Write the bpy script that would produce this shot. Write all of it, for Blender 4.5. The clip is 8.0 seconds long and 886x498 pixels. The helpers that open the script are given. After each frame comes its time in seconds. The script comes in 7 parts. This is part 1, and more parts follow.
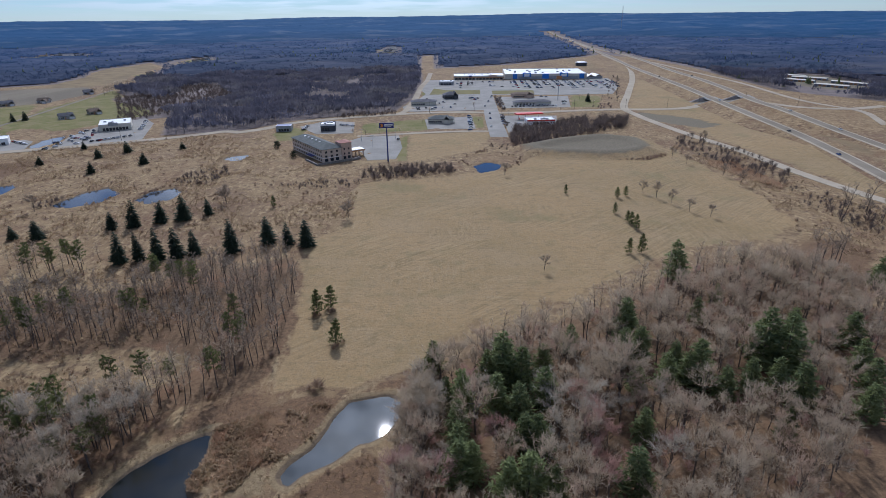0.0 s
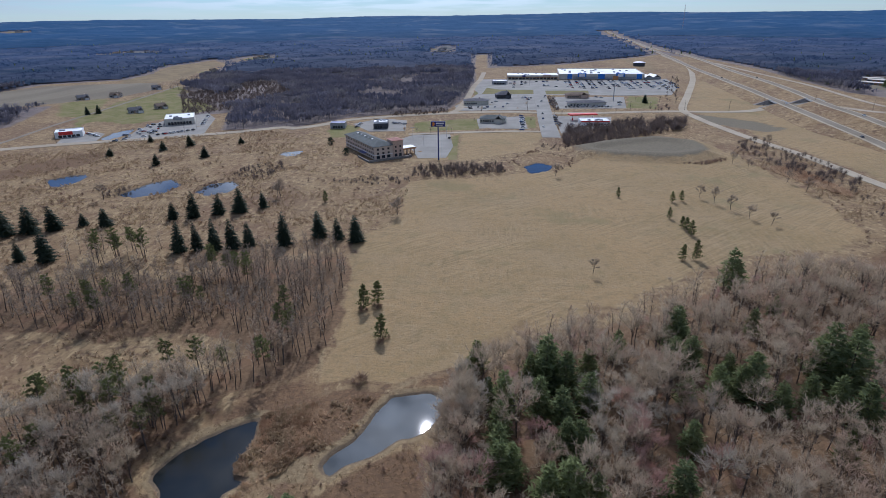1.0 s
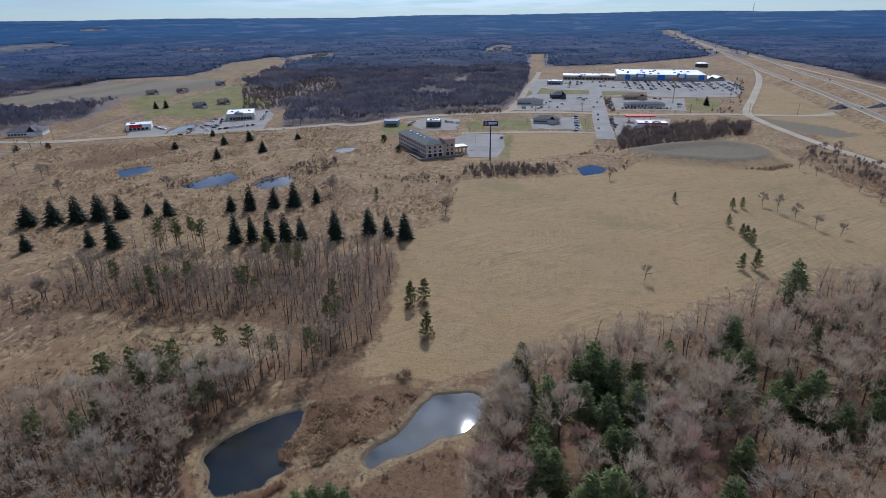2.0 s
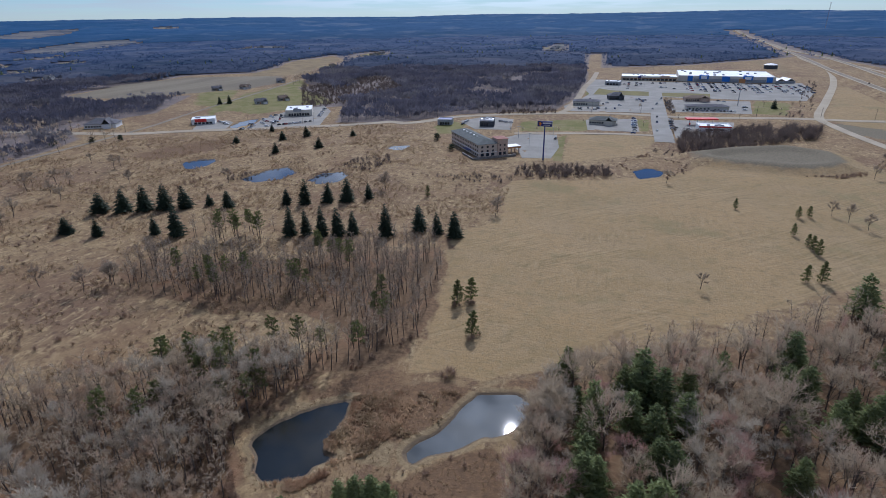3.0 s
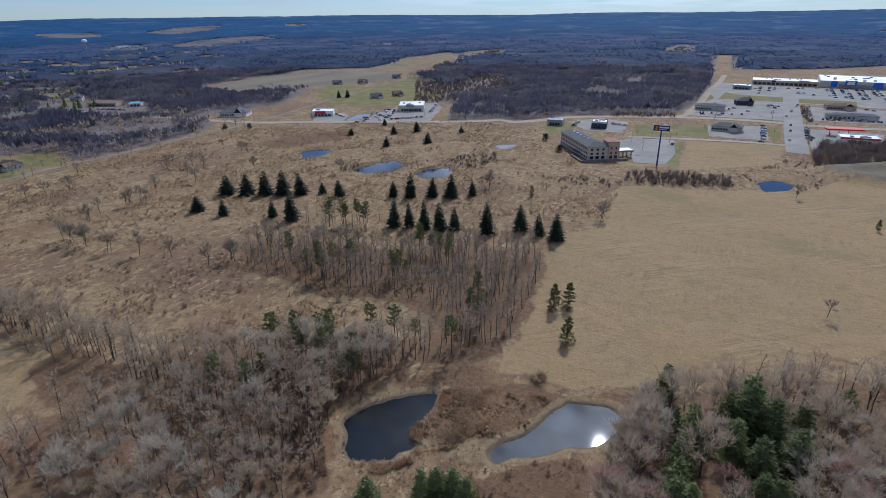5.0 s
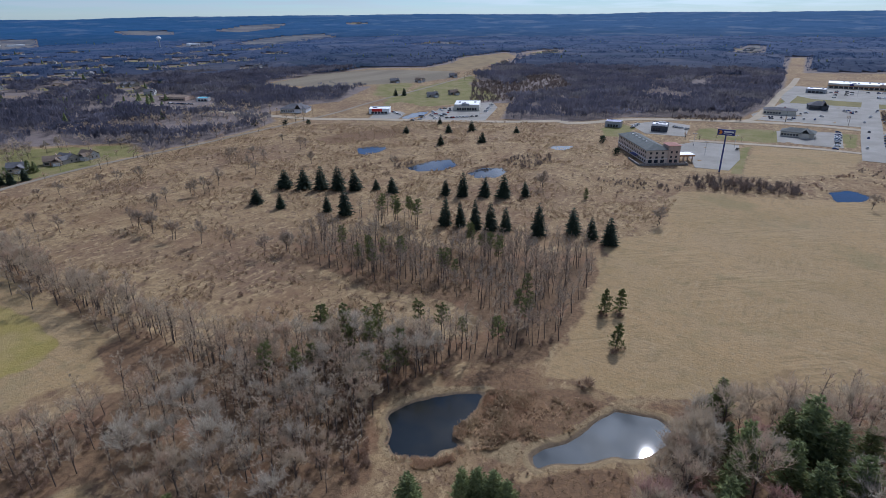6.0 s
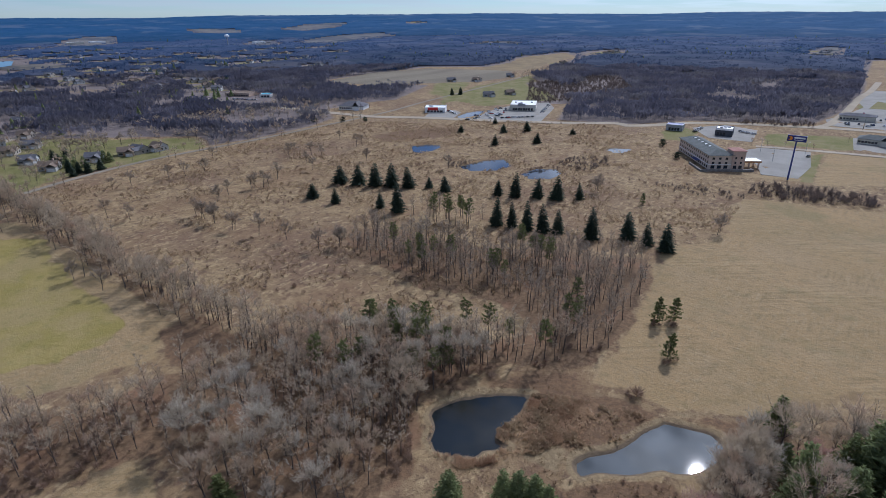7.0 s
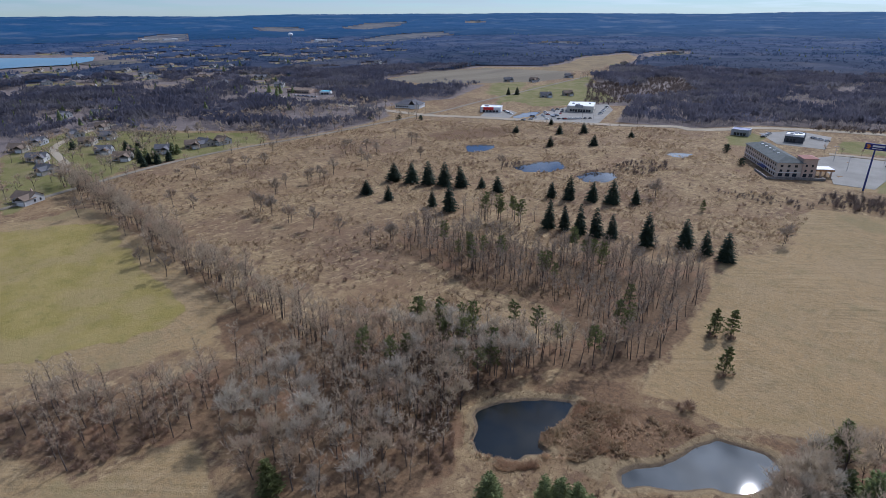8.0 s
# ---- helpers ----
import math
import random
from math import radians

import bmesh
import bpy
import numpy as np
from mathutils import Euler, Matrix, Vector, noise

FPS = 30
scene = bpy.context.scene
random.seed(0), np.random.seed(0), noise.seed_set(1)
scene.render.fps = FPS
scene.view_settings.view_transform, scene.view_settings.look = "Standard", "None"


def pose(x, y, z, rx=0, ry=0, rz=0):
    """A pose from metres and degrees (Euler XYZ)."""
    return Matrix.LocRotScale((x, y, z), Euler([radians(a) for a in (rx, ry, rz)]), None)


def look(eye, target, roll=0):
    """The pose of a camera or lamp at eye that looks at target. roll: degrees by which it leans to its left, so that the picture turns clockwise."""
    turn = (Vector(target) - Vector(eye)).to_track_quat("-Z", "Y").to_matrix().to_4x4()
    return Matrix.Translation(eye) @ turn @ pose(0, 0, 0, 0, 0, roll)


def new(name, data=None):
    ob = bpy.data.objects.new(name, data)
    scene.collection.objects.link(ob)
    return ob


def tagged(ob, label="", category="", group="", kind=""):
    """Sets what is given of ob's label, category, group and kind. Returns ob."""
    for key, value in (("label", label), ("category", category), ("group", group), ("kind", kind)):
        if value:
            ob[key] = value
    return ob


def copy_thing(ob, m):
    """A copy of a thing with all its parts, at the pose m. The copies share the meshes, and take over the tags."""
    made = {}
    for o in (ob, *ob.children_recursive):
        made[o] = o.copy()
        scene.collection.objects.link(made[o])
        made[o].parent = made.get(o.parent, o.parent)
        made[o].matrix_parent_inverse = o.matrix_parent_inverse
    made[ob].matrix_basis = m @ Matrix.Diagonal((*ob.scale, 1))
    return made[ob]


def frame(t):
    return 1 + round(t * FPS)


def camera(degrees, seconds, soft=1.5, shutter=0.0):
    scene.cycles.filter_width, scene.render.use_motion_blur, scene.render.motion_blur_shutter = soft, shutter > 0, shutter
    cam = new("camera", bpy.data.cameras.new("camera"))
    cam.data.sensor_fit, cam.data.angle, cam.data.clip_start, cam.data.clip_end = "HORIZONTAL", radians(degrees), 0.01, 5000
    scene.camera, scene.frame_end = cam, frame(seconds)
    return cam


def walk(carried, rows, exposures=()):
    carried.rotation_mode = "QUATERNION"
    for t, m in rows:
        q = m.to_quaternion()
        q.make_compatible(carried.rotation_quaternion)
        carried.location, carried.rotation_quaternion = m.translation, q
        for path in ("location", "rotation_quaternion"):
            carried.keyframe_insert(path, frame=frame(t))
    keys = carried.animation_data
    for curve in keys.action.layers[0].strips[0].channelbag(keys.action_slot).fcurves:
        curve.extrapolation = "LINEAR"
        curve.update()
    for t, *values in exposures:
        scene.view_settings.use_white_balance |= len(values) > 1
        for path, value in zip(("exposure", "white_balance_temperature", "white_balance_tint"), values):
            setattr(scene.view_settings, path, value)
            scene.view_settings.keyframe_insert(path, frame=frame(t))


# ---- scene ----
# ---------------- camera: a drone that hovers and turns to its left ----------------
cam = camera(76.38, 8.0, 0.85)
YAW = [(0, -0.01), (0.5, 2.58), (1, 5.19), (1.5, 7.83), (3, 15.89), (3.5, 18.62), (4, 21.36), (4.5, 24.11),
       (6, 32.42), (6.5, 35.21), (7, 37.99), (7.5, 40.78), (8, 43.56)]
EYE_Z = 100.0


def lean(t):
    return 0.74 + 0.0145 * t - 0.0087 * t * t


walk(cam, [(t, pose(0, 0, EYE_Z, 90 - 22.72 - 0.02 * t, lean(t), yaw)) for t, yaw in YAW],
     exposures=[(0, -0.05, 5700, 15.0), (4, -0.09, 5700, 15.0), (8, 0.02, 5700, 15.0)])

# ---------------- sky and sun ----------------
SUN_EL, SUN_AZ = 40.6, 7.9          # azimuth to the left of +y
world = bpy.data.worlds.new("world")
scene.world = world
world.use_nodes = True
wn, wl = world.node_tree.nodes, world.node_tree.links
wn.clear()


def wnode(kind, **values):
    n = wn.new(kind)
    for k, v in values.items():
        n.inputs[k].default_value = v
    return n


sky = wn.new("ShaderNodeTexSky")
sky.sky_type, sky.sun_disc = "NISHITA", False
sky.sun_elevation, sky.sun_rotation = radians(SUN_EL), radians(-SUN_AZ)
sky.altitude, sky.air_density, sky.dust_density, sky.ozone_density = 400, 1.0, 0.0, 3.0
bg_sky = wn.new("ShaderNodeBackground")
bg_sky.inputs["Strength"].default_value = 0.08
bg_cloud = wn.new("ShaderNodeBackground")
bg_cloud.inputs["Color"].default_value = (0.83, 0.91, 1.0, 1)
bg_cloud.inputs["Strength"].default_value = 0.75
coord = wn.new("ShaderNodeTexCoord")
sep = wn.new("ShaderNodeSeparateXYZ")
wl.new(coord.outputs["Generated"], sep.inputs[0])
lift = wn.new("ShaderNodeMath")
lift.operation = "MAXIMUM"
lift.inputs[1].default_value = 0.0
wl.new(sep.outputs["Z"], lift.inputs[0])
add = wn.new("ShaderNodeMath")
add.operation = "ADD"
add.inputs[1].default_value = 0.07
wl.new(lift.outputs[0], add.inputs[0])
flat = wn.new("ShaderNodeVectorMath")
flat.operation = "DIVIDE"
comb = wn.new("ShaderNodeCombineXYZ")
for i in range(3):
    wl.new(add.outputs[0], comb.inputs[i])
wl.new(coord.outputs["Generated"], flat.inputs[0])
wl.new(comb.outputs[0], flat.inputs[1])
puffs = wnode("ShaderNodeTexNoise", Scale=0.8, Detail=6.0, Roughness=0.5)
wl.new(flat.outputs[0], puffs.inputs["Vector"])
cover = wnode("ShaderNodeMapRange")
cover.interpolation_type = "SMOOTHSTEP"
cover.inputs["From Min"].default_value, cover.inputs["From Max"].default_value = 0.40, 0.60
wl.new(puffs.outputs[0], cover.inputs["Value"])
mix_sky = wn.new("ShaderNodeMixShader")
low = wnode("ShaderNodeMapRange")
low.inputs["From Min"].default_value, low.inputs["From Max"].default_value = 0.0, 0.035
low.inputs["To Min"].default_value, low.inputs["To Max"].default_value = 0.10, 0.85
wl.new(lift.outputs[0], low.inputs["Value"])
veil = wn.new("ShaderNodeMath")
veil.operation = "MULTIPLY"
wl.new(cover.outputs[0], veil.inputs[0])
wl.new(low.outputs[0], veil.inputs[1])
wl.new(veil.outputs[0], mix_sky.inputs[0])
tint = wn.new("ShaderNodeMix")
tint.data_type, tint.blend_type = "RGBA", "MULTIPLY"
tint.inputs[0].default_value = 1.0
tint.inputs[7].default_value = (0.62, 0.82, 1.12, 1)
wl.new(sky.outputs[0], tint.inputs[6])
wl.new(tint.outputs[2], bg_sky.inputs["Color"])
wl.new(bg_sky.outputs[0], mix_sky.inputs[1])
wl.new(bg_cloud.outputs[0], mix_sky.inputs[2])
world_out = wn.new("ShaderNodeOutputWorld")
wl.new(mix_sky.outputs[0], world_out.inputs["Surface"])
# thin cloud round the sun is brighter
toward = wn.new("ShaderNodeVectorMath")
toward.operation = "DOT_PRODUCT"
toward.inputs[1].default_value = (-math.sin(radians(SUN_AZ)) * math.cos(radians(SUN_EL)), math.cos(radians(SUN_AZ)) * math.cos(radians(SUN_EL)), math.sin(radians(SUN_EL)))
wl.new(coord.outputs["Generated"], toward.inputs[0])
halo = wnode("ShaderNodeMapRange")
halo.interpolation_type = "SMOOTHSTEP"
halo.inputs["From Min"].default_value, halo.inputs["From Max"].default_value = 0.62, 1.0
halo.inputs["To Min"].default_value, halo.inputs["To Max"].default_value = 0.60, 2.1
wl.new(toward.outputs["Value"], halo.inputs["Value"])
core = wnode("ShaderNodeMapRange")
core.interpolation_type = "SMOOTHSTEP"
core.inputs["From Min"].default_value, core.inputs["From Max"].default_value = 0.93, 1.0
core.inputs["To Min"].default_value, core.inputs["To Max"].default_value = 0.0, 3.0
wl.new(toward.outputs["Value"], core.inputs["Value"])
glow = wn.new("ShaderNodeMath")
glow.operation = "ADD"
wl.new(halo.outputs[0], glow.inputs[0])
wl.new(core.outputs[0], glow.inputs[1])
# cloud texture overhead, calm near the horizon
billow = wnode("ShaderNodeTexNoise", Scale=5.0, Detail=4.0, Roughness=0.55)
wl.new(flat.outputs[0], billow.inputs["Vector"])
thick = wnode("ShaderNodeMapRange")
thick.inputs["From Min"].default_value, thick.inputs["From Max"].default_value = 0.36, 0.64
thick.inputs["To Min"].default_value, thick.inputs["To Max"].default_value = -0.6, 0.6
wl.new(billow.outputs[0], thick.inputs["Value"])
high = wnode("ShaderNodeMapRange")
high.inputs["From Min"].default_value, high.inputs["From Max"].default_value = 0.15, 0.4
wl.new(lift.outputs[0], high.inputs["Value"])
patchy = wn.new("ShaderNodeMath")
patchy.operation = "MULTIPLY_ADD"
patchy.inputs[2].default_value = 1.0
wl.new(thick.outputs[0], patchy.inputs[0])
wl.new(high.outputs[0], patchy.inputs[1])
strong = wn.new("ShaderNodeMath")
strong.operation = "MULTIPLY"
wl.new(glow.outputs[0], strong.inputs[0])
wl.new(patchy.outputs[0], strong.inputs[1])
wl.new(strong.outputs[0], bg_cloud.inputs["Strength"])

sun_data = bpy.data.lights.new("sun", "SUN")
sun_data.energy, sun_data.angle, sun_data.color = 3.0, radians(0.6), (1.0, 0.97, 0.93)
sun = new("sun", sun_data)
sx, sy = -math.sin(radians(SUN_AZ)), math.cos(radians(SUN_AZ))
sun.matrix_world = look((sx * 300, sy * 300, 300 * math.tan(radians(SUN_EL))), (0, 0, 0))

# ---------------- materials ----------------


class Mat:
    """A small node-material writer."""

    def __init__(self, name, rough=0.9, spec=0.2, metal=0.0):
        self.m = bpy.data.materials.new(name)
        self.m.use_nodes = True
        self.n, self.l = self.m.node_tree.nodes, self.m.node_tree.links
        self.b = self.n["Principled BSDF"]
        self.b.inputs["Roughness"].default_value = rough
        self.b.inputs["Specular IOR Level"].default_value = spec
        self.b.inputs["Metallic"].default_value = metal
        self.where = self.n.new("ShaderNodeNewGeometry").outputs["Position"]

    def noise(self, scale, detail=3.0, rough=0.55, stretch=None, obj=False):
        n = self.n.new("ShaderNodeTexNoise")
        n.inputs["Scale"].default_value, n.inputs["Detail"].default_value = scale, detail
        n.inputs["Roughness"].default_value = rough
        src = self.where
        if obj:
            src = self.n.new("ShaderNodeTexCoord").outputs["Object"]
        if stretch:
            if len(stretch) > 4:
                turn = self.n.new("ShaderNodeMapping")
                turn.inputs["Rotation"].default_value = (0, 0, radians(stretch[4]))
                self.l.new(src, turn.inputs["Vector"])
                src = turn.outputs[0]
            m = self.n.new("ShaderNodeMapping")
            m.inputs["Scale"].default_value = stretch[:3]
            m.inputs["Rotation"].default_value = (0, 0, radians(stretch[3]) if len(stretch) > 3 else 0)
            self.l.new(src, m.inputs["Vector"])
            src = m.outputs[0]
            n.inputs["Distortion"].default_value = 0.5
        self.l.new(src, n.inputs["Vector"])
        return n.outputs[0]

    def attr(self, name):
        a = self.n.new("ShaderNodeAttribute")
        a.attribute_name = name
        return a.outputs["Fac"]

    def island(self):
        return self.n.new("ShaderNodeNewGeometry").outputs["Random Per Island"]

    def each(self):
        return self.n.new("ShaderNodeObjectInfo").outputs["Random"]

    def math(self, op, a, b=0.0, clamp=False):
        m = self.n.new("ShaderNodeMath")
        m.operation, m.use_clamp = op, clamp
        for i, s in enumerate((a, b)):
            if isinstance(s, (int, float)):
                m.inputs[i].default_value = s
            else:
                self.l.new(s, m.inputs[i])
        return m.outputs[0]

    def ramp(self, fac, lo, hi, to_lo=0.0, to_hi=1.0):
        r = self.n.new("ShaderNodeMapRange")
        r.interpolation_type = "SMOOTHSTEP"
        for k, v in (("From Min", lo), ("From Max", hi), ("To Min", to_lo), ("To Max", to_hi)):
            r.inputs[k].default_value = v
        self.l.new(fac, r.inputs["Value"])
        return r.outputs[0]

    def mix(self, fac, a, b, mode="MIX"):
        m = self.n.new("ShaderNodeMix")
        m.data_type, m.blend_type = "RGBA", mode
        for sock, s in ((m.inputs[0], fac), (m.inputs[6], a), (m.inputs[7], b)):
            if isinstance(s, (int, float)):
                sock.default_value = s
            elif isinstance(s, tuple):
                sock.default_value = (*s, 1)
            else:
                self.l.new(s, sock)
        return m.outputs[2]

    def color(self, s):
        if isinstance(s, tuple):
            self.b.inputs["Base Color"].default_value = (*s, 1)
        else:
            self.l.new(s, self.b.inputs["Base Color"])
        return self

    def bump(self, height, strength=0.3, distance=0.1):
        b = self.n.new("ShaderNodeBump")
        b.inputs["Strength"].default_value, b.inputs["Distance"].default_value = strength, distance
        self.l.new(height, b.inputs["Height"])
        self.l.new(b.outputs[0], self.b.inputs["Normal"])
        return self


def two_tone(name, a, b, scale=0.6, rough=0.85, spec=0.25, fine=6.0, metal=0.0, bump=0.1):
    """A plain surface with stains at two scales."""
    m = Mat(name, rough, spec, metal)
    n = m.math("ADD", m.math("MULTIPLY", m.noise(scale, 4), 0.65), m.math("MULTIPLY", m.noise(fine, 2), 0.35))
    m.color(m.mix(m.ramp(n, 0.35, 0.65), a, b))
    if bump:
        m.bump(m.noise(fine * 2, 2), bump, 0.02)
    return m.m


def ground_material():
    m = Mat("ground_cover", 0.95, 0.1)
    big, mid, fine = m.noise(0.012, 5, 0.6), m.noise(0.07, 5, 0.6), m.noise(0.7, 4, 0.65)
    tiny = m.noise(3.0, 3, 0.7)
    tex = m.math("ADD", m.math("MULTIPLY", fine, 0.6), m.math("MULTIPLY", tiny, 0.4))
    # rough brown meadow
    grain = m.noise(0.22, 6, 0.72)
    c = m.mix(m.ramp(mid, 0.35, 0.65), (0.212, 0.140, 0.073), (0.29, 0.207, 0.110))
    c = m.mix(m.ramp(big, 0.48, 0.66), c, (0.175, 0.112, 0.068))
    c = m.mix(m.ramp(tex, 0.52, 0.70), c, (0.12, 0.075, 0.045))
    c = m.mix(m.ramp(tex, 0.42, 0.28), c, (0.34, 0.255, 0.142))
    c = m.mix(m.math("MULTIPLY", m.ramp(grain, 0.48, 0.62), 0.85), c, (0.125, 0.08, 0.05))
    c = m.mix(m.math("MULTIPLY", m.ramp(m.noise(0.11, 5, 0.7), 0.55, 0.68), 0.7), c, (0.115, 0.072, 0.05))
    matted = m.noise(0.33, 5, 0.75, (1.0, 0.45, 1.0, 25))
    c = m.mix(m.math("MULTIPLY", m.ramp(matted, 0.52, 0.62), 0.75), c, (0.37, 0.275, 0.150))
    c = m.mix(m.math("MULTIPLY", m.ramp(m.noise(0.5, 4, 0.8), 0.54, 0.64), 0.7), c, (0.10, 0.066, 0.042))
    c = m.mix(m.math("MULTIPLY", m.ramp(m.noise(0.028, 5, 0.65), 0.50, 0.62), 0.35), c, (0.185, 0.110, 0.062))

    def zone(c, name, col, lo=0.35, hi=0.65, wob=0.35):
        w = m.math("ADD", m.attr(name), m.math("MULTIPLY", m.math("SUBTRACT", m.math("ADD", m.math("MULTIPLY", mid, 0.5), m.math("MULTIPLY", fine, 0.5)), 0.5), wob * 2))
        return m.mix(m.ramp(w, lo, hi), c, col)

    streak = m.noise(0.55, 5, 0.7, (1.0, 0.30, 1.0, 35))
    streak_b = m.noise(0.9, 4, 0.7, (0.22, 1.0, 1.0, 12))
    mown = m.mix(m.ramp(big, 0.38, 0.62), (0.305, 0.207, 0.102), (0.262, 0.183, 0.088))
    mown = m.mix(m.math("MULTIPLY", m.ramp(streak, 0.48, 0.72), 0.55), mown, (0.30, 0.225, 0.13))
    mown = m.mix(m.math("MULTIPLY", m.ramp(streak_b, 0.5, 0.72), 0.5), mown, (0.17, 0.135, 0.08))
    mown = m.mix(m.math("MULTIPLY", m.ramp(mid, 0.56, 0.72), 0.5), mown, (0.18, 0.145, 0.074))
    mown = m.mix(m.math("MULTIPLY", m.ramp(m.noise(0.025, 4, 0.6), 0.45, 0.68), 0.55), mown, (0.30, 0.215, 0.12))
    mown = m.mix(m.math("MULTIPLY", m.ramp(grain, 0.48, 0.68), 0.45), mown, (0.15, 0.115, 0.065))
    rows_a = m.noise(0.6, 3, 0.6, (1.0, 0.12, 1.0, 8))
    rows_b = m.noise(0.6, 3, 0.6, (0.12, 1.0, 1.0, 14))
    where_a = m.ramp(m.noise(0.018, 2), 0.46, 0.58)
    rows = m.math("ADD", m.math("MULTIPLY", rows_a, where_a), m.math("MULTIPLY", rows_b, m.math("SUBTRACT", 1.0, where_a)))
    faint = m.ramp(m.noise(0.03, 3), 0.42, 0.62)
    mown = m.mix(m.math("MULTIPLY", m.math("MULTIPLY", m.ramp(rows, 0.5, 0.68), faint), 0.42), mown, (0.34, 0.255, 0.15))
    mown = m.mix(m.math("MULTIPLY", m.math("MULTIPLY", m.ramp(rows, 0.5, 0.34), faint), 0.40), mown, (0.16, 0.12, 0.068))
    mown = m.mix(m.math("MULTIPLY", m.ramp(m.noise(1.1, 4, 0.75), 0.52, 0.66), 0.6), mown, (0.145, 0.108, 0.06))
    mown = m.mix(m.math("MULTIPLY", m.ramp(m.noise(0.6, 4, 0.75), 0.54, 0.68), 0.5), mown, (0.34, 0.26, 0.155))
    swath = m.noise(0.75, 3, 0.6, (0.06, 1.0, 1.0, 0, -40))
    some = m.ramp(m.noise(0.016, 3), 0.44, 0.60)
    mown = m.mix(m.math("MULTIPLY", m.math("MULTIPLY", m.ramp(swath, 0.5, 0.64), some), 0.36), mown, (0.36, 0.27, 0.15))
    mown = m.mix(m.math("MULTIPLY", m.math("MULTIPLY", m.ramp(swath, 0.48, 0.34), some), 0.36), mown, (0.13, 0.10, 0.055))
    mown = m.mix(m.math("MULTIPLY", m.ramp(m.noise(0.02, 4, 0.6), 0.54, 0.68), 0.45), mown, (0.16, 0.14, 0.068))
    c = zone(c, "mown", mown, wob=0.3)
    straw = m.mix(m.ramp(tex, 0.35, 0.65), (0.275, 0.205, 0.115), (0.175, 0.125, 0.070))
    c = zone(c, "straw", straw)
    rust = m.mix(m.ramp(tex, 0.35, 0.62), (0.20, 0.122, 0.066), (0.115, 0.072, 0.043))
    c = zone(c, "rust", rust)
    litter = m.mix(m.ramp(tex, 0.35, 0.65), (0.205, 0.132, 0.074), (0.108, 0.068, 0.040))
    litter = m.mix(m.ramp(mid, 0.5, 0.7), litter, (0.205, 0.118, 0.068))
    c = zone(c, "litter", litter)
    lawn = m.mix(m.ramp(mid, 0.35, 0.65), (0.225, 0.18, 0.055), (0.27, 0.21, 0.078))
    lawn = m.mix(m.math("MULTIPLY", m.ramp(m.noise(0.03, 4, 0.6), 0.46, 0.62), 0.6), lawn, (0.26, 0.195, 0.095))
    lawn = m.mix(m.math("MULTIPLY", m.ramp(grain, 0.5, 0.7), 0.4), lawn, (0.12, 0.115, 0.04))
    c = zone(c, "lawn", lawn, wob=0.15)
    green = m.mix(m.ramp(mid, 0.35, 0.65), (0.135, 0.132, 0.044), (0.18, 0.158, 0.064))
    green = m.mix(m.math("MULTIPLY", m.ramp(m.noise(0.045, 4, 0.6), 0.48, 0.62), 0.7), green, (0.21, 0.17, 0.085))
    c = zone(c, "green", green, wob=0.25)
    tilled = m.mix(m.ramp(m.noise(0.02, 4, 0.6, (1, 0.2, 1, 70)), 0.35, 0.65), (0.195, 0.165, 0.118), (0.15, 0.127, 0.092))
    c = zone(c, "tilled", tilled, wob=0.15)
    gold = m.mix(m.ramp(m.noise(0.03, 5, 0.65), 0.35, 0.65), (0.232, 0.170, 0.090), (0.165, 0.122, 0.070))
    c = zone(c, "gold", gold, wob=0.15)
    dirt = m.mix(m.ramp(tex, 0.35, 0.65), (0.185, 0.156, 0.108), (0.13, 0.110, 0.076))
    c = zone(c, "dirt", dirt)
    wood = m.mix(m.ramp(mid, 0.35, 0.65), (0.135, 0.112, 0.105), (0.185, 0.150, 0.135))
    c = zone(c, "wood", wood)
    mud = m.mix(m.ramp(tex, 0.35, 0.65), (0.10, 0.075, 0.05), (0.17, 0.125, 0.08))
    c = zone(c, "mud", mud)
    m.color(c)
    m.bump(tex, 0.9, 0.5)
    return m.m


M_GROUND = ground_material()
M_ASPHALT = two_tone("asphalt", (0.235, 0.222, 0.198), (0.305, 0.29, 0.26), 0.05, 0.95, 0.06, 1.5)
M_LOT = two_tone("lot_asphalt", (0.225, 0.212, 0.188), (0.30, 0.285, 0.255), 0.05, 0.95, 0.06, 1.5)
M_ROAD = two_tone("worn_road", (0.29, 0.245, 0.18), (0.365, 0.312, 0.235), 0.04, 0.95, 0.05, 1.2)
M_HWY = two_tone("highway_asphalt", (0.185, 0.158, 0.12), (0.245, 0.212, 0.165), 0.03, 0.95, 0.05, 1.2)
M_SHOULDER = two_tone("pale_shoulder", (0.32, 0.272, 0.20), (0.39, 0.335, 0.25), 0.05, 0.95, 0.05, 1.0)
M_CONCRETE = two_tone("concrete", (0.42, 0.41, 0.39), (0.52, 0.51, 0.48), 0.2, 0.9)
M_EMBANK_LAWN = two_tone("verge_lawn", (0.19, 0.165, 0.065), (0.145, 0.125, 0.055), 0.08, 0.95, 0.1, 0.9)
M_STONE = two_tone("slope_stone", (0.16, 0.145, 0.13), (0.27, 0.25, 0.225), 0.3, 0.95, 0.1, 1.2)
M_BARK = two_tone("bark", (0.072, 0.058, 0.05), (0.14, 0.115, 0.098), 0.8, 0.95, 0.1, 4.0)
M_WHITE = two_tone("white_paint", (0.78, 0.78, 0.77), (0.66, 0.66, 0.65), 0.15, 0.6)
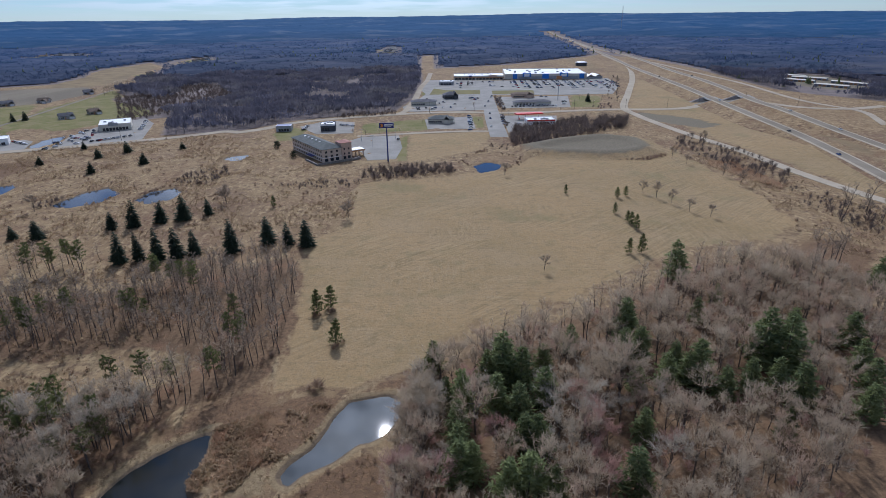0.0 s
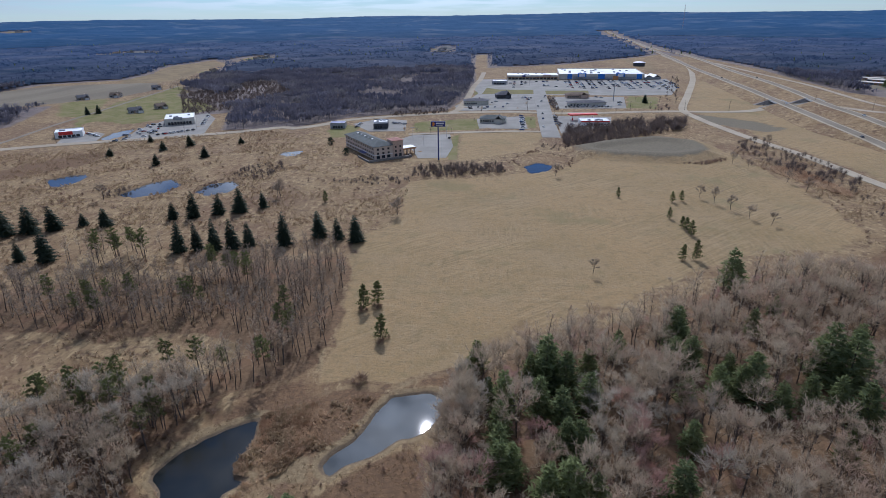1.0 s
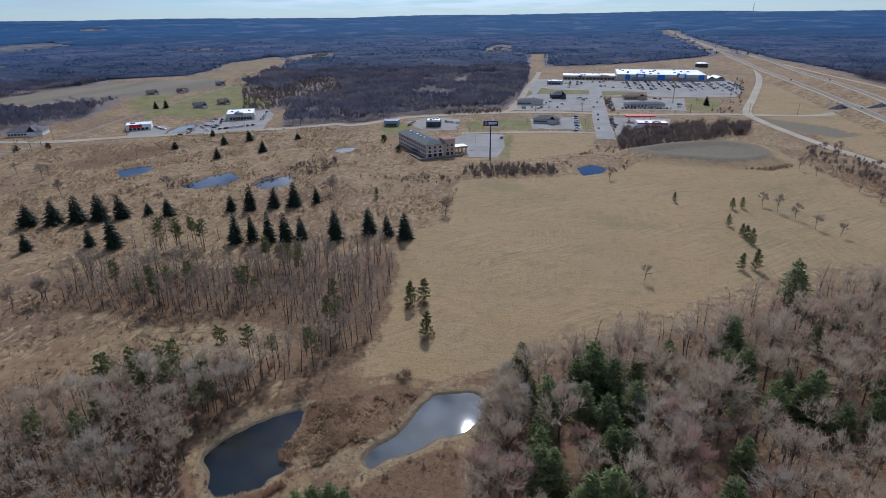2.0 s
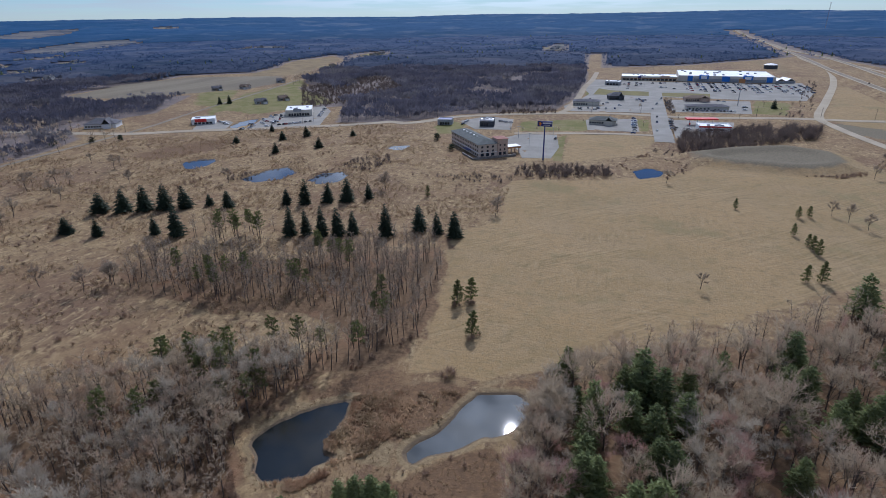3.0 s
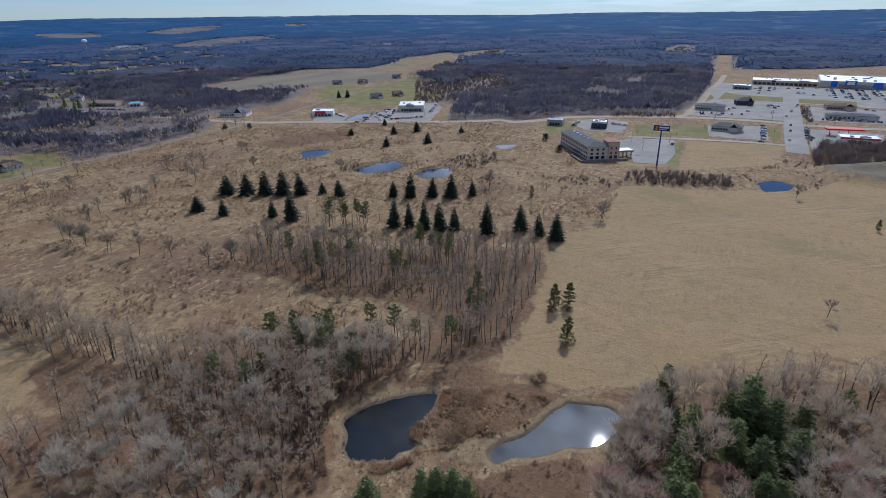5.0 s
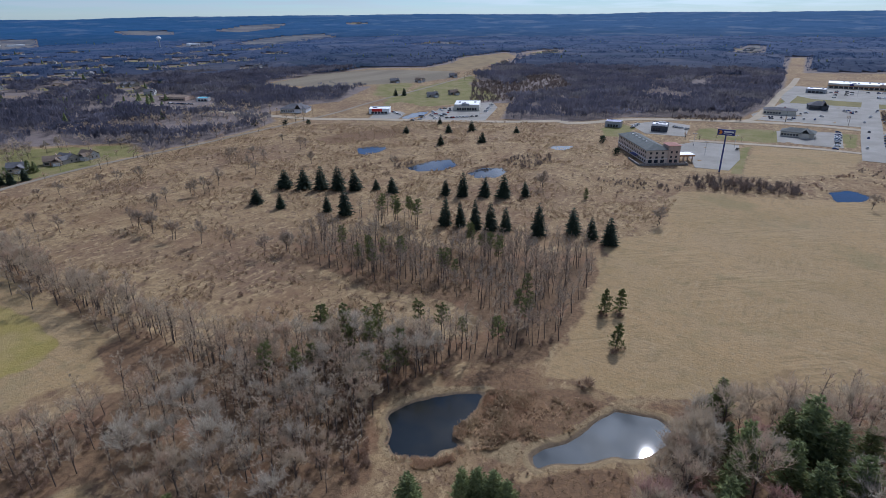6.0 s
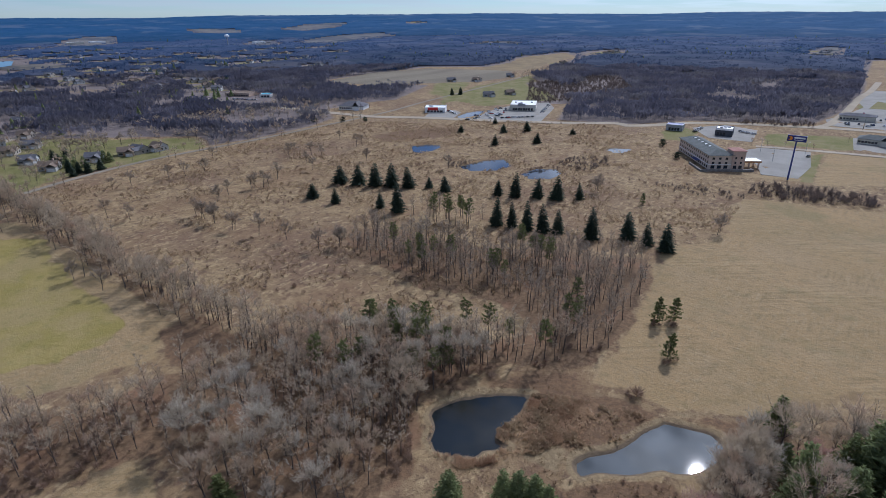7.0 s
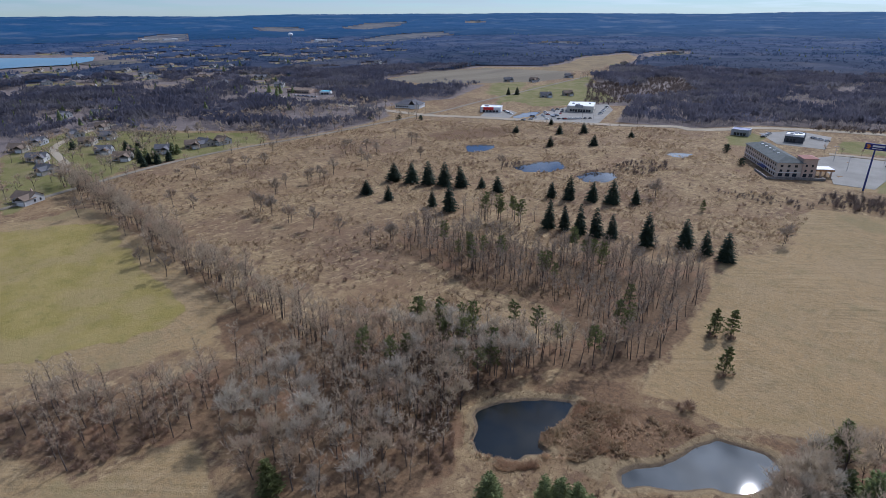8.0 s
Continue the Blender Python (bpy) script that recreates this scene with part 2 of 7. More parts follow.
M_ROOFWHITE = two_tone("white_roof_membrane", (0.80, 0.81, 0.82), (0.66, 0.67, 0.68), 0.08, 0.55)
M_GLASS = two_tone("dark_window_glass", (0.02, 0.025, 0.03), (0.03, 0.035, 0.045), 1.0, 0.08, 0.6, 6.0, 0.0, 0)


def let_through(m, colour_socket, share):
    """Thin blades let part of the light through."""
    t = m.n.new("ShaderNodeBsdfTranslucent")
    m.l.new(colour_socket, t.inputs["Color"])
    x = m.n.new("ShaderNodeMixShader")
    x.inputs[0].default_value = share
    m.l.new(m.b.outputs[0], x.inputs[1])
    m.l.new(t.outputs[0], x.inputs[2])
    m.l.new(x.outputs[0], m.n["Material Output"].inputs["Surface"])


def soft_normals(m, share=0.55):
    """Far crowns are shaded as one rounded canopy, not blade by blade."""
    g = m.n.new("ShaderNodeNewGeometry").outputs["Normal"]
    k = m.n.new("ShaderNodeVectorMath")
    k.operation = "SCALE"
    k.inputs["Scale"].default_value = share
    m.l.new(g, k.inputs[0])
    a = m.n.new("ShaderNodeVectorMath")
    a.operation = "ADD"
    a.inputs[1].default_value = (0, 0, 1)
    m.l.new(k.outputs[0], a.inputs[0])
    n = m.n.new("ShaderNodeVectorMath")
    n.operation = "NORMALIZE"
    m.l.new(a.outputs[0], n.inputs[0])
    m.l.new(n.outputs[0], m.b.inputs["Normal"])


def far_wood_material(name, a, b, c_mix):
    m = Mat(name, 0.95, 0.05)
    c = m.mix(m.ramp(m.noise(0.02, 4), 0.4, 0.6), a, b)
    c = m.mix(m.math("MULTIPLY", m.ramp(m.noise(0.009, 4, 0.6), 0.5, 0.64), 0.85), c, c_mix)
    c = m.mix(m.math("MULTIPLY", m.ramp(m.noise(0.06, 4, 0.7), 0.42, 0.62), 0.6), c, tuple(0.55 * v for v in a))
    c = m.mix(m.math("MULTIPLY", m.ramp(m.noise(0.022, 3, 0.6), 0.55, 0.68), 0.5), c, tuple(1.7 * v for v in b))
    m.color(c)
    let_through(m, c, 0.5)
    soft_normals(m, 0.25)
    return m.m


def twig_material(name, a, b, c_mix, amount=0.5, share=0.0):
    m = Mat(name, 0.9, 0.1)
    c = m.mix(m.ramp(m.noise(0.045, 3), 0.4, 0.6), a, b)
    c = m.mix(m.math("MULTIPLY", m.ramp(m.noise(0.11, 3), 0.5, 0.66), amount), c, c_mix)
    c = m.mix(m.math("MULTIPLY", m.island(), 0.3), c, tuple(0.3 * v for v in a))
    m.color(c)
    if share:
        let_through(m, c, share)
    return m.m


def needle_material(name, a, b):
    m = Mat(name, 0.75, 0.25)
    c = m.mix(m.island(), a, b)
    c = m.mix(m.math("MULTIPLY", m.ramp(m.noise(0.9, 2), 0.45, 0.7), 0.6), c, tuple(0.5 * v for v in a))
    c = m.mix(m.math("MULTIPLY", m.each(), 0.4), c, tuple(1.5 * v for v in b))
    m.color(c)
    let_through(m, c, 0.42)
    return m.m


M_TWIG = twig_material("grey_brown_twigs", (0.52, 0.425, 0.305), (0.47, 0.375, 0.268), (0.52, 0.325, 0.228), 0.5, 0.5)
M_TWIG_PALE = twig_material("pale_grey_twigs", (0.56, 0.495, 0.39), (0.49, 0.425, 0.335), (0.43, 0.34, 0.255), 0.5, 0.35)
M_TWIG_RED = twig_material("reddish_twigs", (0.52, 0.345, 0.285), (0.48, 0.295, 0.24), (0.55, 0.28, 0.18), 0.5, 0.4)
M_TWIG_DARK = twig_material("dark_twigs", (0.37, 0.305, 0.232), (0.31, 0.25, 0.19), (0.37, 0.255, 0.18), 0.5, 0.35)
M_THICKET = twig_material("dark_thicket_twigs", (0.19, 0.150, 0.128), (0.15, 0.120, 0.108), (0.21, 0.145, 0.11), 0.5, 0.3)
# Base colours shifted towards blue-violet to paint haze into the mid-far woods.
M_FARWOOD = far_wood_material("hazed_wood_canopy", (0.104, 0.106, 0.146), (0.140, 0.134, 0.164), (0.205, 0.188, 0.19))


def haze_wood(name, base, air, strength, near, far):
    """Far backdrop canopy or field: haze painted on as blue emission, growing with distance."""
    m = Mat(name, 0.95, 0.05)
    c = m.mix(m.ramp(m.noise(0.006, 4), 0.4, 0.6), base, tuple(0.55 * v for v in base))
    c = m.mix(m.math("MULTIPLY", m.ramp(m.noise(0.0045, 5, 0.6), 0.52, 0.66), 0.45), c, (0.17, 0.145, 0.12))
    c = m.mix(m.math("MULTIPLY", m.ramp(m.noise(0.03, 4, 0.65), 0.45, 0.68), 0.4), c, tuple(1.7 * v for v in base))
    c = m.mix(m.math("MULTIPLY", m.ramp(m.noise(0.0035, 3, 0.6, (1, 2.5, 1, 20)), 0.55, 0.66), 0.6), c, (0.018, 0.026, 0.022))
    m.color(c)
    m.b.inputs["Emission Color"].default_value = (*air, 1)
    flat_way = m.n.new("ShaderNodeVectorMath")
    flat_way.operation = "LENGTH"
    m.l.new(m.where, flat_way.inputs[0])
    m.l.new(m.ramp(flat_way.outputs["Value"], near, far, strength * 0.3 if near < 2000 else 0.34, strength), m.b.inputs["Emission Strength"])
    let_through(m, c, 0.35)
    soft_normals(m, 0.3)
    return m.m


# Dark blue bases and a blue glow put the haze into these far surfaces.
M_BACKDROP = haze_wood("hazed_distant_canopy", (0.060, 0.059, 0.072), (0.026, 0.14, 0.40), 0.36, 800, 2200)
M_SKYLINE = haze_wood("hazed_skyline", (0.025, 0.033, 0.050), (0.015, 0.165, 0.45), 0.49, 2450, 3300)
M_SPRUCE = needle_material("spruce_needles", (0.026, 0.042, 0.028), (0.050, 0.070, 0.042))
M_PINE = needle_material("pine_needles", (0.10, 0.118, 0.042), (0.18, 0.195, 0.072))
M_HEMLOCK = needle_material("hemlock_needles", (0.115, 0.15, 0.07), (0.235, 0.26, 0.105))
M_SHRUB = twig_material("brown_shrub_twigs", (0.34, 0.235, 0.165), (0.29, 0.205, 0.15), (0.35, 0.21, 0.135), 0.5, 0.35)
M_REED = twig_material("dry_reeds", (0.62, 0.45, 0.29), (0.47, 0.30, 0.185), (0.30, 0.165, 0.10), 0.7, 0.5)
M_TUFT = twig_material("dry_grass_tufts", (0.42, 0.31, 0.19), (0.34, 0.24, 0.15), (0.26, 0.165, 0.10), 0.5, 0.5)


def water_material():
    m = Mat("pond_water", 0.022, 0.5)
    m.b.inputs["IOR"].default_value = 1.33
    m.color(m.mix(m.ramp(m.noise(0.05, 3), 0.4, 0.6), (0.012, 0.016, 0.018), (0.022, 0.022, 0.018)))
    m.bump(m.noise(2.2, 3, 0.6), 0.012, 0.05)
    return m.m


M_WATER = water_material()

# ---------------- mesh helpers ----------------


class MB:
    """Collects corners and faces of one mesh."""

    def __init__(self):
        self.v, self.f = [], []

    def add(self, pts, faces):
        k = len(self.v)
        self.v += [tuple(p) for p in pts]
        self.f += [tuple(i + k for i in f) for f in faces]
        return self

    def box(self, x0, x1, y0, y1, z0, z1):
        p = [(x, y, z) for z in (z0, z1) for y in (y0, y1) for x in (x0, x1)]
        return self.add(p, [(0, 2, 3, 1), (4, 5, 7, 6), (0, 1, 5, 4), (1, 3, 7, 5), (3, 2, 6, 7), (2, 0, 4, 6)])

    def cyl(self, x, y, z0, z1, r0, r1=None, n=10):
        r1 = r0 if r1 is None else r1
        a = [2 * math.pi * i / n for i in range(n)]
        p = [(x + r0 * math.cos(t), y + r0 * math.sin(t), z0) for t in a] + [(x + r1 * math.cos(t), y + r1 * math.sin(t), z1) for t in a]
        return self.add(p, [(i, (i + 1) % n, n + (i + 1) % n, n + i) for i in range(n)] + [tuple(range(n))[::-1], tuple(range(n, 2 * n))])

    def gable(self, x0, x1, y0, y1, z, rise, over=0.4, along="x"):
        """A solid ridged roof, ridge along x or y."""
        x0, x1, y0, y1 = x0 - over, x1 + over, y0 - over, y1 + over
        t = 0.18
        if along == "x":
            ym = (y0 + y1) / 2
            sec = [(y0, z), (ym, z + rise), (y1, z), (y1, z + t), (ym, z + rise + t), (y0, z + t)]
            p = [(x, a, b) for x in (x0, x1) for a, b in sec]
        else:
            xm = (x0 + x1) / 2
            sec = [(x0, z), (xm, z + rise), (x1, z), (x1, z + t), (xm, z + rise + t), (x0, z + t)]
            p = [(a, y, b) for y in (y0, y1) for a, b in sec]
        return self.add(p, [(i, (i + 1) % 6, 6 + (i + 1) % 6, 6 + i) for i in range(6)] + [(0, 1, 4, 5), (1, 2, 3, 4), (6, 11, 10, 7), (7, 10, 9, 8)])

    def hip(self, x0, x1, y0, y1, z, rise, over=0.5):
        x0, x1, y0, y1 = x0 - over, x1 + over, y0 - over, y1 + over
        if x1 - x0 >= y1 - y0:
            k = (y1 - y0) / 2
            r = [(x0 + k, (y0 + y1) / 2, z + rise), (x1 - k, (y0 + y1) / 2, z + rise)]
            fs = [(4, 5, 9, 8), (5, 6, 9), (6, 7, 8, 9), (7, 4, 8)]
        else:
            k = (x1 - x0) / 2
            r = [((x0 + x1) / 2, y0 + k, z + rise), ((x0 + x1) / 2, y1 - k, z + rise)]
            fs = [(4, 5, 8), (5, 6, 9, 8), (6, 7, 9), (7, 4, 8, 9)]
        b = [(x0, y0), (x1, y0), (x1, y1), (x0, y1)]
        p = [(x, y, z) for x, y in b] + [(x, y, z + 0.2) for x, y in b] + r
        return self.add(p, fs + [(3, 2, 1, 0)] + [(i, (i + 1) % 4, 4 + (i + 1) % 4, 4 + i) for i in range(4)])


def mesh_of(name, v, f, mat):
    me = bpy.data.meshes.new(name)
    me.from_pydata(v if isinstance(v, list) else v.tolist(), [], f if isinstance(f, list) else f.tolist())
    if mat:
        me.materials.append(mat)
    return me


def part(name, mb, mat, parent, label=""):
    ob = new(name, mesh_of(name, mb.v, mb.f, mat) if isinstance(mb, MB) else mb)
    ob.parent = parent
    return tagged(ob, label)


def thing(name, label, category, x, y, z=0.0, turn=0.0, group="", kind=""):
    ob = new(name)
    ob.empty_display_size = 0.5
    ob.matrix_basis = pose(x, y, z, 0, 0, turn)
    return tagged(ob, label, category, group, kind)


def structure(name, v, f, mat, label, category, kind="structure"):
    return tagged(new(name, mesh_of(name, v, f, mat)), label, category, "", kind)


def raw_mesh(name, v, t, mat, smooth=False):
    """A triangle mesh from arrays."""
    me = bpy.data.meshes.new(name)
    me.vertices.add(len(v))
    me.vertices.foreach_set("co", np.ascontiguousarray(v, dtype=np.float32).ravel())
    k = t.shape[1]
    me.loops.add(len(t) * k)
    me.loops.foreach_set("vertex_index", np.ascontiguousarray(t, dtype=np.int32).ravel())
    me.polygons.add(len(t))
    me.polygons.foreach_set("loop_start", np.arange(0, len(t) * k, k, dtype=np.int32))
    if smooth:
        me.polygons.foreach_set("use_smooth", np.ones(len(t), dtype=bool))
    me.materials.append(mat)
    me.update(calc_edges=True)
    me.validate()
    return me


def spline(pts, step):
    """Smooth points along a path, about step metres apart."""
    p = np.array(pts, float)
    p = np.vstack([2 * p[0] - p[1], p, 2 * p[-1] - p[-2]])
    out = []
    for i in range(1, len(p) - 2):
        n = max(2, int(np.linalg.norm(p[i + 1] - p[i]) / step))
        for s in np.arange(n) / n:
            a, b, c, d = p[i - 1], p[i], p[i + 1], p[i + 2]
            out.append(0.5 * (2 * b + (c - a) * s + (2 * a - 5 * b + 4 * c - d) * s * s + (3 * b - 3 * c + d - a) * s ** 3))
    out.append(p[-2])
    return np.array(out)


def inside_distance(x, y, poly):
    """Distance to a polygon's edge, positive inside."""
    p = np.array(poly, float)
    q = np.roll(p, -1, axis=0)
    d2 = np.full(x.shape, 1e12)
    inn = np.zeros(x.shape, bool)
    for (ax, ay), (bx, by) in zip(p, q):
        ex, ey = bx - ax, by - ay
        s = np.clip(((x - ax) * ex + (y - ay) * ey) / (ex * ex + ey * ey + 1e-9), 0, 1)
        d2 = np.minimum(d2, (x - ax - s * ex) ** 2 + (y - ay - s * ey) ** 2)
        if by != ay:
            inn ^= ((ay > y) != (by > y)) & (x < (bx - ax) * (y - ay) / (by - ay) + ax)
    return np.where(inn, 1, -1) * np.sqrt(d2)


def line_distance(x, y, pts):
    d2 = np.full(x.shape, 1e12)
    for (ax, ay), (bx, by) in zip(pts[:-1], pts[1:]):
        ex, ey = bx - ax, by - ay
        s = np.clip(((x - ax) * ex + (y - ay) * ey) / (ex * ex + ey * ey + 1e-9), 0, 1)
        d2 = np.minimum(d2, (x - ax - s * ex) ** 2 + (y - ay - s * ey) ** 2)
    return np.sqrt(d2)


def smooth(v, lo, hi):
    s = np.clip((v - lo) / (hi - lo), 0, 1)
    return s * s * (3 - 2 * s)


# ---------------- the plan ----------------
POND_DARK = [(-61.4, 118.1), (-66.2, 114.9), (-72.4, 109.2), (-77.4, 102.0), (-79.5, 96.4), (-78.6, 93.9), (-74.6, 91.2), (-72.4, 87.1), (-69.2, 84.6), (-65.7, 85.5), (-60.4, 89.2), (-60.2, 91.8), (-56.7, 95.9), (-60.1, 96.5), (-61.5, 99.6), (-60.5, 104.5), (-60.3, 111.7)]
POND_BRIGHT = [(-27.6, 129.0), (-22.3, 130.0), (-16.7, 131.8), (-13.0, 129.5), (-13.2, 122.8), (-14.6, 117.6), (-17.4, 114.6), (-19.7, 112.9), (-22.2, 112.3), (-25.9, 108.1), (-33.2, 103.0), (-37.0, 98.5), (-38.7, 99.2), (-40.1, 101.9), (-38.5, 105.9), (-33.9, 111.0), (-31.1, 118.9), (-30.1, 122.9)]
POND_BLUE = [(-299.2, 339.2), (-293.0, 352.0), (-283.7, 357.7), (-276.8, 350.0), (-276.5, 334.3), (-281.8, 324.7)]
POND_WEST = [(-228.9, 311.1), (-225.0, 336.2), (-215.1, 347.3), (-202.1, 334.8), (-204.1, 317.8), (-216.1, 308.3)]
POND_EAST = [(-184.7, 320.8), (-183.2, 337.3), (-172.5, 344.9), (-162.9, 335.7), (-163.2, 321.8), (-173.4, 313.3)]
POND_SMALL = [(-169.7, 423.9), (-163.1, 431.0), (-152.5, 432.9), (-152.3, 421.7), (-160.8, 416.2)]
POND_FIELD = [(20.4, 391.9), (29.9, 401.3), (40.9, 395.7), (37.2, 381.6), (24.1, 373.2)]
POND_LOT = [(-353.6, 471.2), (-358.5, 504.4), (-350.2, 521.8), (-341.5, 495.7), (-342.3, 472.3)]
PONDS = [POND_DARK, POND_BRIGHT, POND_BLUE, POND_WEST, POND_EAST, POND_SMALL, POND_FIELD, POND_LOT]
LAKE_SHORE = [(-1940.7, 260.8), (-1727.7, 410.1), (-1651.9, 496.8), (-1364.7, 401.2), (-1270.3, 323.1), (-1278.0, 261.2), (-1324.8, 169.6)]
LAKE = [(-1728.5, 293.5), (-1640.5, 388.2), (-1607.0, 461.3), (-1477.0, 418.7), (-1405.6, 349.6), (-1415.0, 291.9), (-1409.2, 234.5)]

ROAD_MAIN = [(-716.2, 393.4), (-658.5, 390.6), (-596.7, 394.6), (-550.1, 404.7), (-486.8, 411.1), (-441.6, 418.1), (-416.8, 423.8), (-376.5, 446.2), (-314.5, 471.6), (-248.4, 502.9), (-204.6, 531.0), (-192.5, 525.0), (-171.4, 543.0), (-151.3, 571.7), (-109.7, 594.9), (-52.3, 615.2), (-16.0, 623.5), (21.0, 624.3), (57.4, 617.5), (100.1, 617.8), (144.5, 625.7), (188.8, 629.8), (226.1, 626.7), (263.7, 631.4), (296.1, 653.4), (332.4, 672.1), (363.8, 669.3), (389.9, 628.7), (431.5, 613.3), (483.0, 628.7)]
ROAD_SERVICE = [(-77.4, 499.4), (-53.9, 505.4), (-23.7, 511.2), (15.8, 516.5), (44.1, 514.6)]
ROAD_AVENUE = [(47.9, 489.0), (49.7, 576.1), (52.5, 649.3), (56.2, 763.7), (62.8, 892.4)]
ROAD_FRONTAGE = [(262.0, 248.0), (254.0, 274.0), (245.7, 299.7), (239.7, 325.1), (233.3, 360.2), (226.2, 426.5), (215.0, 476.0), (204.6, 539.9), (199.6, 595.3), (201.9, 644.8), (242.4, 761.9), (303.9, 943.5), (354.6, 1131.6), (372.3, 1265.8), (390.5, 1455.2)]
HWY_NEAR = [(256.5, 287.0), (264.5, 328.0), (274.8, 380.6), (286.4, 453.4), (295.3, 541.2), (303.8, 627.6), (317.9, 761.8), (330.9, 910.9)] + [(361.3, 1143.0), (397.1, 1453.9), (448.5, 2027.1), (508.4, 2887.4)]
HWY_FAR = [(313.9, 359.8), (321.0, 406.1), (330.0, 484.4), (342.2, 574.3), (347.5, 649.6), (365.6, 762.7), (390.1, 966.3)] + [(425.4, 1212.7), (443.6, 1485.7), (435.6, 1760.9), (463.6, 2284.0)]
RAMP = [(434.8, 1240.1), (433.6, 999.7), (435.0, 856.3), (420.9, 706.8), (423.1, 650.7), (433.9, 617.0)]
RAMP_SOUTH = [(433.9, 617.0), (433.4, 587.3), (404.8, 519.8)]
ROAD_DIAGONAL = [(-495.6, 868.0), (-488.1, 818.7), (-475.5, 739.7), (-458.0, 621.8), (-444.5, 526.3), (-431.6, 459.4), (-427.1, 396.5), (-425.1, 344.2), (-422.6, 281.9), (-424.8, 233.5), (-424.8, 187.4), (-416.1, 139.8), (-404.9, 106.9), (-396.8, 85.0), (-388.2, 62.3), (-381.7, 44.8)]
ROAD_LOOP = [(-619.2, 198.5), (-607.4, 168.8), (-590.8, 147.1), (-553.1, 117.2), (-525.4, 106.3), (-473.4, 100.5), (-439.7, 90.0)]
ROAD_PLAZA_WEST = [(-52.3, 615.2), (-42.7, 637.2), (-36.4, 735.3), (-33.5, 853.3), (-26.7, 942.4), (-23.6, 1062.3)]

FIELD_MOWN = [(-51.6, 130.9), (-54.1, 162.5), (-65.6, 231.6), (-64.4, 247.0), (-47.9, 281.3), (-56.7, 336.7), (-53.4, 349.2), (-17.5, 356.8), (10.6, 369.5), (41.8, 376.8), (61.6, 408.2), (95.8, 443.9), (139.8, 473.7), (169.3, 476.5), (174.8, 439.3), (180.0, 388.5), (183.5, 338.5), (180.5, 294.2), (177.3, 267.2), (148.7, 245.1), (105.6, 236.1), (67.0, 207.5), (35.5, 184.1), (11.3, 164.7), (-5.4, 145.2), (-11.7, 134.1), (-24.4, 131.7), (-37.9, 134.6)]
BANK_STRAW = [(-42.4, 104.0), (-40.3, 117.8), (-36.8, 129.4), (-24.6, 133.0), (-11.9, 136.8), (-8.8, 142.3), (-13.1, 143.9), (-28.0, 134.4), (-41.2, 134.6), (-56.8, 127.3), (-68.7, 118.2), (-79.4, 110.1), (-82.2, 95.6), (-77.0, 95.5), (-71.9, 106.2), (-61.9, 116.0), (-53.1, 111.7), (-53.3, 100.6), (-50.1, 95.2), (-41.1, 95.1)]
MOUND = [(53.4, 446.4), (92.3, 474.4), (134.7, 490.7), (167.1, 469.7), (164.5, 420.5), (128.7, 402.9), (89.1, 410.2), (61.0, 418.9)]
SPORTS = [(-341.6, 32.8), (-321.4, 72.3), (-305.4, 79.2), (-256.0, 69.2), (-194.6, 66.8), (-188.2, 56.1), (-187.5, 39.5), (-201.0, 11.5), (-206.9, 4.0)]
LAWN_NEAR = [(-175.0, 1.7), (-156.3, 3.2), (-140.6, 6.9), (-130.1, 13.5), (-126.9, 27.4), (-122.2, 38.0), (-100.5, 34.6), (-103.9, 23.5), (-128.7, -1.9)]
LAWN_HOUSES = [(-366.9, 42.1), (-393.6, 72.1), (-401.5, 97.5), (-426.7, 132.2), (-424.8, 187.4), (-434.8, 239.3), (-473.2, 253.1), (-517.3, 213.3), (-572.2, 174.5), (-602.5, 136.5), (-569.1, 102.7), (-529.8, 72.2)]
FARM_BRUSH = [(-371, 652), (-440, 772), (-405, 826), (-395, 900), (-340, 915), (-275, 775), (-310, 610), (-345, 600)]
FARM_GREEN = [(-425.3, 568.3), (-482.2, 683.4), (-484.9, 783.9), (-373.7, 709.1), (-322.7, 640.2), (-349.9, 578.7), (-370.3, 540.9)]
FARM_YARD = [(-487.8, 589.7), (-604.7, 757.0), (-574.7, 803.2), (-500.7, 710.4), (-438.7, 573.8)]
HOTEL_SIDE = [(-66, 400), (-28, 402), (30, 440), (44, 500), (44, 520), (-30, 515), (-36, 440)]
LAWN_FARM = [(-420.2, 548.5), (-402.8, 599.9), (-370.9, 652.0), (-423.4, 771.9), (-495.0, 869.2), (-459.5, 679.7), (-472.4, 605.0), (-405.2, 512.8)]
FIELD_GOLD = [(-614.1, 895.6), (-566.6, 934.2), (-570.1, 1035.6), (-608.7, 1188.8), (-680.8, 1304.6), (-716.1, 1254.9), (-652.6, 1065.0), (-641.1, 958.2)]
FIELD_TILLED = [(-707.8, 608.1), (-749.5, 751.8), (-713.6, 868.1), (-621.0, 902.5), (-557.2, 915.3), (-504.0, 837.9), (-512.3, 746.3), (-561.6, 684.0), (-616.1, 617.7)]
FIELD_TILLED_FAR = [(-605.7, 944.4), (-673.3, 1125.3), (-701.8, 1273.1), (-668.2, 1348.5), (-609.6, 1259.5), (-585.6, 1123.4), (-532.1, 950.1), (-557.2, 915.3)]
PLAZA = [(-32.3, 820.3), (-23.2, 950.3), (85.1, 928.9), (228.3, 927.7), (265.2, 948.4), (252.9, 841.9), (221.4, 758.4), (157.7, 753.6), (62.9, 763.1), (-18.8, 749.3)]
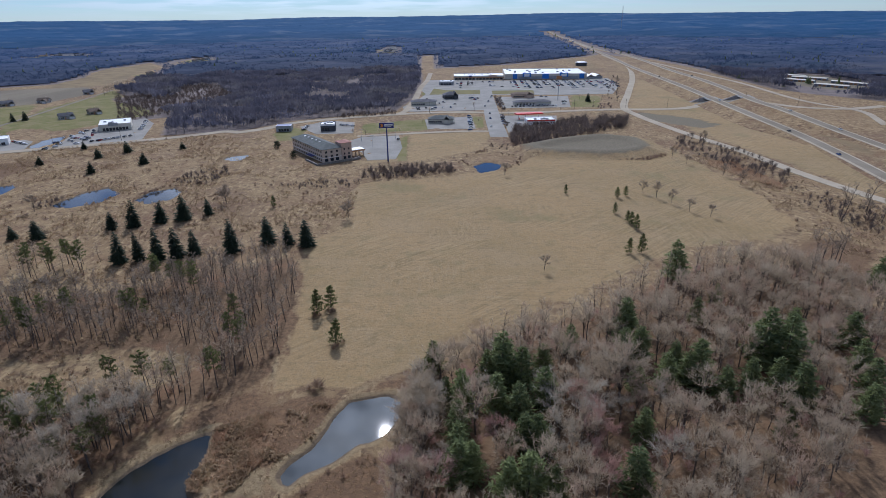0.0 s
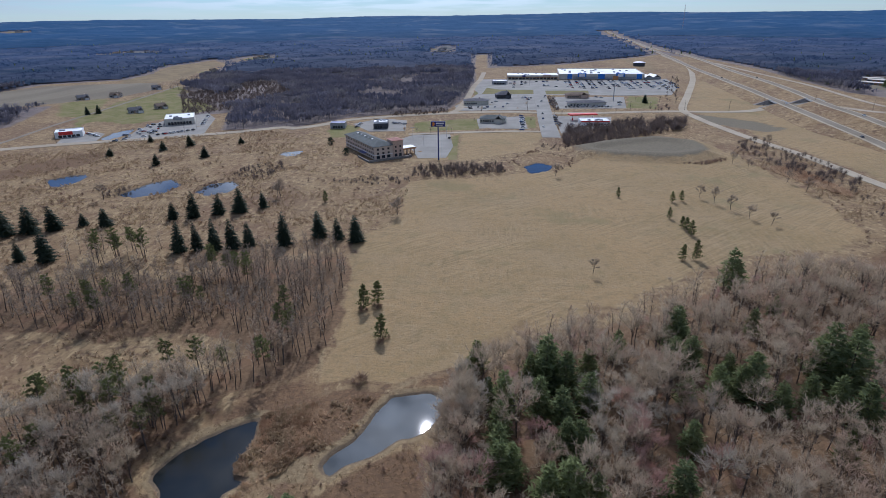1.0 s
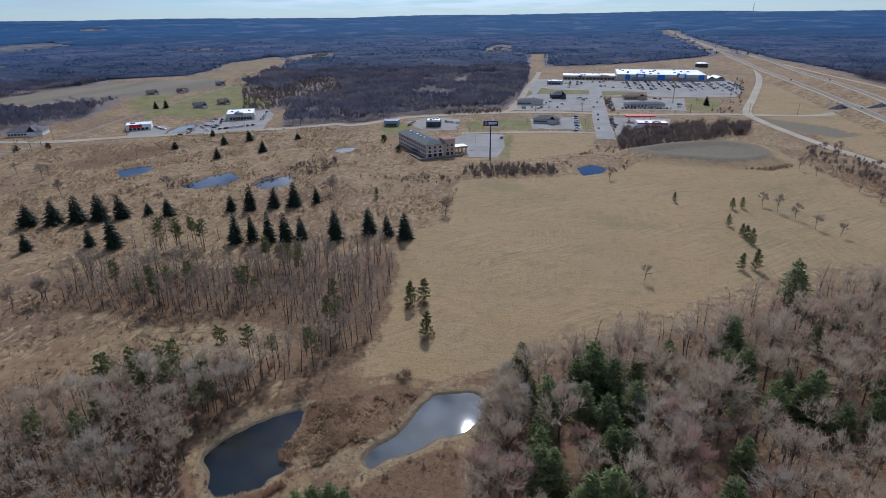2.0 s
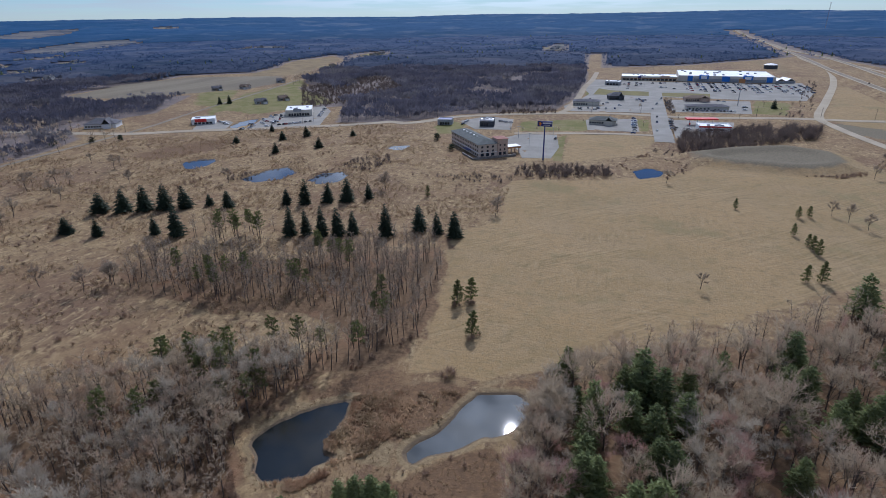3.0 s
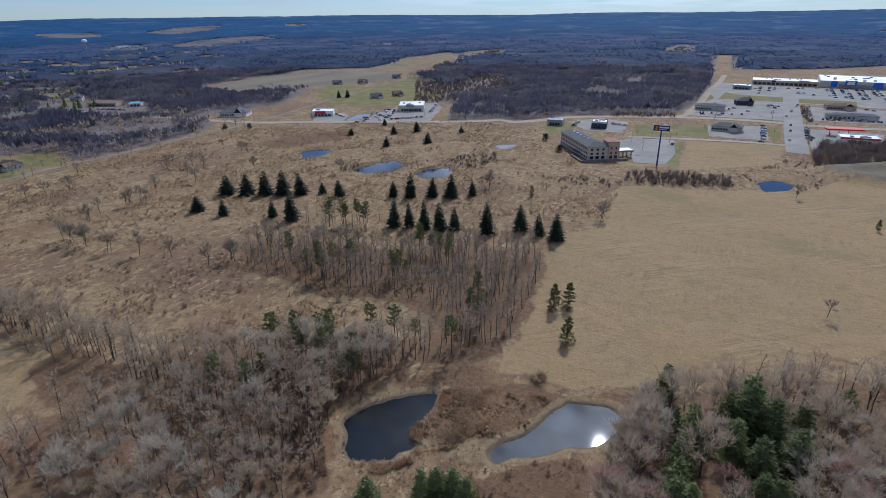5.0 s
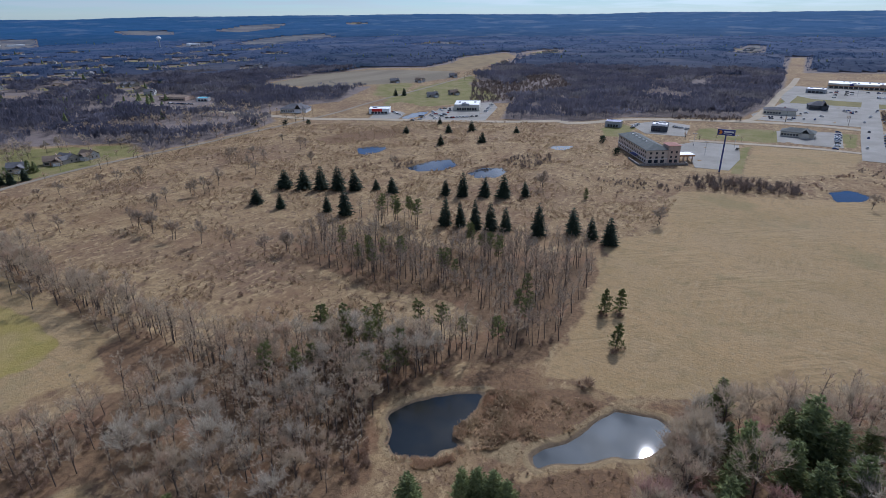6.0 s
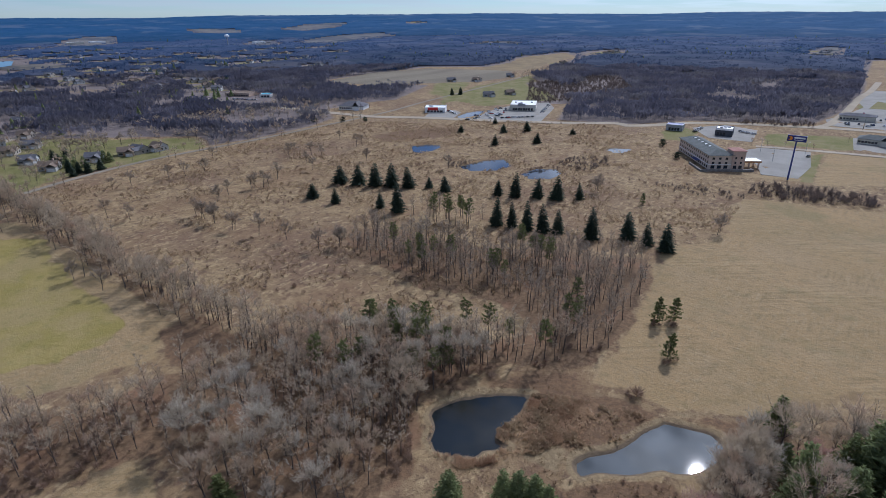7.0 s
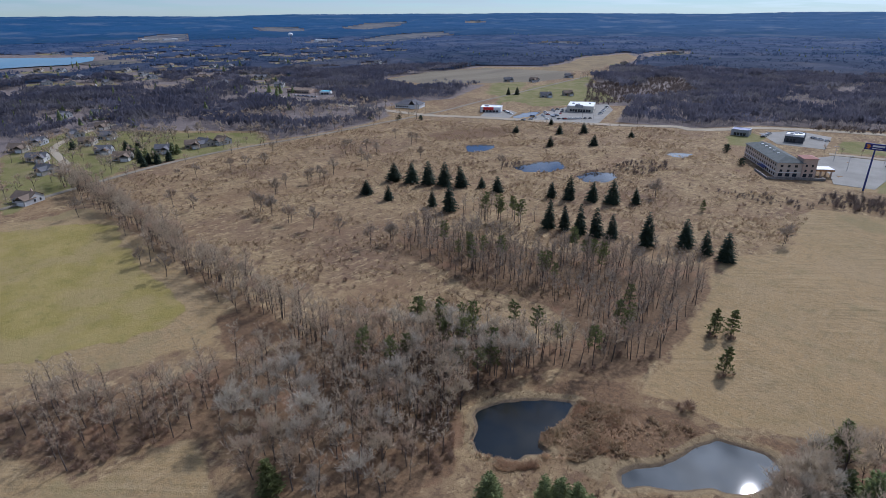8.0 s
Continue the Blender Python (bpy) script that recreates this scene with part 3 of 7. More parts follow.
LOT_SMALL = [[(-23.3, 783.1), (64.7, 785.8), (52.8, 637.2), (-41.2, 633.1), (-48.4, 666.2), (-35.3, 710.3)], [(68.3, 740.9), (159.1, 742.6), (143.3, 649.8), (66.5, 648.1)], [(-19.7, 581.3), (29.0, 598.1), (29.4, 529.2), (-15.5, 529.5)], [(60.5, 599.1), (117.1, 594.7), (107.1, 540.9), (57.8, 508.4)], [(-86.4, 471.7), (-73.0, 496.7), (-40.5, 502.0), (-34.1, 451.5), (-36.6, 413.4), (-57.4, 411.0), (-65.1, 437.2)], [(-140.4, 549.6), (-119.2, 582.2), (-89.7, 570.3), (-83.2, 515.1), (-116.2, 512.1)]]
LAWN_PATCHES = [[(-30.4, 888.3), (-20.7, 917.6), (54.9, 811.1), (48.4, 770.1), (-30.2, 761.2)], [(62.7, 810.3), (124.7, 803.7), (119.5, 768.7), (61.8, 768.8)], [(164.9, 752.9), (201.5, 738.5), (174.6, 647.1), (142.1, 649.9)], [(-81.5, 560.4), (-15.2, 587.7), (37.8, 597.4), (36.0, 567.5), (-24.2, 521.8), (-75.1, 512.0)], [(-158.1, 514.8), (-146.0, 549.9), (-128.8, 534.4), (-124.8, 483.2), (-144.6, 484.4)], [(30.4, 591.0), (41.6, 600.6), (37.9, 528.6), (28.7, 534.9)], [(-40.1, 489.7), (-30.9, 501.4), (-27.9, 407.7), (-35.8, 403.0)]]
LOT_DEALER = [(-324.7, 462.4), (-343.0, 513.4), (-345.5, 573.4), (-320.7, 612.3), (-296.3, 579.8), (-268.9, 500.3), (-293.1, 478.6)]
LOT_RED = [(-372.2, 441.2), (-396.3, 485.7), (-376.6, 503.3), (-363.1, 495.5), (-348.9, 462.1)]
FIELD_EAST = [(205.6, 644.5), (304.0, 926.6), (340.0, 845.9), (324.5, 655.2), (298.2, 468.4), (275.3, 340.7), (247.1, 301.6), (240.5, 370.0), (225.5, 484.8), (205.9, 587.8)]
FIELD_MEDIAN = [(369.5, 1117.2), (368.3, 749.1), (350.3, 576.5), (329.1, 415.0), (294.6, 367.3), (319.1, 503.9), (340.8, 675.9), (366.0, 961.8)]
YARD_EAST = [(538.6, 939.3), (603.8, 957.6), (597.3, 816.5), (586.2, 778.9), (515.2, 762.5), (493.5, 828.4)]
YARD_FRONT = [(x * 0.93, y * 0.93) for x, y in YARD_EAST]
CLEARINGS_FAR = [[(-1817.2, 1446.7), (-1929.6, 1654.3), (-1966.7, 1821.8), (-1926.5, 1979.3), (-1748.0, 1870.6), (-1704.8, 1661.8), (-1648.6, 1492.0), (-1659.8, 1395.3)], [(-2238.5, 781.2), (-2561.3, 936.7), (-2645.1, 1044.1), (-2605.9, 1120.3), (-2229.8, 943.8), (-2138.5, 839.6)], [(-1766.8, 1169.0), (-1976.4, 1359.1), (-2000.3, 1448.7), (-1785.1, 1324.9), (-1697.4, 1208.9)], [(-1109.6, 1618.1), (-1142.0, 1808.8), (-1057.0, 1766.4), (-1007.5, 1641.4), (-1048.3, 1606.9)], [(-640.2, 1298.3), (-648.5, 1495.4), (-616.2, 1567.9), (-572.2, 1445.6), (-600.4, 1321.0)], [(-391.0, 826.3), (-385.8, 892.0), (-348.8, 909.7), (-311.4, 818.2), (-347.8, 781.1)], [(-41.8, 1086.0), (-45.6, 1460.8), (-29.5, 1497.1), (-25.7, 1062.6)], [(263.9, 1349.5), (329.4, 1354.8), (307.8, 1126.6), (258.5, 975.9), (251.3, 1024.6)], [(-2817.6, 1587.0), (-2734.3, 1754.9), (-2455.1, 1608.0), (-2582.3, 1494.8)], [(-2578.6, 1948.5), (-2719.3, 2254.7), (-2611.7, 2417.5), (-2442.7, 2153.9), (-2393.2, 1920.7)], [(-178.1, 1635.6), (-173.5, 1940.1), (-154.8, 1935.5), (-133.2, 1699.5)], [(-1487.3, 371.3), (-1476.5, 459.5), (-1349.5, 486.2), (-1335.1, 392.0)], [(-1012.4, 425.0), (-1025.5, 503.4), (-956.1, 510.1), (-915.9, 428.6)], [(-975.6, 296.3), (-904.1, 377.6), (-848.9, 378.6), (-890.8, 298.5)]]
CLEARINGS_MID = [[(-712.6, 376.3), (-718.4, 449.0), (-619.4, 458.1), (-542.1, 387.8), (-611.5, 372.5), (-679.3, 350.4)], [(-502.1, 396.7), (-533.7, 466.1), (-491.9, 478.3), (-432.8, 433.3), (-448.6, 390.9)], [(-1047.0, 188.3), (-1056.1, 226.4), (-1010.1, 315.8), (-933.7, 313.9), (-898.6, 235.5), (-952.3, 188.4)]]

WOOD_RIGHT = [(-12.9, 91.2), (-14.1, 109.2), (-13.3, 123.0), (-4.4, 136.7), (6.7, 145.0), (16.6, 159.3), (33.0, 168.7), (57.4, 180.1), (87.8, 201.7), (112.7, 217.3), (126.9, 212.3), (150.2, 216.2), (152.0, 190.3), (152.9, 158.1), (124.6, 107.2), (70.2, 66.3), (19.5, 62.0), (-3.7, 67.0)]
WOOD_LEFT = [(-160.8, 1.7), (-133.4, 13.2), (-132.6, 28.2), (-122.0, 43.9), (-106.9, 40.6), (-92.0, 40.8), (-77.5, 54.6), (-69.2, 71.3), (-76.5, 85.1), (-84.5, 96.3), (-85.1, 112.1), (-74.3, 132.2), (-95.0, 133.0), (-121.0, 117.0), (-147.0, 93.0), (-149.0, 62.7), (-152.0, 40.0), (-170.5, 19.1), (-172.7, 3.7)]
PLANTATION = [(-175.5, 158.5), (-133.5, 153.7), (-101.5, 159.6), (-81.1, 156.7), (-65.6, 137.7), (-58.2, 138.5), (-54.5, 151.6), (-54.9, 170.1), (-60.6, 206.6), (-69.6, 229.3), (-83.9, 219.8), (-104.3, 214.9), (-129.7, 197.3), (-162.3, 190.8), (-191.8, 186.1), (-192.8, 174.5)]
STRIP = [(-53.4, 154.3), (-58.9, 139.6), (-65.4, 131.1), (-74.2, 127.3), (-78.5, 121.4), (-80.2, 111.9), (-83.3, 103.9), (-84.9, 96.0), (-85.0, 87.9), (-79.8, 76.8), (-80.4, 69.6), (-98.2, 64.0), (-122.9, 74.1), (-124.0, 93.7), (-113.2, 112.9), (-96.0, 126.8), (-81.6, 138.8), (-67.7, 152.6)]
HEDGE = [(-413.6, 86.4), (-317.8, 87.5), (-256.6, 86.1), (-212.3, 86.3), (-174.8, 85.4), (-147.4, 86.6), (-124.0, 92.1)]

BRUSH = [([(53.9, 472.2), (61.2, 516.1), (92.4, 533.3), (124.8, 560.9), (181.0, 563.1), (170.4, 527.8), (137.8, 503.1), (79.4, 453.1), (55.7, 446.2)], 0.017, 7.0),
         ([(243.1, 857.0), (304.2, 1037.7), (280.7, 929.5), (204.1, 679.2), (178.2, 622.9), (156.5, 624.7), (172.7, 659.9), (190.0, 671.5)], 0.012, 3.4),
         ([(64.5, 744.9), (71.0, 755.6), (70.4, 646.3), (65.8, 623.3), (61.3, 653.7)], 0.02, 3.2),
         ([(60.4, 601.7), (64.2, 605.3), (60.6, 534.1), (56.6, 523.1)], 0.02, 3.2),
         ([(34.7, 460.3), (48.2, 461.3), (57.6, 445.8), (54.2, 434.1), (38.1, 444.3)], 0.02, 2.2),
         ([(-55.2, 377.1), (-54.6, 358.5), (-32.3, 357.5), (8.7, 372.5), (7.2, 394.2), (-26.8, 389.5)], 0.035, 4.0),
         ([(192.6, 475.0), (216.0, 485.5), (227.3, 411.6), (229.1, 363.3), (207.4, 331.3), (196.0, 372.2), (183.5, 438.8)], 0.01, 4.0),
         ([(-176.9, 353.4), (-178.3, 378.5), (-155.4, 391.2), (-144.2, 368.2), (-156.4, 343.5)], 0.02, 3.0),
         ([(-110.3, 345.3), (-84.6, 359.9), (-53.9, 353.1), (-52.5, 342.7), (-86.9, 336.8)], 0.02, 2.6),
         ([(-237.8, 300.5), (-226.1, 307.0), (-218.0, 315.0), (-226.9, 324.1), (-240.4, 313.8)], 0.02, 2.6),
         ([(-112.8, 612.7), (-60.1, 634.7), (-52.3, 615.2), (-109.2, 591.4)], 0.015, 4.0),
         (FARM_BRUSH, 0.009, 5.0),
         ([(207.4, 331.3), (236.6, 287.2), (202.4, 239.9), (194.2, 262.5), (198.1, 308.9)], 0.008, 4.0)]

HOUSES = [(-498.5, 82.0), (-547.9, 80.6), (-458.5, 78.6), (-391.1, 52.4), (-582.2, 131.2), (-546.5, 144.3), (-598.7, 157.8), (-689.5, 180.3), (-454.7, 126.5), (-488.3, 124.6), (-457.7, 157.5), (-455.7, 180.3), (-461.8, 191.3), (-458.4, 206.0), (-566.3, 96.6), (-704.3, 153.1), (-533.8, 126.1), (-548.5, 712.6), (-522.3, 739.2), (-509.8, 821.8), (-410.2, 608.9), (-396.0, 640.0)]
VILLAGE = [(-1059.5, 223.4), (-1105.9, 286.6), (-947.1, 249.4), (-989.0, 284.7), (-1303.3, 266.9), (-1076.8, 369.8), (-1018.4, 362.0), (-1225.9, 483.9), (-1081.8, 455.4), (-953.5, 417.9), (-846.6, 408.2), (-1107.7, 551.0), (-971.5, 497.0), (-882.0, 479.4), (-810.8, 458.4), (-757.1, 440.8), (-1832.0, 635.8), (-1865.4, 746.3), (-1661.7, 709.3), (-1810.6, 863.8), (-2106.7, 631.3), (-1811.3, 418.2), (-1273.8, 805.7), (-1315.8, 901.2), (-1311.9, 990.2), (-1142.8, 912.8), (-1238.5, 1109.9), (-2218.3, 710.0), (-1445.2, 716.1), (-1516.1, 826.2), (-1187.0, 216.8), (-1270.1, 295.2), (-1029.2, 249.7), (-1175.4, 375.8), (-1100.8, 412.4), (-1138.3, 525.2), (-1119.1, 678.5), (-1127.9, 748.4), (-1137.6, 824.7), (-1775.9, 501.1), (-1641.4, 610.1), (-1463.3, 650.9), (-1252.4, 645.3), (-1353.5, 790.8), (-1484.1, 978.7), (-1525.3, 1087.9), (-1455.6, 1142.6), (-1482.5, 1280.2), (-1667.5, 535.2), (-1432.5, 581.9), (-1497.3, 528.7), (-1292.7, 611.9), (-1132.9, 1665.0), (-1118.4, 1707.0), (-604.9, 1451.3), (-594.6, 1467.4), (-158.9, 1679.8), (-601.5, 1416.1), (-1046.5, 1693.1), (-557.8, 1103.1), (-1866.1, 1320.0), (-1427.8, 1162.6), (-2303.8, 2694.1), (-874.9, 487.1), (-855.9, 505.9), (-950.2, 790.2), (-170.3, 1762.9)]


def near_houses(x, y):
    """True round the far houses, and in front of them."""
    out = np.zeros(x.shape, bool)
    for hx, hy in VILLAGE + HOUSES:
        d = math.hypot(hx, hy)
        r = 16 + 0.008 * d
        for k in (0.0, 1.2):
            f = 1 - k * r / d
            out |= (x - hx * f) ** 2 + (y - hy * f) ** 2 < r * r
    return out


# ---------------- ground: one sheet to the horizon ----------------


def terrain(x, y):
    d = np.hypot(x, y)
    a = np.arctan2(x, y)
    far = smooth(d, 2300, 4700)
    roll = 26 * np.sin(a * 7 + 0.6) + 17 * np.sin(a * 17 + d / 420.0) + 9 * np.sin(a * 31 + d / 260.0 + 2)
    z = far * (74 + 0.16 * roll) + smooth(d, 1300, 2600) * (1 - 0.6 * far) * 5 * np.sin(x / 310.0 + 1) * np.sin(y / 270.0)
    return z


def build_ground():
    az = np.radians(np.concatenate([np.arange(-46, 90, 0.34), np.arange(90, 314, 4.0)]))
    rad = np.concatenate([[0.01, 15, 30, 40, 48], 55 * (4950 / 55) ** (np.arange(400) / 399)])
    A, D = np.meshgrid(az, rad, indexing="ij")
    x, y = -np.sin(A) * D, np.cos(A) * D
    z = terrain(x, y)
    n = lambda s, k: np.sin(x / s + k) * np.sin(y / s * 1.13 + 2 * k) + 0.6 * np.sin((x + y) / s * 2.1 + k) * np.sin((x - y) / s * 1.7)
    wob = 0.9 * n(7.0, 1.0) + 0.5 * n(2.6, 4.0)
    near = D < 1400
    z = z + np.where(near, 0.10 * n(9.0, 2.0) * smooth(D, 40, 120) * (1 - smooth(D, 600, 1200)), 0)
    names = ("mown", "straw", "rust", "litter", "lawn", "green", "tilled", "gold", "dirt", "wood", "mud")
    Z = {k: np.zeros(x.shape) for k in names}

    def put(name, poly, soft, grow=0.0, amount=1.0):
        w = smooth(inside_distance(x, y, poly) + grow + wob * min(soft, 6) * 0.5, -soft, soft) * amount
        for k in names:
            if k != name:
                Z[k] *= 1 - w
        Z[name] = np.maximum(Z[name], w)

    Z["wood"][:] = smooth(D, 370, 400) * (np.degrees(A) < 200)
    open_west = inside_distance(x, y, OPEN_LAND)
    Z["wood"] *= smooth(-open_west, -15, 15)
    for c in CLEARINGS_MID:
        put("mud", c, 12, 0, 0.0)
    put("mown", FIELD_MOWN, 5)
    put("rust", RUST_WEST, 60, 0, 0.55)
    put("rust", RUST_FIELD, 8, 0, 0.9)
    put("straw", BANK_STRAW, 3)
    put("litter", WOOD_RIGHT, 5, 2)
    put("litter", WOOD_LEFT, 5, 2)
    put("litter", PLANTATION, 4, 2)
    put("litter", STRIP, 4, 2)
    put("rust", RUST_POND, 4, 0, 0.9)
    put("rust", RUST_CORNER, 6, 0, 0.7)
    put("rust", RUST_BANK, 2.5, 0, 0.9)
    put("rust", RUST_EDGE, 5, 0, 0.45)
    put("mown", SPORTS_EDGE, 5)
    put("rust", HEDGE_SIDE, 4, 0, 0.55)
    put("rust", RUST_NEAR, 4, 0, 0.95)
    put("lawn", SPORTS, 4)
    put("mown", LAWN_NEAR, 4, 0, 0.9)
    put("lawn", LAWN_NEAR, 4, -4, 0.35)
    for p in (LAWN_HOUSES, LAWN_FARM):
        put("green", p, 8)
    put("wood", FARM_BRUSH, 14, 4, 0.95)
    put("green", FARM_GREEN, 8, 0, 0.9)
    put("green", FARM_YARD, 10, 0, 0.7)
    put("mown", HOTEL_SIDE, 8, 0, 0.8)
    for p in LAWN_PATCHES:
        put("green", p, 3, 0, 0.75)
    put("gold", FIELD_GOLD, 10)
    put("tilled", FIELD_TILLED, 12)
    put("gold", FIELD_TILLED_FAR, 12)
    for k, p in enumerate(CLEARINGS_FAR):
        # Far clearings get the duller tilled tone, faintly, to paint in haze.
        far_off = math.hypot(*p[0]) > 1500
        put("wood" if k == 5 else "tilled" if far_off else "gold", p, 45 if far_off else 15, 0, 0.9 if k == 5 else 0.35 if far_off else 0.5)
    put("mown", FIELD_EAST, 14, 0, 0.85)
    put("gold", FIELD_MEDIAN, 14, 0, 0.6)
    put("dirt", MOUND, 14, -4, 0.8)
    put("dirt", YARD_EAST, 12)
    put("dirt", GRAVEL, 9, 0, 0.9)
    put("rust", REEDY_SIDE, 8, 0, 0.8)
    put("rust", RUST_EAST, 9, 0, 0.65)
    put("dirt", ROCKY, 8, 0, 0.8)
    for hx, hy in VILLAGE:
        r = 16 + 0.008 * math.hypot(hx, hy)
        put("green", [(hx - r, hy - r), (hx + r, hy - r), (hx + r, hy + r), (hx - r, hy + r)], 8, 0, 0.6)
    for k, p in enumerate(PONDS):
        d = inside_distance(x, y, p) + wob * 0.45
        if k < 2:
            put("straw", p, 1.2, 2.4)
        put("mud", p, 1.2, 0.8)
        z = z - np.where(d > -3, 1.5 * smooth(d, -1.6, 2.4), 0)
    d = inside_distance(x, y, MOUND)
    z = z + 4.4 * smooth(d, -6, 13) - 2.2 * smooth(d, 14, 22)
    na, nr = x.shape
    idx = np.arange(na * nr).reshape(na, nr)
    nxt = np.roll(idx, -1, axis=0)
    q = np.stack([idx[:, :-1], idx[:, 1:], nxt[:, 1:], nxt[:, :-1]], -1).reshape(-1, 4)[:, ::-1]
    me = raw_mesh("ground", np.stack([x, y, z], -1).reshape(-1, 3), q, M_GROUND, True)
    for k in names:
        me.attributes.new(k, "FLOAT", "POINT").data.foreach_set("value", Z[k].astype(np.float32).ravel())
    tagged(new("ground", me), "dry tan and brown early spring grassland with woods floor", "ground", "", "structure")


OPEN_LAND = [(-340.0, 28.1), (-489.2, 64.7), (-582.4, 105.7), (-602.5, 136.5), (-560.4, 185.1), (-480.4, 257.2), (-433.3, 243.7), (-428.9, 286.3), (-433.6, 348.4), (-448.6, 390.9), (-498.6, 426.5), (-498.4, 484.7), (-486.5, 527.0), (-548.0, 667.5), (-662.1, 568.4), (-725.9, 636.0), (-736.3, 895.6), (-597.9, 980.9), (-697.8, 1165.7), (-695.5, 1402.7), (-592.7, 1252.4), (-533.1, 1035.6), (-474.0, 830.8), (-368.3, 738.6), (-337.2, 850.5), (-283.4, 774.9), (-318.3, 614.4), (-298.3, 619.9), (-259.6, 516.2), (-230.9, 522.2), (-190.8, 535.8), (-154.5, 584.8), (-106.6, 612.2), (-53.8, 634.2), (-37.1, 751.1), (-32.2, 888.5), (-52.5, 1501.5), (-28.8, 1538.3), (-18.8, 1151.4), (134.1, 1218.2), (346.0, 1424.7), (391.4, 1496.4), (457.6, 1314.5), (465.5, 1090.9), (450.5, 924.9), (444.4, 782.0), (465.0, 728.4), (506.7, 660.7), (478.9, 425.5), (173.6, 92.4)]
GRAVEL = [(210.5, 608.9), (244.2, 574.6), (261.5, 532.9), (232.5, 517.9), (210.9, 548.4), (194.6, 588.7)]
REEDY_SIDE = [(187.4, 396.4), (203.3, 387.4), (207.4, 337.4), (202.5, 325.5), (191.3, 347.2), (183.7, 378.9)]
ROCKY = [(326.6, 696.0), (375.3, 748.4), (367.4, 651.4), (354.2, 593.6), (317.9, 568.9), (306.2, 616.1)]
RUST_EAST = [(150.9, 234.8), (178.6, 255.3), (197.7, 233.3), (160.0, 181.1), (147.9, 190.4)]
RUST_WEST = [(-351.0, 135.3), (-338.1, 182.9), (-290.8, 190.6), (-272.5, 148.1), (-291.1, 118.3), (-329.1, 109.5)]
RUST_NEAR = [(-180.9, 71.0), (-167.6, 83.5), (-147.4, 86.6), (-146.0, 65.1), (-157.2, 63.3)]
RUST_FIELD = [(-357.5, 357.5), (-329.1, 419.0), (-298.3, 421.2), (-304.5, 372.6), (-328.7, 335.3)]
RUST_CORNER = [(-77.5, 116.0), (-65.1, 131.2), (-50.3, 131.0), (-37.3, 136.0), (-26.9, 132.5), (-20.7, 136.2), (-8.1, 141.4), (-10.7, 128.6), (-19.5, 129.4), (-28.8, 121.0), (-38.1, 107.6), (-48.0, 100.0), (-63.7, 106.6)]
RUST_BANK = [(-78.9, 76.2), (-86.0, 88.1), (-89.0, 99.8), (-87.9, 110.2), (-80.8, 123.8), (-71.7, 128.9), (-78.3, 120.1), (-83.5, 107.3), (-84.6, 98.3), (-81.8, 89.8), (-75.8, 81.1), (-69.9, 79.6), (-67.4, 73.6), (-71.6, 70.4)]
RUST_EDGE = [(-20.7, 136.2), (-10.9, 148.6), (-0.1, 167.8), (17.2, 188.4), (17.8, 172.0), (1.7, 153.9), (-7.6, 138.6)]
RUST_POND = [(-51.0, 84.6), (-37.5, 96.1), (-26.8, 106.9), (-18.1, 111.7), (-13.5, 97.0), (-34.4, 84.9)]
HEDGE_SIDE = [(-330.0, 82.0), (-250.0, 80.0), (-190.0, 79.0), (-172.0, 74.0), (-150.0, 66.0), (-150.0, 88.0), (-330.0, 90.0)]
SPORTS_EDGE = [(-349.1, 77.6), (-309.5, 83.3), (-243.5, 80.8), (-175.0, 76.6), (-162.5, 58.3), (-170.5, 42.1), (-185.5, 8.6), (-192.7, 1.9), (-369.3, 28.0), (-351.1, 39.2)]
build_ground()

# water surfaces lie in the hollows
for poly in PONDS:
    ring = spline(poly + [poly[0]], 1.5)[:-1]
    mid = ring.mean(axis=0)
    out = [tuple(mid + (p - mid) * 1.12) + (-0.55,) for p in ring]
    structure("pond", out, [tuple(range(len(out)))[::-1]], M_WATER, "still pond water that mirrors the sky", "pond")
structure("lake", [(x, y, float(terrain(np.array(x), np.array(y))) + 2.0) for x, y in LAKE], [tuple(range(len(LAKE)))[::-1]], M_WATER, "far pale lake between woods", "lake")


# ---------------- roads and paved lots ----------------
def flat_z(x, y):
    return float(terrain(np.array(x), np.array(y)))


def strip(name, line, width, mat, label, lift=0.16, category="road"):
    p = np.array(line)
    t = np.gradient(p, axis=0)
    t /= np.linalg.norm(t, axis=1)[:, None]
    nrm = np.stack([-t[:, 1], t[:, 0]], 1)
    v, f = [], []
    for i, (c, n) in enumerate(zip(p, nrm)):
        z = flat_z(*c) + lift + max(0, math.hypot(*c) - 1300) * 0.0015
        for s, dz in ((1, -0.3), (1, 0), (-1, 0), (-1, -0.3)):
            q = c + n * s * width / 2
            v.append((q[0], q[1], z + dz))
        if i:
            k = 4 * i
            f += [(k - 4 + j, k - 3 + j, k + 1 + j, k + j) for j in range(3)]
    return structure(name, v, f, mat, label, category)


def slab(name, poly, mat, label, lift=0.12, category="parking lot"):
    n = len(poly)
    v = [(x, y, flat_z(x, y) + lift) for x, y in poly] + [(x, y, flat_z(x, y) - 0.2) for x, y in poly]
    f = [tuple(range(n))[::-1]] + [(i, (i + 1) % n, n + (i + 1) % n, n + i) for i in range(n)]
    ob = structure(name, v, f, mat, label, category)
    bm = bmesh.new()
    bm.from_mesh(ob.data)
    bmesh.ops.recalc_face_normals(bm, faces=bm.faces)
    bm.to_mesh(ob.data)
    bm.free()
    return ob


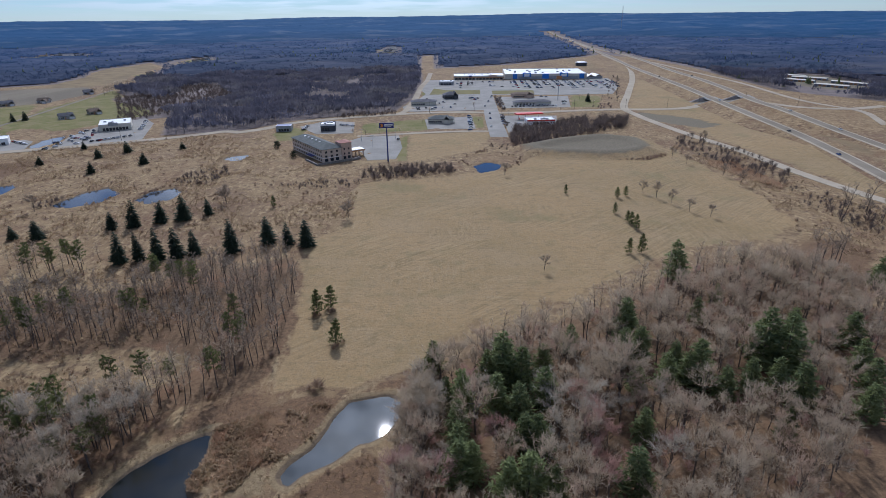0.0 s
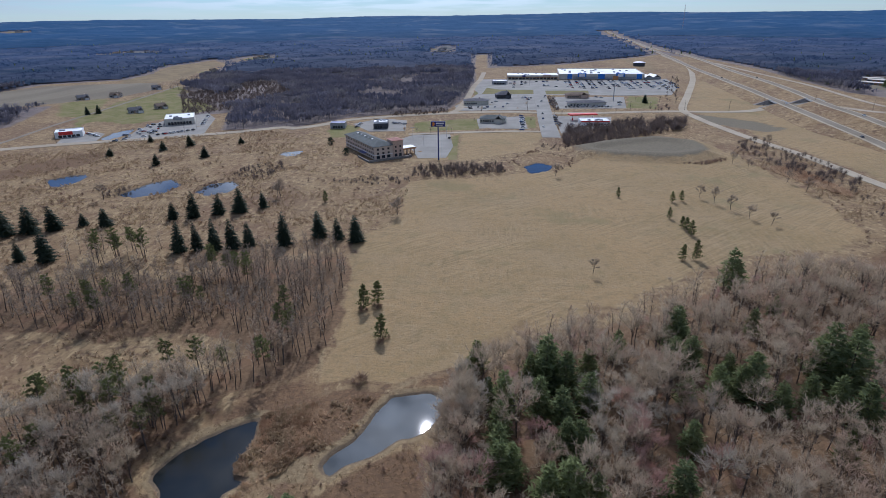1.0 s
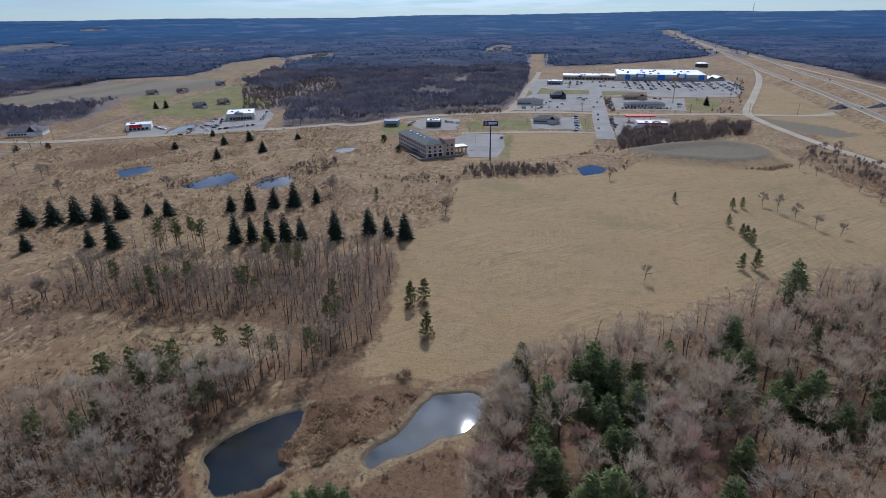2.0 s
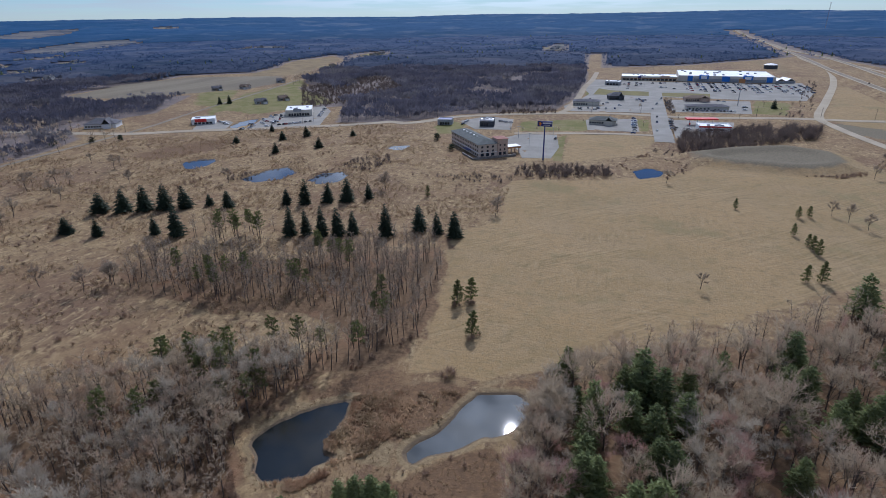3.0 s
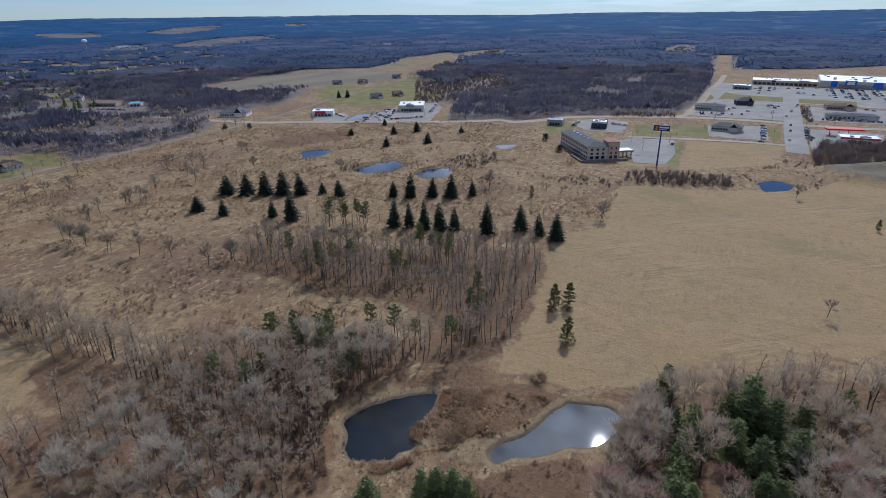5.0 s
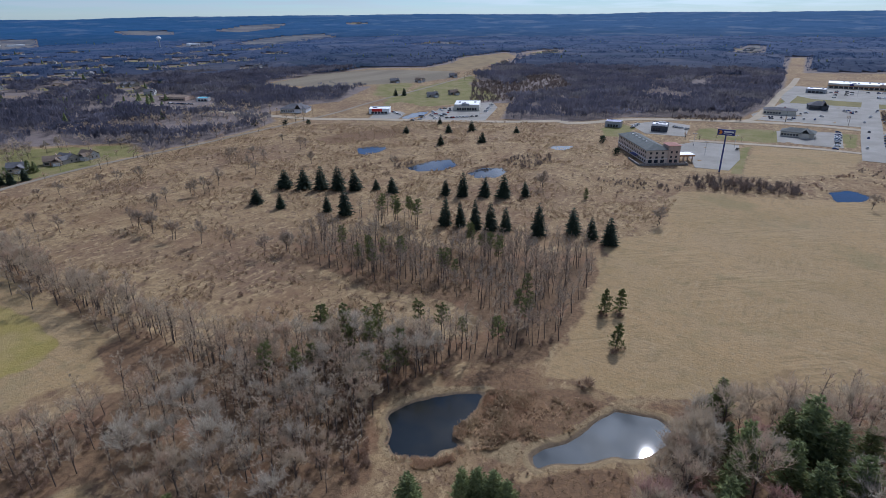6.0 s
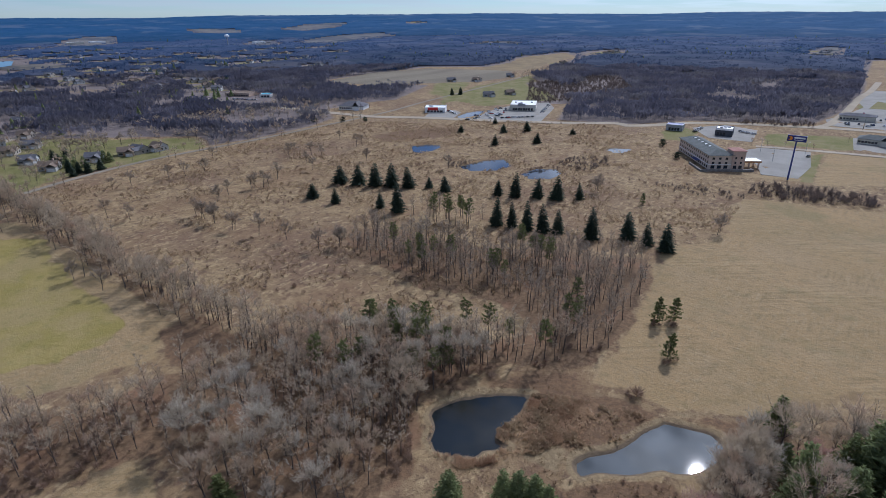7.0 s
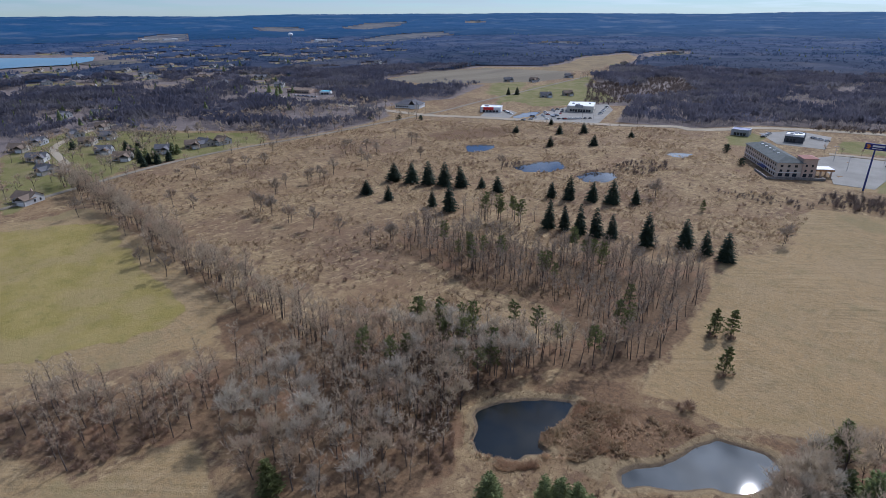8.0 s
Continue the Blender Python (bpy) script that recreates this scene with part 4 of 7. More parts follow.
strip("road", spline(ROAD_MAIN, 12), 11, M_ROAD, "worn grey two-lane main road", 0.20)
strip("road", spline(ROAD_SERVICE, 12), 7, M_ROAD, "pale narrow service road", 0.24)
strip("road", spline(ROAD_AVENUE, 12), 16, M_ASPHALT, "grey plaza entrance avenue", 0.26)
strip("road", spline(ROAD_FRONTAGE, 12), 8.5, M_SHOULDER, "pale frontage road beside the highway", 0.22)
strip("road", spline(ROAD_DIAGONAL, 12), 4.6, M_HWY, "pale country road past houses", 0.18)
strip("road", spline(ROAD_LOOP, 10), 6, M_ROAD, "pale residential street", 0.19)
strip("road", spline(ROAD_PLAZA_WEST, 12), 8, M_ROAD, "pale drive behind the shops", 0.23)
strip("road", spline(RAMP, 12), 7, M_ROAD, "pale highway ramp", 0.21)
strip("road", spline(RAMP_SOUTH, 12), 7, M_ROAD, "pale curved highway ramp", 0.25)
slab("parking_lot", PLAZA, M_LOT, "wide grey asphalt shopping plaza parking lot", 0.14)
for k, p in enumerate(LOT_SMALL):
    slab("parking_lot", p, M_LOT, "grey asphalt parking lot", 0.10 + 0.007 * k)
for k, p in enumerate(([(-14.2, 837.8), (3.6, 816.5), (51.0, 811.5), (49.2, 770.1), (-19.2, 771.2)], [(64.6, 803.9), (124.0, 803.8), (119.5, 768.7), (63.3, 768.6)])):
    slab("lawn_island", p, M_EMBANK_LAWN, "dull green grass strip between parking lots", 0.19 + 0.01 * k)
slab("parking_lot", LOT_DEALER, M_LOT, "grey asphalt lot round the white store", 0.12)
slab("parking_lot", LOT_RED, M_LOT, "grey asphalt lot at the small red-fronted shop", 0.13)



def bank_height(p):
    """The highway climbs towards its bridges and comes down again."""
    d = np.hypot(p[:, 0], p[:, 1])
    return (0.5 + 4.3 * smooth(p[:, 1], 400, 540)) * (1 - smooth(d, 900, 1250)) + 0.3


def raised(line, width, label):
    """A carriageway on a grass bank, open where the main road passes under."""
    p = spline(line, 7)
    d = np.hypot(p[:, 0], p[:, 1])
    z = bank_height(p)
    p = p * ((EYE_Z - z) / (EYE_Z - 5.8 + 5.5 * smooth(d, 900, 1250)))[:, None]
    z = z + np.array([flat_z(*c) for c in p]) + np.maximum(0, d - 1300) * 0.0015
    t = np.gradient(p, axis=0)
    t /= np.linalg.norm(t, axis=1)[:, None]
    nrm = np.stack([-t[:, 1], t[:, 0]], 1)
    gap = line_distance(p[:, 0], p[:, 1], spline(ROAD_MAIN, 12)) < 12
    road, bank, deck, wall = MB(), MB(), MB(), MB()
    for i in range(len(p) - 1):
        def edge(k, w, dz):
            return [(*(p[k] + nrm[k] * s * w), z[k] + dz) for s in (1, -1)]
        a, b = edge(i, width / 2, 0), edge(i + 1, width / 2, 0)
        c, e = edge(i, width / 2, -0.9), edge(i + 1, width / 2, -0.9)
        road.add([a[0], b[0], b[1], a[1]], [(0, 3, 2, 1)])
        if gap[i]:
            deck.add([a[0], b[0], e[0], c[0]], [(0, 1, 2, 3)]).add([a[1], b[1], e[1], c[1]], [(3, 2, 1, 0)]).add([c[0], e[0], e[1], c[1]], [(0, 1, 2, 3)])
            for q0, q1 in ((a[0], b[0]), (a[1], b[1])):
                deck.add([q0, q1, (q1[0], q1[1], q1[2] + 0.9), (q0[0], q0[1], q0[2] + 0.9)], [(0, 1, 2, 3)])
        else:
            f, g = edge(i, width / 2 + 1.5, -0.1), edge(i + 1, width / 2 + 1.5, -0.1)
            h, j = edge(i, width / 2 + 1.5 + z[i] * 3, -z[i] - 0.3), edge(i + 1, width / 2 + 1.5 + z[i + 1] * 3, -z[i + 1] - 0.3)
            for s in (0, 1):
                bank.add([a[s], b[s], g[s], f[s]], [(0, 1, 2, 3)]).add([f[s], g[s], j[s], h[s]], [(0, 1, 2, 3)])
        if i and gap[i] != gap[i - 1]:
            k = edge(i, width / 2 + 1.5 + z[i] * 3, -z[i] - 0.3)
            f = edge(i, width / 2 + 1.5, -0.1)
            step = (p[min(i + 1, len(p) - 1)] - p[i - 1]) / np.linalg.norm(p[min(i + 1, len(p) - 1)] - p[i - 1]) * (1 if gap[i] else -1) * z[i] * 1.3
            toe = [(c[0] + step[0], c[1] + step[1], c[2]) for c in k]
            wall.add([f[0], f[1], toe[1], toe[0]], [(0, 1, 2, 3)])
            wall.add([f[0], k[0], toe[0]], [(0, 1, 2)]).add([f[1], k[1], toe[1]], [(0, 1, 2)])
    ob = thing("highway", label, "highway", 0, 0, 0, 0, "", "structure")
    part("carriageway", road, M_HWY, ob)
    for side, half in ((1, 1.3), (-1, 0.8)):
        edge_line = MB()
        for i in range(len(p) - 1):
            q = [(*(p[k] + nrm[k] * side * (width / 2 - w)), z[k] + 0.03 + 0.00006 * d[k]) for k, w in ((i, 0), (i + 1, 0), (i + 1, 2 * half), (i, 2 * half))]
            edge_line.add(q, [(0, 1, 2, 3) if side < 0 else (3, 2, 1, 0)])
        part("shoulder", edge_line, M_SHOULDER, ob, "pale highway shoulder")
    part("bank", bank, M_GROUND, ob, "dry grass highway bank")
    if deck.v:
        part("bridge_deck", deck, M_CONCRETE, ob, "concrete bridge deck with parapets")
        part("abutment", wall, M_STONE, ob, "grey stone bridge abutment slope")


raised(HWY_NEAR, 12, "grey highway carriageway on a grass bank")
raised(HWY_FAR, 12, "grey far highway carriageway on a grass bank")

# ---------------- trees ----------------


def tube(V, T, p0, p1, r0, r1, n):
    d = p1 - p0
    d = d / (np.linalg.norm(d) + 1e-9)
    u = np.cross(d, (0.3, 0.9, 0.31))
    u /= np.linalg.norm(u)
    w = np.cross(d, u)
    k = len(V)
    for p, r in ((p0, r0), (p1, r1)):
        for i in range(n):
            a = 2 * math.pi * i / n
            V.append(p + r * (math.cos(a) * u + math.sin(a) * w))
    for i in range(n):
        j = (i + 1) % n
        T.append((k + i, k + j, k + n + j))
        T.append((k + i, k + n + j, k + n + i))


def spray(R, p, d, length, width):
    """One thin tapering twig as a triangle."""
    side = np.cross(d, R.normal(size=3))
    side /= np.linalg.norm(side) + 1e-9
    return [p - side * width / 2, p + side * width / 2, p + d * length]


def bare_tree_arrays(seed, h, spread, clear, limbs, twigs, tw=0.035, stems=1):
    """Trunk and twig arrays of a leafless tree."""
    R = np.random.default_rng(seed)
    V, T, W = [], [], []
    for s in range(stems):
        foot = np.array([R.normal() * 0.35, R.normal() * 0.35, -0.3]) * (stems > 1) + np.array([0, 0, -0.2])
        tip = foot + np.array([R.normal() * 0.07 * h, R.normal() * 0.07 * h, h * R.uniform(0.86, 1.0)])
        midp = (foot + tip) / 2 + R.normal(size=3) * np.array([0.03, 0.03, 0]) * h
        r = 0.0105 * h + 0.02
        pts = [foot, (foot + midp) / 2, midp, (midp + tip) / 2, tip]
        rad = [r, r * 0.85, r * 0.62, r * 0.36, r * 0.1]
        for i in range(4):
            tube(V, T, pts[i], pts[i + 1], rad[i], rad[i + 1], 5)
        for b in range(limbs):
            s0 = clear + (1 - clear) * (b + R.uniform(0, 1)) / limbs
            s0 = min(s0, 0.97) * 4
            i = int(s0)
            p = pts[i] + (pts[i + 1] - pts[i]) * (s0 - i)
            a = R.uniform(0, 2 * math.pi)
            up = R.uniform(0.5, 1.3)
            d = np.array([math.cos(a), math.sin(a), up])
            d /= np.linalg.norm(d)
            L = spread * R.uniform(0.7, 1.15) * (1.15 - 0.6 * s0 / 4)
            rr = rad[i] * 0.45
            q = p + d * L * 0.5
            d2 = d + R.normal(size=3) * 0.25 + np.array([0, 0, 0.3])
            d2 /= np.linalg.norm(d2)
            e = q + d2 * L * 0.6
            tube(V, T, p, q, rr, rr * 0.6, 3)
            tube(V, T, q, e, rr * 0.6, rr * 0.15, 3)
            for k in range(twigs):
                s1 = R.uniform(0.25, 1.0)
                base = p + (q - p) * s1 * 2 if s1 < 0.5 else q + (e - q) * (s1 - 0.5) * 2
                dd = (d if s1 < 0.5 else d2) + R.normal(size=3) * 0.62 + np.array([0, 0, 0.25])
                dd /= np.linalg.norm(dd)
                ln = L * R.uniform(0.22, 0.5)
                W.append(spray(R, base, dd, ln, tw * R.uniform(0.8, 1.5)))
                bb = base + dd * ln * R.uniform(0.3, 0.7)
                d3 = dd + R.normal(size=3) * 0.6
                d3 /= np.linalg.norm(d3)
                W.append(spray(R, bb, d3, ln * 0.65, tw))
                d4 = dd + R.normal(size=3) * 0.8
                W.append(spray(R, base + dd * ln * 0.5, d4 / np.linalg.norm(d4), ln * 0.6, tw))
    W = np.array(W).reshape(-1, 3)
    return np.array(V), np.array(T), W, np.arange(len(W)).reshape(-1, 3)


def crown_tree_arrays(seed, h, width, limbs, forks, twigs, tw):
    """A broad leafless tree: ascending limbs that fork into a rounded brush of twigs."""
    R = np.random.default_rng(seed)
    V, T, W = [], [], []
    r = 0.012 * h + 0.03
    base, mid = np.array([0, 0, -0.2]), np.array([R.normal() * 0.03 * h, R.normal() * 0.03 * h, h * 0.42])
    top = mid + np.array([R.normal() * 0.04 * h, R.normal() * 0.04 * h, h * 0.42])
    tube(V, T, base, mid, r, r * 0.7, 5)
    tube(V, T, mid, top, r * 0.7, r * 0.15, 4)
    heart = np.array([0, 0, h * 0.22])
    for b in range(limbs):
        s0 = R.uniform(0.35, 1.0)
        p = base + (mid - base) * s0 if b < limbs * 0.6 else mid + (top - mid) * R.uniform(0, 0.6)
        a = b * 2.4 + R.uniform(-0.4, 0.4)
        el = radians(R.uniform(5, 80))
        tip = np.array([math.cos(a) * math.cos(el) * width / 2, math.sin(a) * math.cos(el) * width / 2, h * (0.5 + 0.44 * math.sin(el))])
        fork = p + (tip - p) * 0.45 + np.array([0, 0, 0.05 * h])
        tube(V, T, p, fork, r * 0.4, r * 0.24, 3)
        for k in range(forks):
            e = tip + R.normal(size=3) * np.array([0.13, 0.13, 0.08]) * width
            e[2] = min(e[2], h)
            tube(V, T, fork, e, r * 0.2, 0.012, 3)
            out = e - heart
            out /= np.linalg.norm(out)
            for j in range(twigs):
                s1 = R.uniform(0.15, 1.0)
                q = fork + (e - fork) * s1
                d = out * 0.75 + R.normal(size=3) * 0.42 + np.array([0, 0, 0.22])
                d /= np.linalg.norm(d)
                L = h * R.uniform(0.07, 0.15)
                W.append(spray(R, q, d, L, tw * R.uniform(0.7, 1.4)))
                for u in range(2):
                    d2 = d + R.normal(size=3) * 0.38
                    W.append(spray(R, q + d * L * R.uniform(0.3, 0.7), d2 / np.linalg.norm(d2), L * 0.75, tw * 0.8))
    W = np.array(W).reshape(-1, 3)
    return np.array(V), np.array(T), W, np.arange(len(W)).reshape(-1, 3)


def hemlock_arrays(seed, h, r, levels=17, full=14):
    """A dense shaggy evergreen with drooping sprays."""
    R = np.random.default_rng(seed)
    V, T, W = [], [], []
    tube(V, T, np.array([0, 0, -0.2]), np.array([0, 0, h * 0.96]), 0.015 * h, 0.015, 5)
    for k in range(levels):
        s = k / levels
        z = h * (0.06 + 0.9 * s)
        rad = r * ((1 - s) ** 0.7) * R.uniform(0.75, 1.15) + 0.25
        n = max(5, int(full * (1 - 0.6 * s)))
        for i in range(n):
            a = 2 * math.pi * (i + R.uniform(-0.5, 0.5)) / n + k
            L = rad * R.uniform(0.6, 1.2)
            d = np.array([math.cos(a), math.sin(a), R.uniform(-0.15, 0.4)])
            side = np.array([-math.sin(a), math.cos(a), 0])
            p = np.array([0, 0, z + R.uniform(-0.04, 0.04) * h])
            for j in range(9):
                c = p + d * L * R.uniform(0.3, 1.0)
                q = d * R.uniform(0.2, 0.9) + side * R.normal() * 0.7 + np.array([0, 0, R.uniform(-0.45, 0.45)])
                W += spray(R, c, q, 0.26 * L + 0.45, R.uniform(0.35, 0.7))
    W = np.array(W).reshape(-1, 3)
    return np.array(V), np.array(T), W, np.arange(len(W)).reshape(-1, 3)


def spruce_arrays(seed, h, r):
    """A dense dark cone of drooping boughs with ragged tiers and a bare leader."""
    R = np.random.default_rng(seed)
    V, T, W = [], [], []
    tube(V, T, np.array([0, 0, -0.2]), np.array([0, 0, h * 0.97]), 0.016 * h, 0.01, 5)
    levels = 22
    tilt = R.normal(size=2) * 0.12
    for k in range(levels):
        s = k / levels
        z = h * (0.02 + 0.95 * s)
        rad = r * (1 - s) ** 0.66 * R.uniform(0.84, 1.1) * (0.8, 0.92, 1.0)[min(k, 2)] + 0.08
        n = max(5, int(14 * (1 - s) + 5))
        gap = R.uniform(0, 2 * math.pi)
        for i in range(n):
            a = 2 * math.pi * (i + R.uniform(-0.45, 0.45)) / n
            d = np.array([math.cos(a), math.sin(a), R.uniform(-0.34, 0.0)])
            L = rad * R.uniform(0.7, 1.18) * (0.82 if math.cos(a - gap) > 0.8 else 1.0) * (1 + tilt[0] * math.cos(a) + tilt[1] * math.sin(a))
            p = np.array([0, 0, z + R.uniform(-0.3, 0.3)])
            side = np.array([-math.sin(a), math.cos(a), 0])
            w = 0.13 * L + 0.20
            m = p + d * L * 0.6
            up = np.array([0, 0, 0.12 * L])
            e = p + d * L + np.array([0, 0, 0.08 * L])
            W += [p + up, m - side * w, e, p + up, e, m + side * w]
            for j in range(6):
                b = p + d * L * R.uniform(0.4, 1.0)
                q = d * R.uniform(0.3, 0.8) + side * R.choice([-1, 1]) * R.uniform(0.2, 0.9) + np.array([0, 0, R.uniform(-0.55, 0.2)])
                W += spray(R, b, q, 0.2 * L + 0.3, R.uniform(0.16, 0.3))
    W = np.array(W).reshape(-1, 3)
    return np.array(V), np.array(T), W, np.arange(len(W)).reshape(-1, 3)


def pine_arrays(seed, h, r, clear, limbs, tufts, size=0.55, lean_out=0.35, cone=0.55):
    """A pine with a trunk, limbs and clumps of needles."""
    R = np.random.default_rng(seed)
    V, T, W = [], [], []
    bend = R.normal(size=2) * 0.03 * h
    top = np.array([bend[0], bend[1], h * 0.96])
    midp = np.array([bend[0] * 0.3, bend[1] * 0.3, h * 0.5])
    base = np.array([0, 0, -0.2])
    tube(V, T, base, midp, 0.014 * h, 0.009 * h, 5)
    tube(V, T, midp, top, 0.009 * h, 0.02, 5)
    for b in range(limbs):
        s = clear + (1 - clear) * (b + R.uniform(0, 1)) / limbs
        p = base + (midp - base) * s * 2 if s < 0.5 else midp + (top - midp) * (s - 0.5) * 2
        u = (s - clear) / (1 - clear)
        prof = (1 - u) ** cone * (0.55 + 0.45 * min(1, u * 4 + 0.3))
        a = b * 2.4 + R.uniform(-0.5, 0.5)
        L = r * prof * R.uniform(0.6, 1.2) + 0.25
        d = np.array([math.cos(a), math.sin(a), lean_out * R.uniform(0.2, 1.3)])
        e = p + d * L
        tube(V, T, p, e, 0.05 + 0.012 * L, 0.015, 3)
        for k in range(tufts):
            c = p + d * L * R.uniform(0.35, 1.05) + R.normal(size=3) * np.array([0.22, 0.22, 0.12]) * (L * 0.6 + 0.3)
            for j in range(5):
                q = R.normal(size=3) + np.array([0, 0, 0.5]) + d * 0.4
                q /= np.linalg.norm(q)
                W += spray(R, c - q * size * 0.3, q, size * R.uniform(0.7, 1.5), size * R.uniform(0.45, 0.8))
    W = np.array(W).reshape(-1, 3)
    return np.array(V), np.array(T), W, np.arange(len(W)).reshape(-1, 3)


def tree_thing(name, arrays, mat, label, category, group, bark=M_BARK):
    ob = thing(name, label, category, 0, 0, -300, 0, group)
    V, T, W, WT = arrays
    part("trunk", raw_mesh("trunk", V, T, bark), None, ob)
    part("crown", raw_mesh("crown", W, WT, mat), None, ob)
    return ob


def stand(protos, spots, R, lo=0.85, hi=1.15):
    """Puts copies of tree things on the ground; the first ones themselves are used too."""
    used = set()
    for x, y, s in spots:
        k = int(R.integers(len(protos)))
        m = pose(x, y, flat_z(x, y), R.uniform(-2, 2), R.uniform(-2, 2), R.uniform(0, 360))
        f = s * R.uniform(lo, hi)
        ob = protos[k]
        if k in used:
            ob = copy_thing(ob, m)
        else:
            used.add(k)
            ob.matrix_basis = m
        ob.scale = (f * R.uniform(0.9, 1.1), f * R.uniform(0.9, 1.1), f)
    for k, ob in enumerate(protos):
        if k not in used:
            for c in list(ob.children):
                bpy.data.objects.remove(c)
            bpy.data.objects.remove(ob)


def scatter(poly, spacing, R, keep=1.0):
    p = np.array(poly)
    lo, hi = p.min(0), p.max(0)
    n = int((hi - lo).prod() / spacing ** 2)
    c = R.uniform(lo, hi, (n, 2))
    g = np.stack(np.meshgrid(np.arange(lo[0], hi[0], spacing), np.arange(lo[1], hi[1], spacing)), -1).reshape(-1, 2)
    c = g + R.uniform(-0.45, 0.45, g.shape) * spacing
    c = c[inside_distance(c[:, 0], c[:, 1], poly) > 0]
    return c[R.uniform(size=len(c)) < keep]


def joined(name, label, category, sets, spots, R, mats, squeeze=(0.85, 1.15)):
    """Many trees as two meshes: stems and twigs."""
    vs, ts, ws, wts, nv, nw = [], [], [], [], 0, 0
    for x, y, s in spots:
        V, T, W, WT = sets[int(R.integers(len(sets)))]
        a = R.uniform(0, 2 * math.pi)
        f = s * R.uniform(*squeeze)
        rot = np.array([[math.cos(a), -math.sin(a), 0], [math.sin(a), math.cos(a), 0], [0, 0, 1]]) * f
        o = np.array([x, y, flat_z(x, y)])
        vs.append(V @ rot.T + o)
        ts.append(T + nv)
        nv += len(V)
        ws.append(W @ rot.T + o)
        wts.append(WT + nw)
        nw += len(W)
    ob = thing(name, label, category, 0, 0, 0, 0, "", "stuff")
    if nv:
        tagged(part("stems", raw_mesh("stems", np.vstack(vs), np.vstack(ts), mats[0]), None, ob), kind="stuff")
    tagged(part("twigs", raw_mesh("twigs", np.vstack(ws), np.vstack(wts), mats[1]), None, ob), kind="stuff")
    return ob


R1 = np.random.default_rng(11)
BARE = [crown_tree_arrays(20 + k, 12.5 + 0.9 * k, 9.5 + 0.5 * k, 10, 4, 15, 0.095) for k in range(6)]
BARE_MID = [crown_tree_arrays(30 + k, 12.5 + 0.9 * k, 9.2, 8, 3, 12, 0.105) for k in range(5)]
BARE_SMALL = [crown_tree_arrays(240 + k, 11, 7.5, 6, 3, 8, 0.16) for k in range(4)]
BARE_TALL = [bare_tree_arrays(40 + k, 14.0, 3.5, 0.44, 15, 8, 0.12) for k in range(7)]
BARE_SLIM = [bare_tree_arrays(50 + k, 15.0, 3.8, 0.30, 15, 8, 0.12) for k in range(4)]


def triples(c, lo, hi, R):
    return [(x, y, R.uniform(lo, hi)) for x, y in c]


# evergreens standing in the near wood
WOOD_PINES = [(16.2, 138.1), (21.0, 133.5), (11.2, 136.8), (-0.3, 128.1), (2.4, 114.1), (13.2, 123.9), (18.8, 119.8), (18.3, 109.3), (21.9, 108.2), (2.8, 105.8), (5.5, 100.4), (2.2, 98.5), (17.4, 92.8), (23.4, 92.8), (12.7, 92.4), (26.2, 124.9), (39.0, 152.8), (28.6, 142.5), (4.3, 124.1), (86.4, 170.6), (60.3, 163.0), (53.7, 146.4), (58.8, 147.2), (53.2, 131.3), (68.0, 142.4), (68.3, 135.1), (71.6, 135.1), (62.2, 133.6), (76.9, 128.5), (92.7, 131.4), (95.7, 124.9), (114.6, 161.8), (127.4, 153.0), (122.8, 141.3), (117.4, 129.4), (109.2, 119.0), (48.7, 111.9), (85.1, 131.5), (41.6, 95.0), (167.2, 195.7), (98.8, 183.5)]
WOOD_PINES_BIG = [(92.4, 205.2), (95.0, 144.3), (99.5, 140.2), (15.7, 136.1), (57.9, 158.4)]
YELLOW_PINES = [(-4.4, 143.2), (84.7, 111.7), (-94.2, 42.1)]
POND_PINES = [(-45.2, 83.5), (-41.5, 84.3), (-37.8, 83.6), (-57.6, 74.3), (-47.3, 80.9), (-56.0, 73.0)]
EVERGREENS = np.array(WOOD_PINES + WOOD_PINES_BIG + POND_PINES)


def clear_of_evergreens(spots):
    """Leaves room round the evergreens and before them."""
    return [p for p in spots if np.hypot(*(EVERGREENS - p[:2]).T).min() > 4.3 and np.hypot(*(EVERGREENS * 0.955 - p[:2]).T).min() > 3.8]


def split_wood(poly, spacing, keep, lo, hi, part_of):
    """Spots of a wood: some for single trees, the rest for the joined mesh."""
    c = triples(scatter(poly, spacing, R1, keep), lo, hi, R1)
    c = [p for p in c if math.hypot(p[0], p[1]) > 74 and -42 < math.degrees(math.atan2(-p[0], p[1])) < 87]
    single = [p for p in c if part_of(p)]
    return single, [p for p in c if not part_of(p)]


NEAR_RIGHT, REST_RIGHT = split_wood(WOOD_RIGHT, 5.3, 1.0, 0.62, 1.02, lambda p: 92 < p[1] < 150 and p[0] < 55)
NEAR_LEFT, REST_LEFT = split_wood(WOOD_LEFT, 5.5, 0.95, 0.65, 1.0, lambda p: p[0] > -128 and p[1] < 125)
NEAR_RIGHT, REST_RIGHT = clear_of_evergreens(NEAR_RIGHT), clear_of_evergreens(REST_RIGHT)
def off_patch(spots):
    """Keeps the open rusty patch beside the hedgerow free."""
    return [p for p in spots if float(inside_distance(np.array(p[0]), np.array(p[1]), RUST_NEAR)) < 0.5]


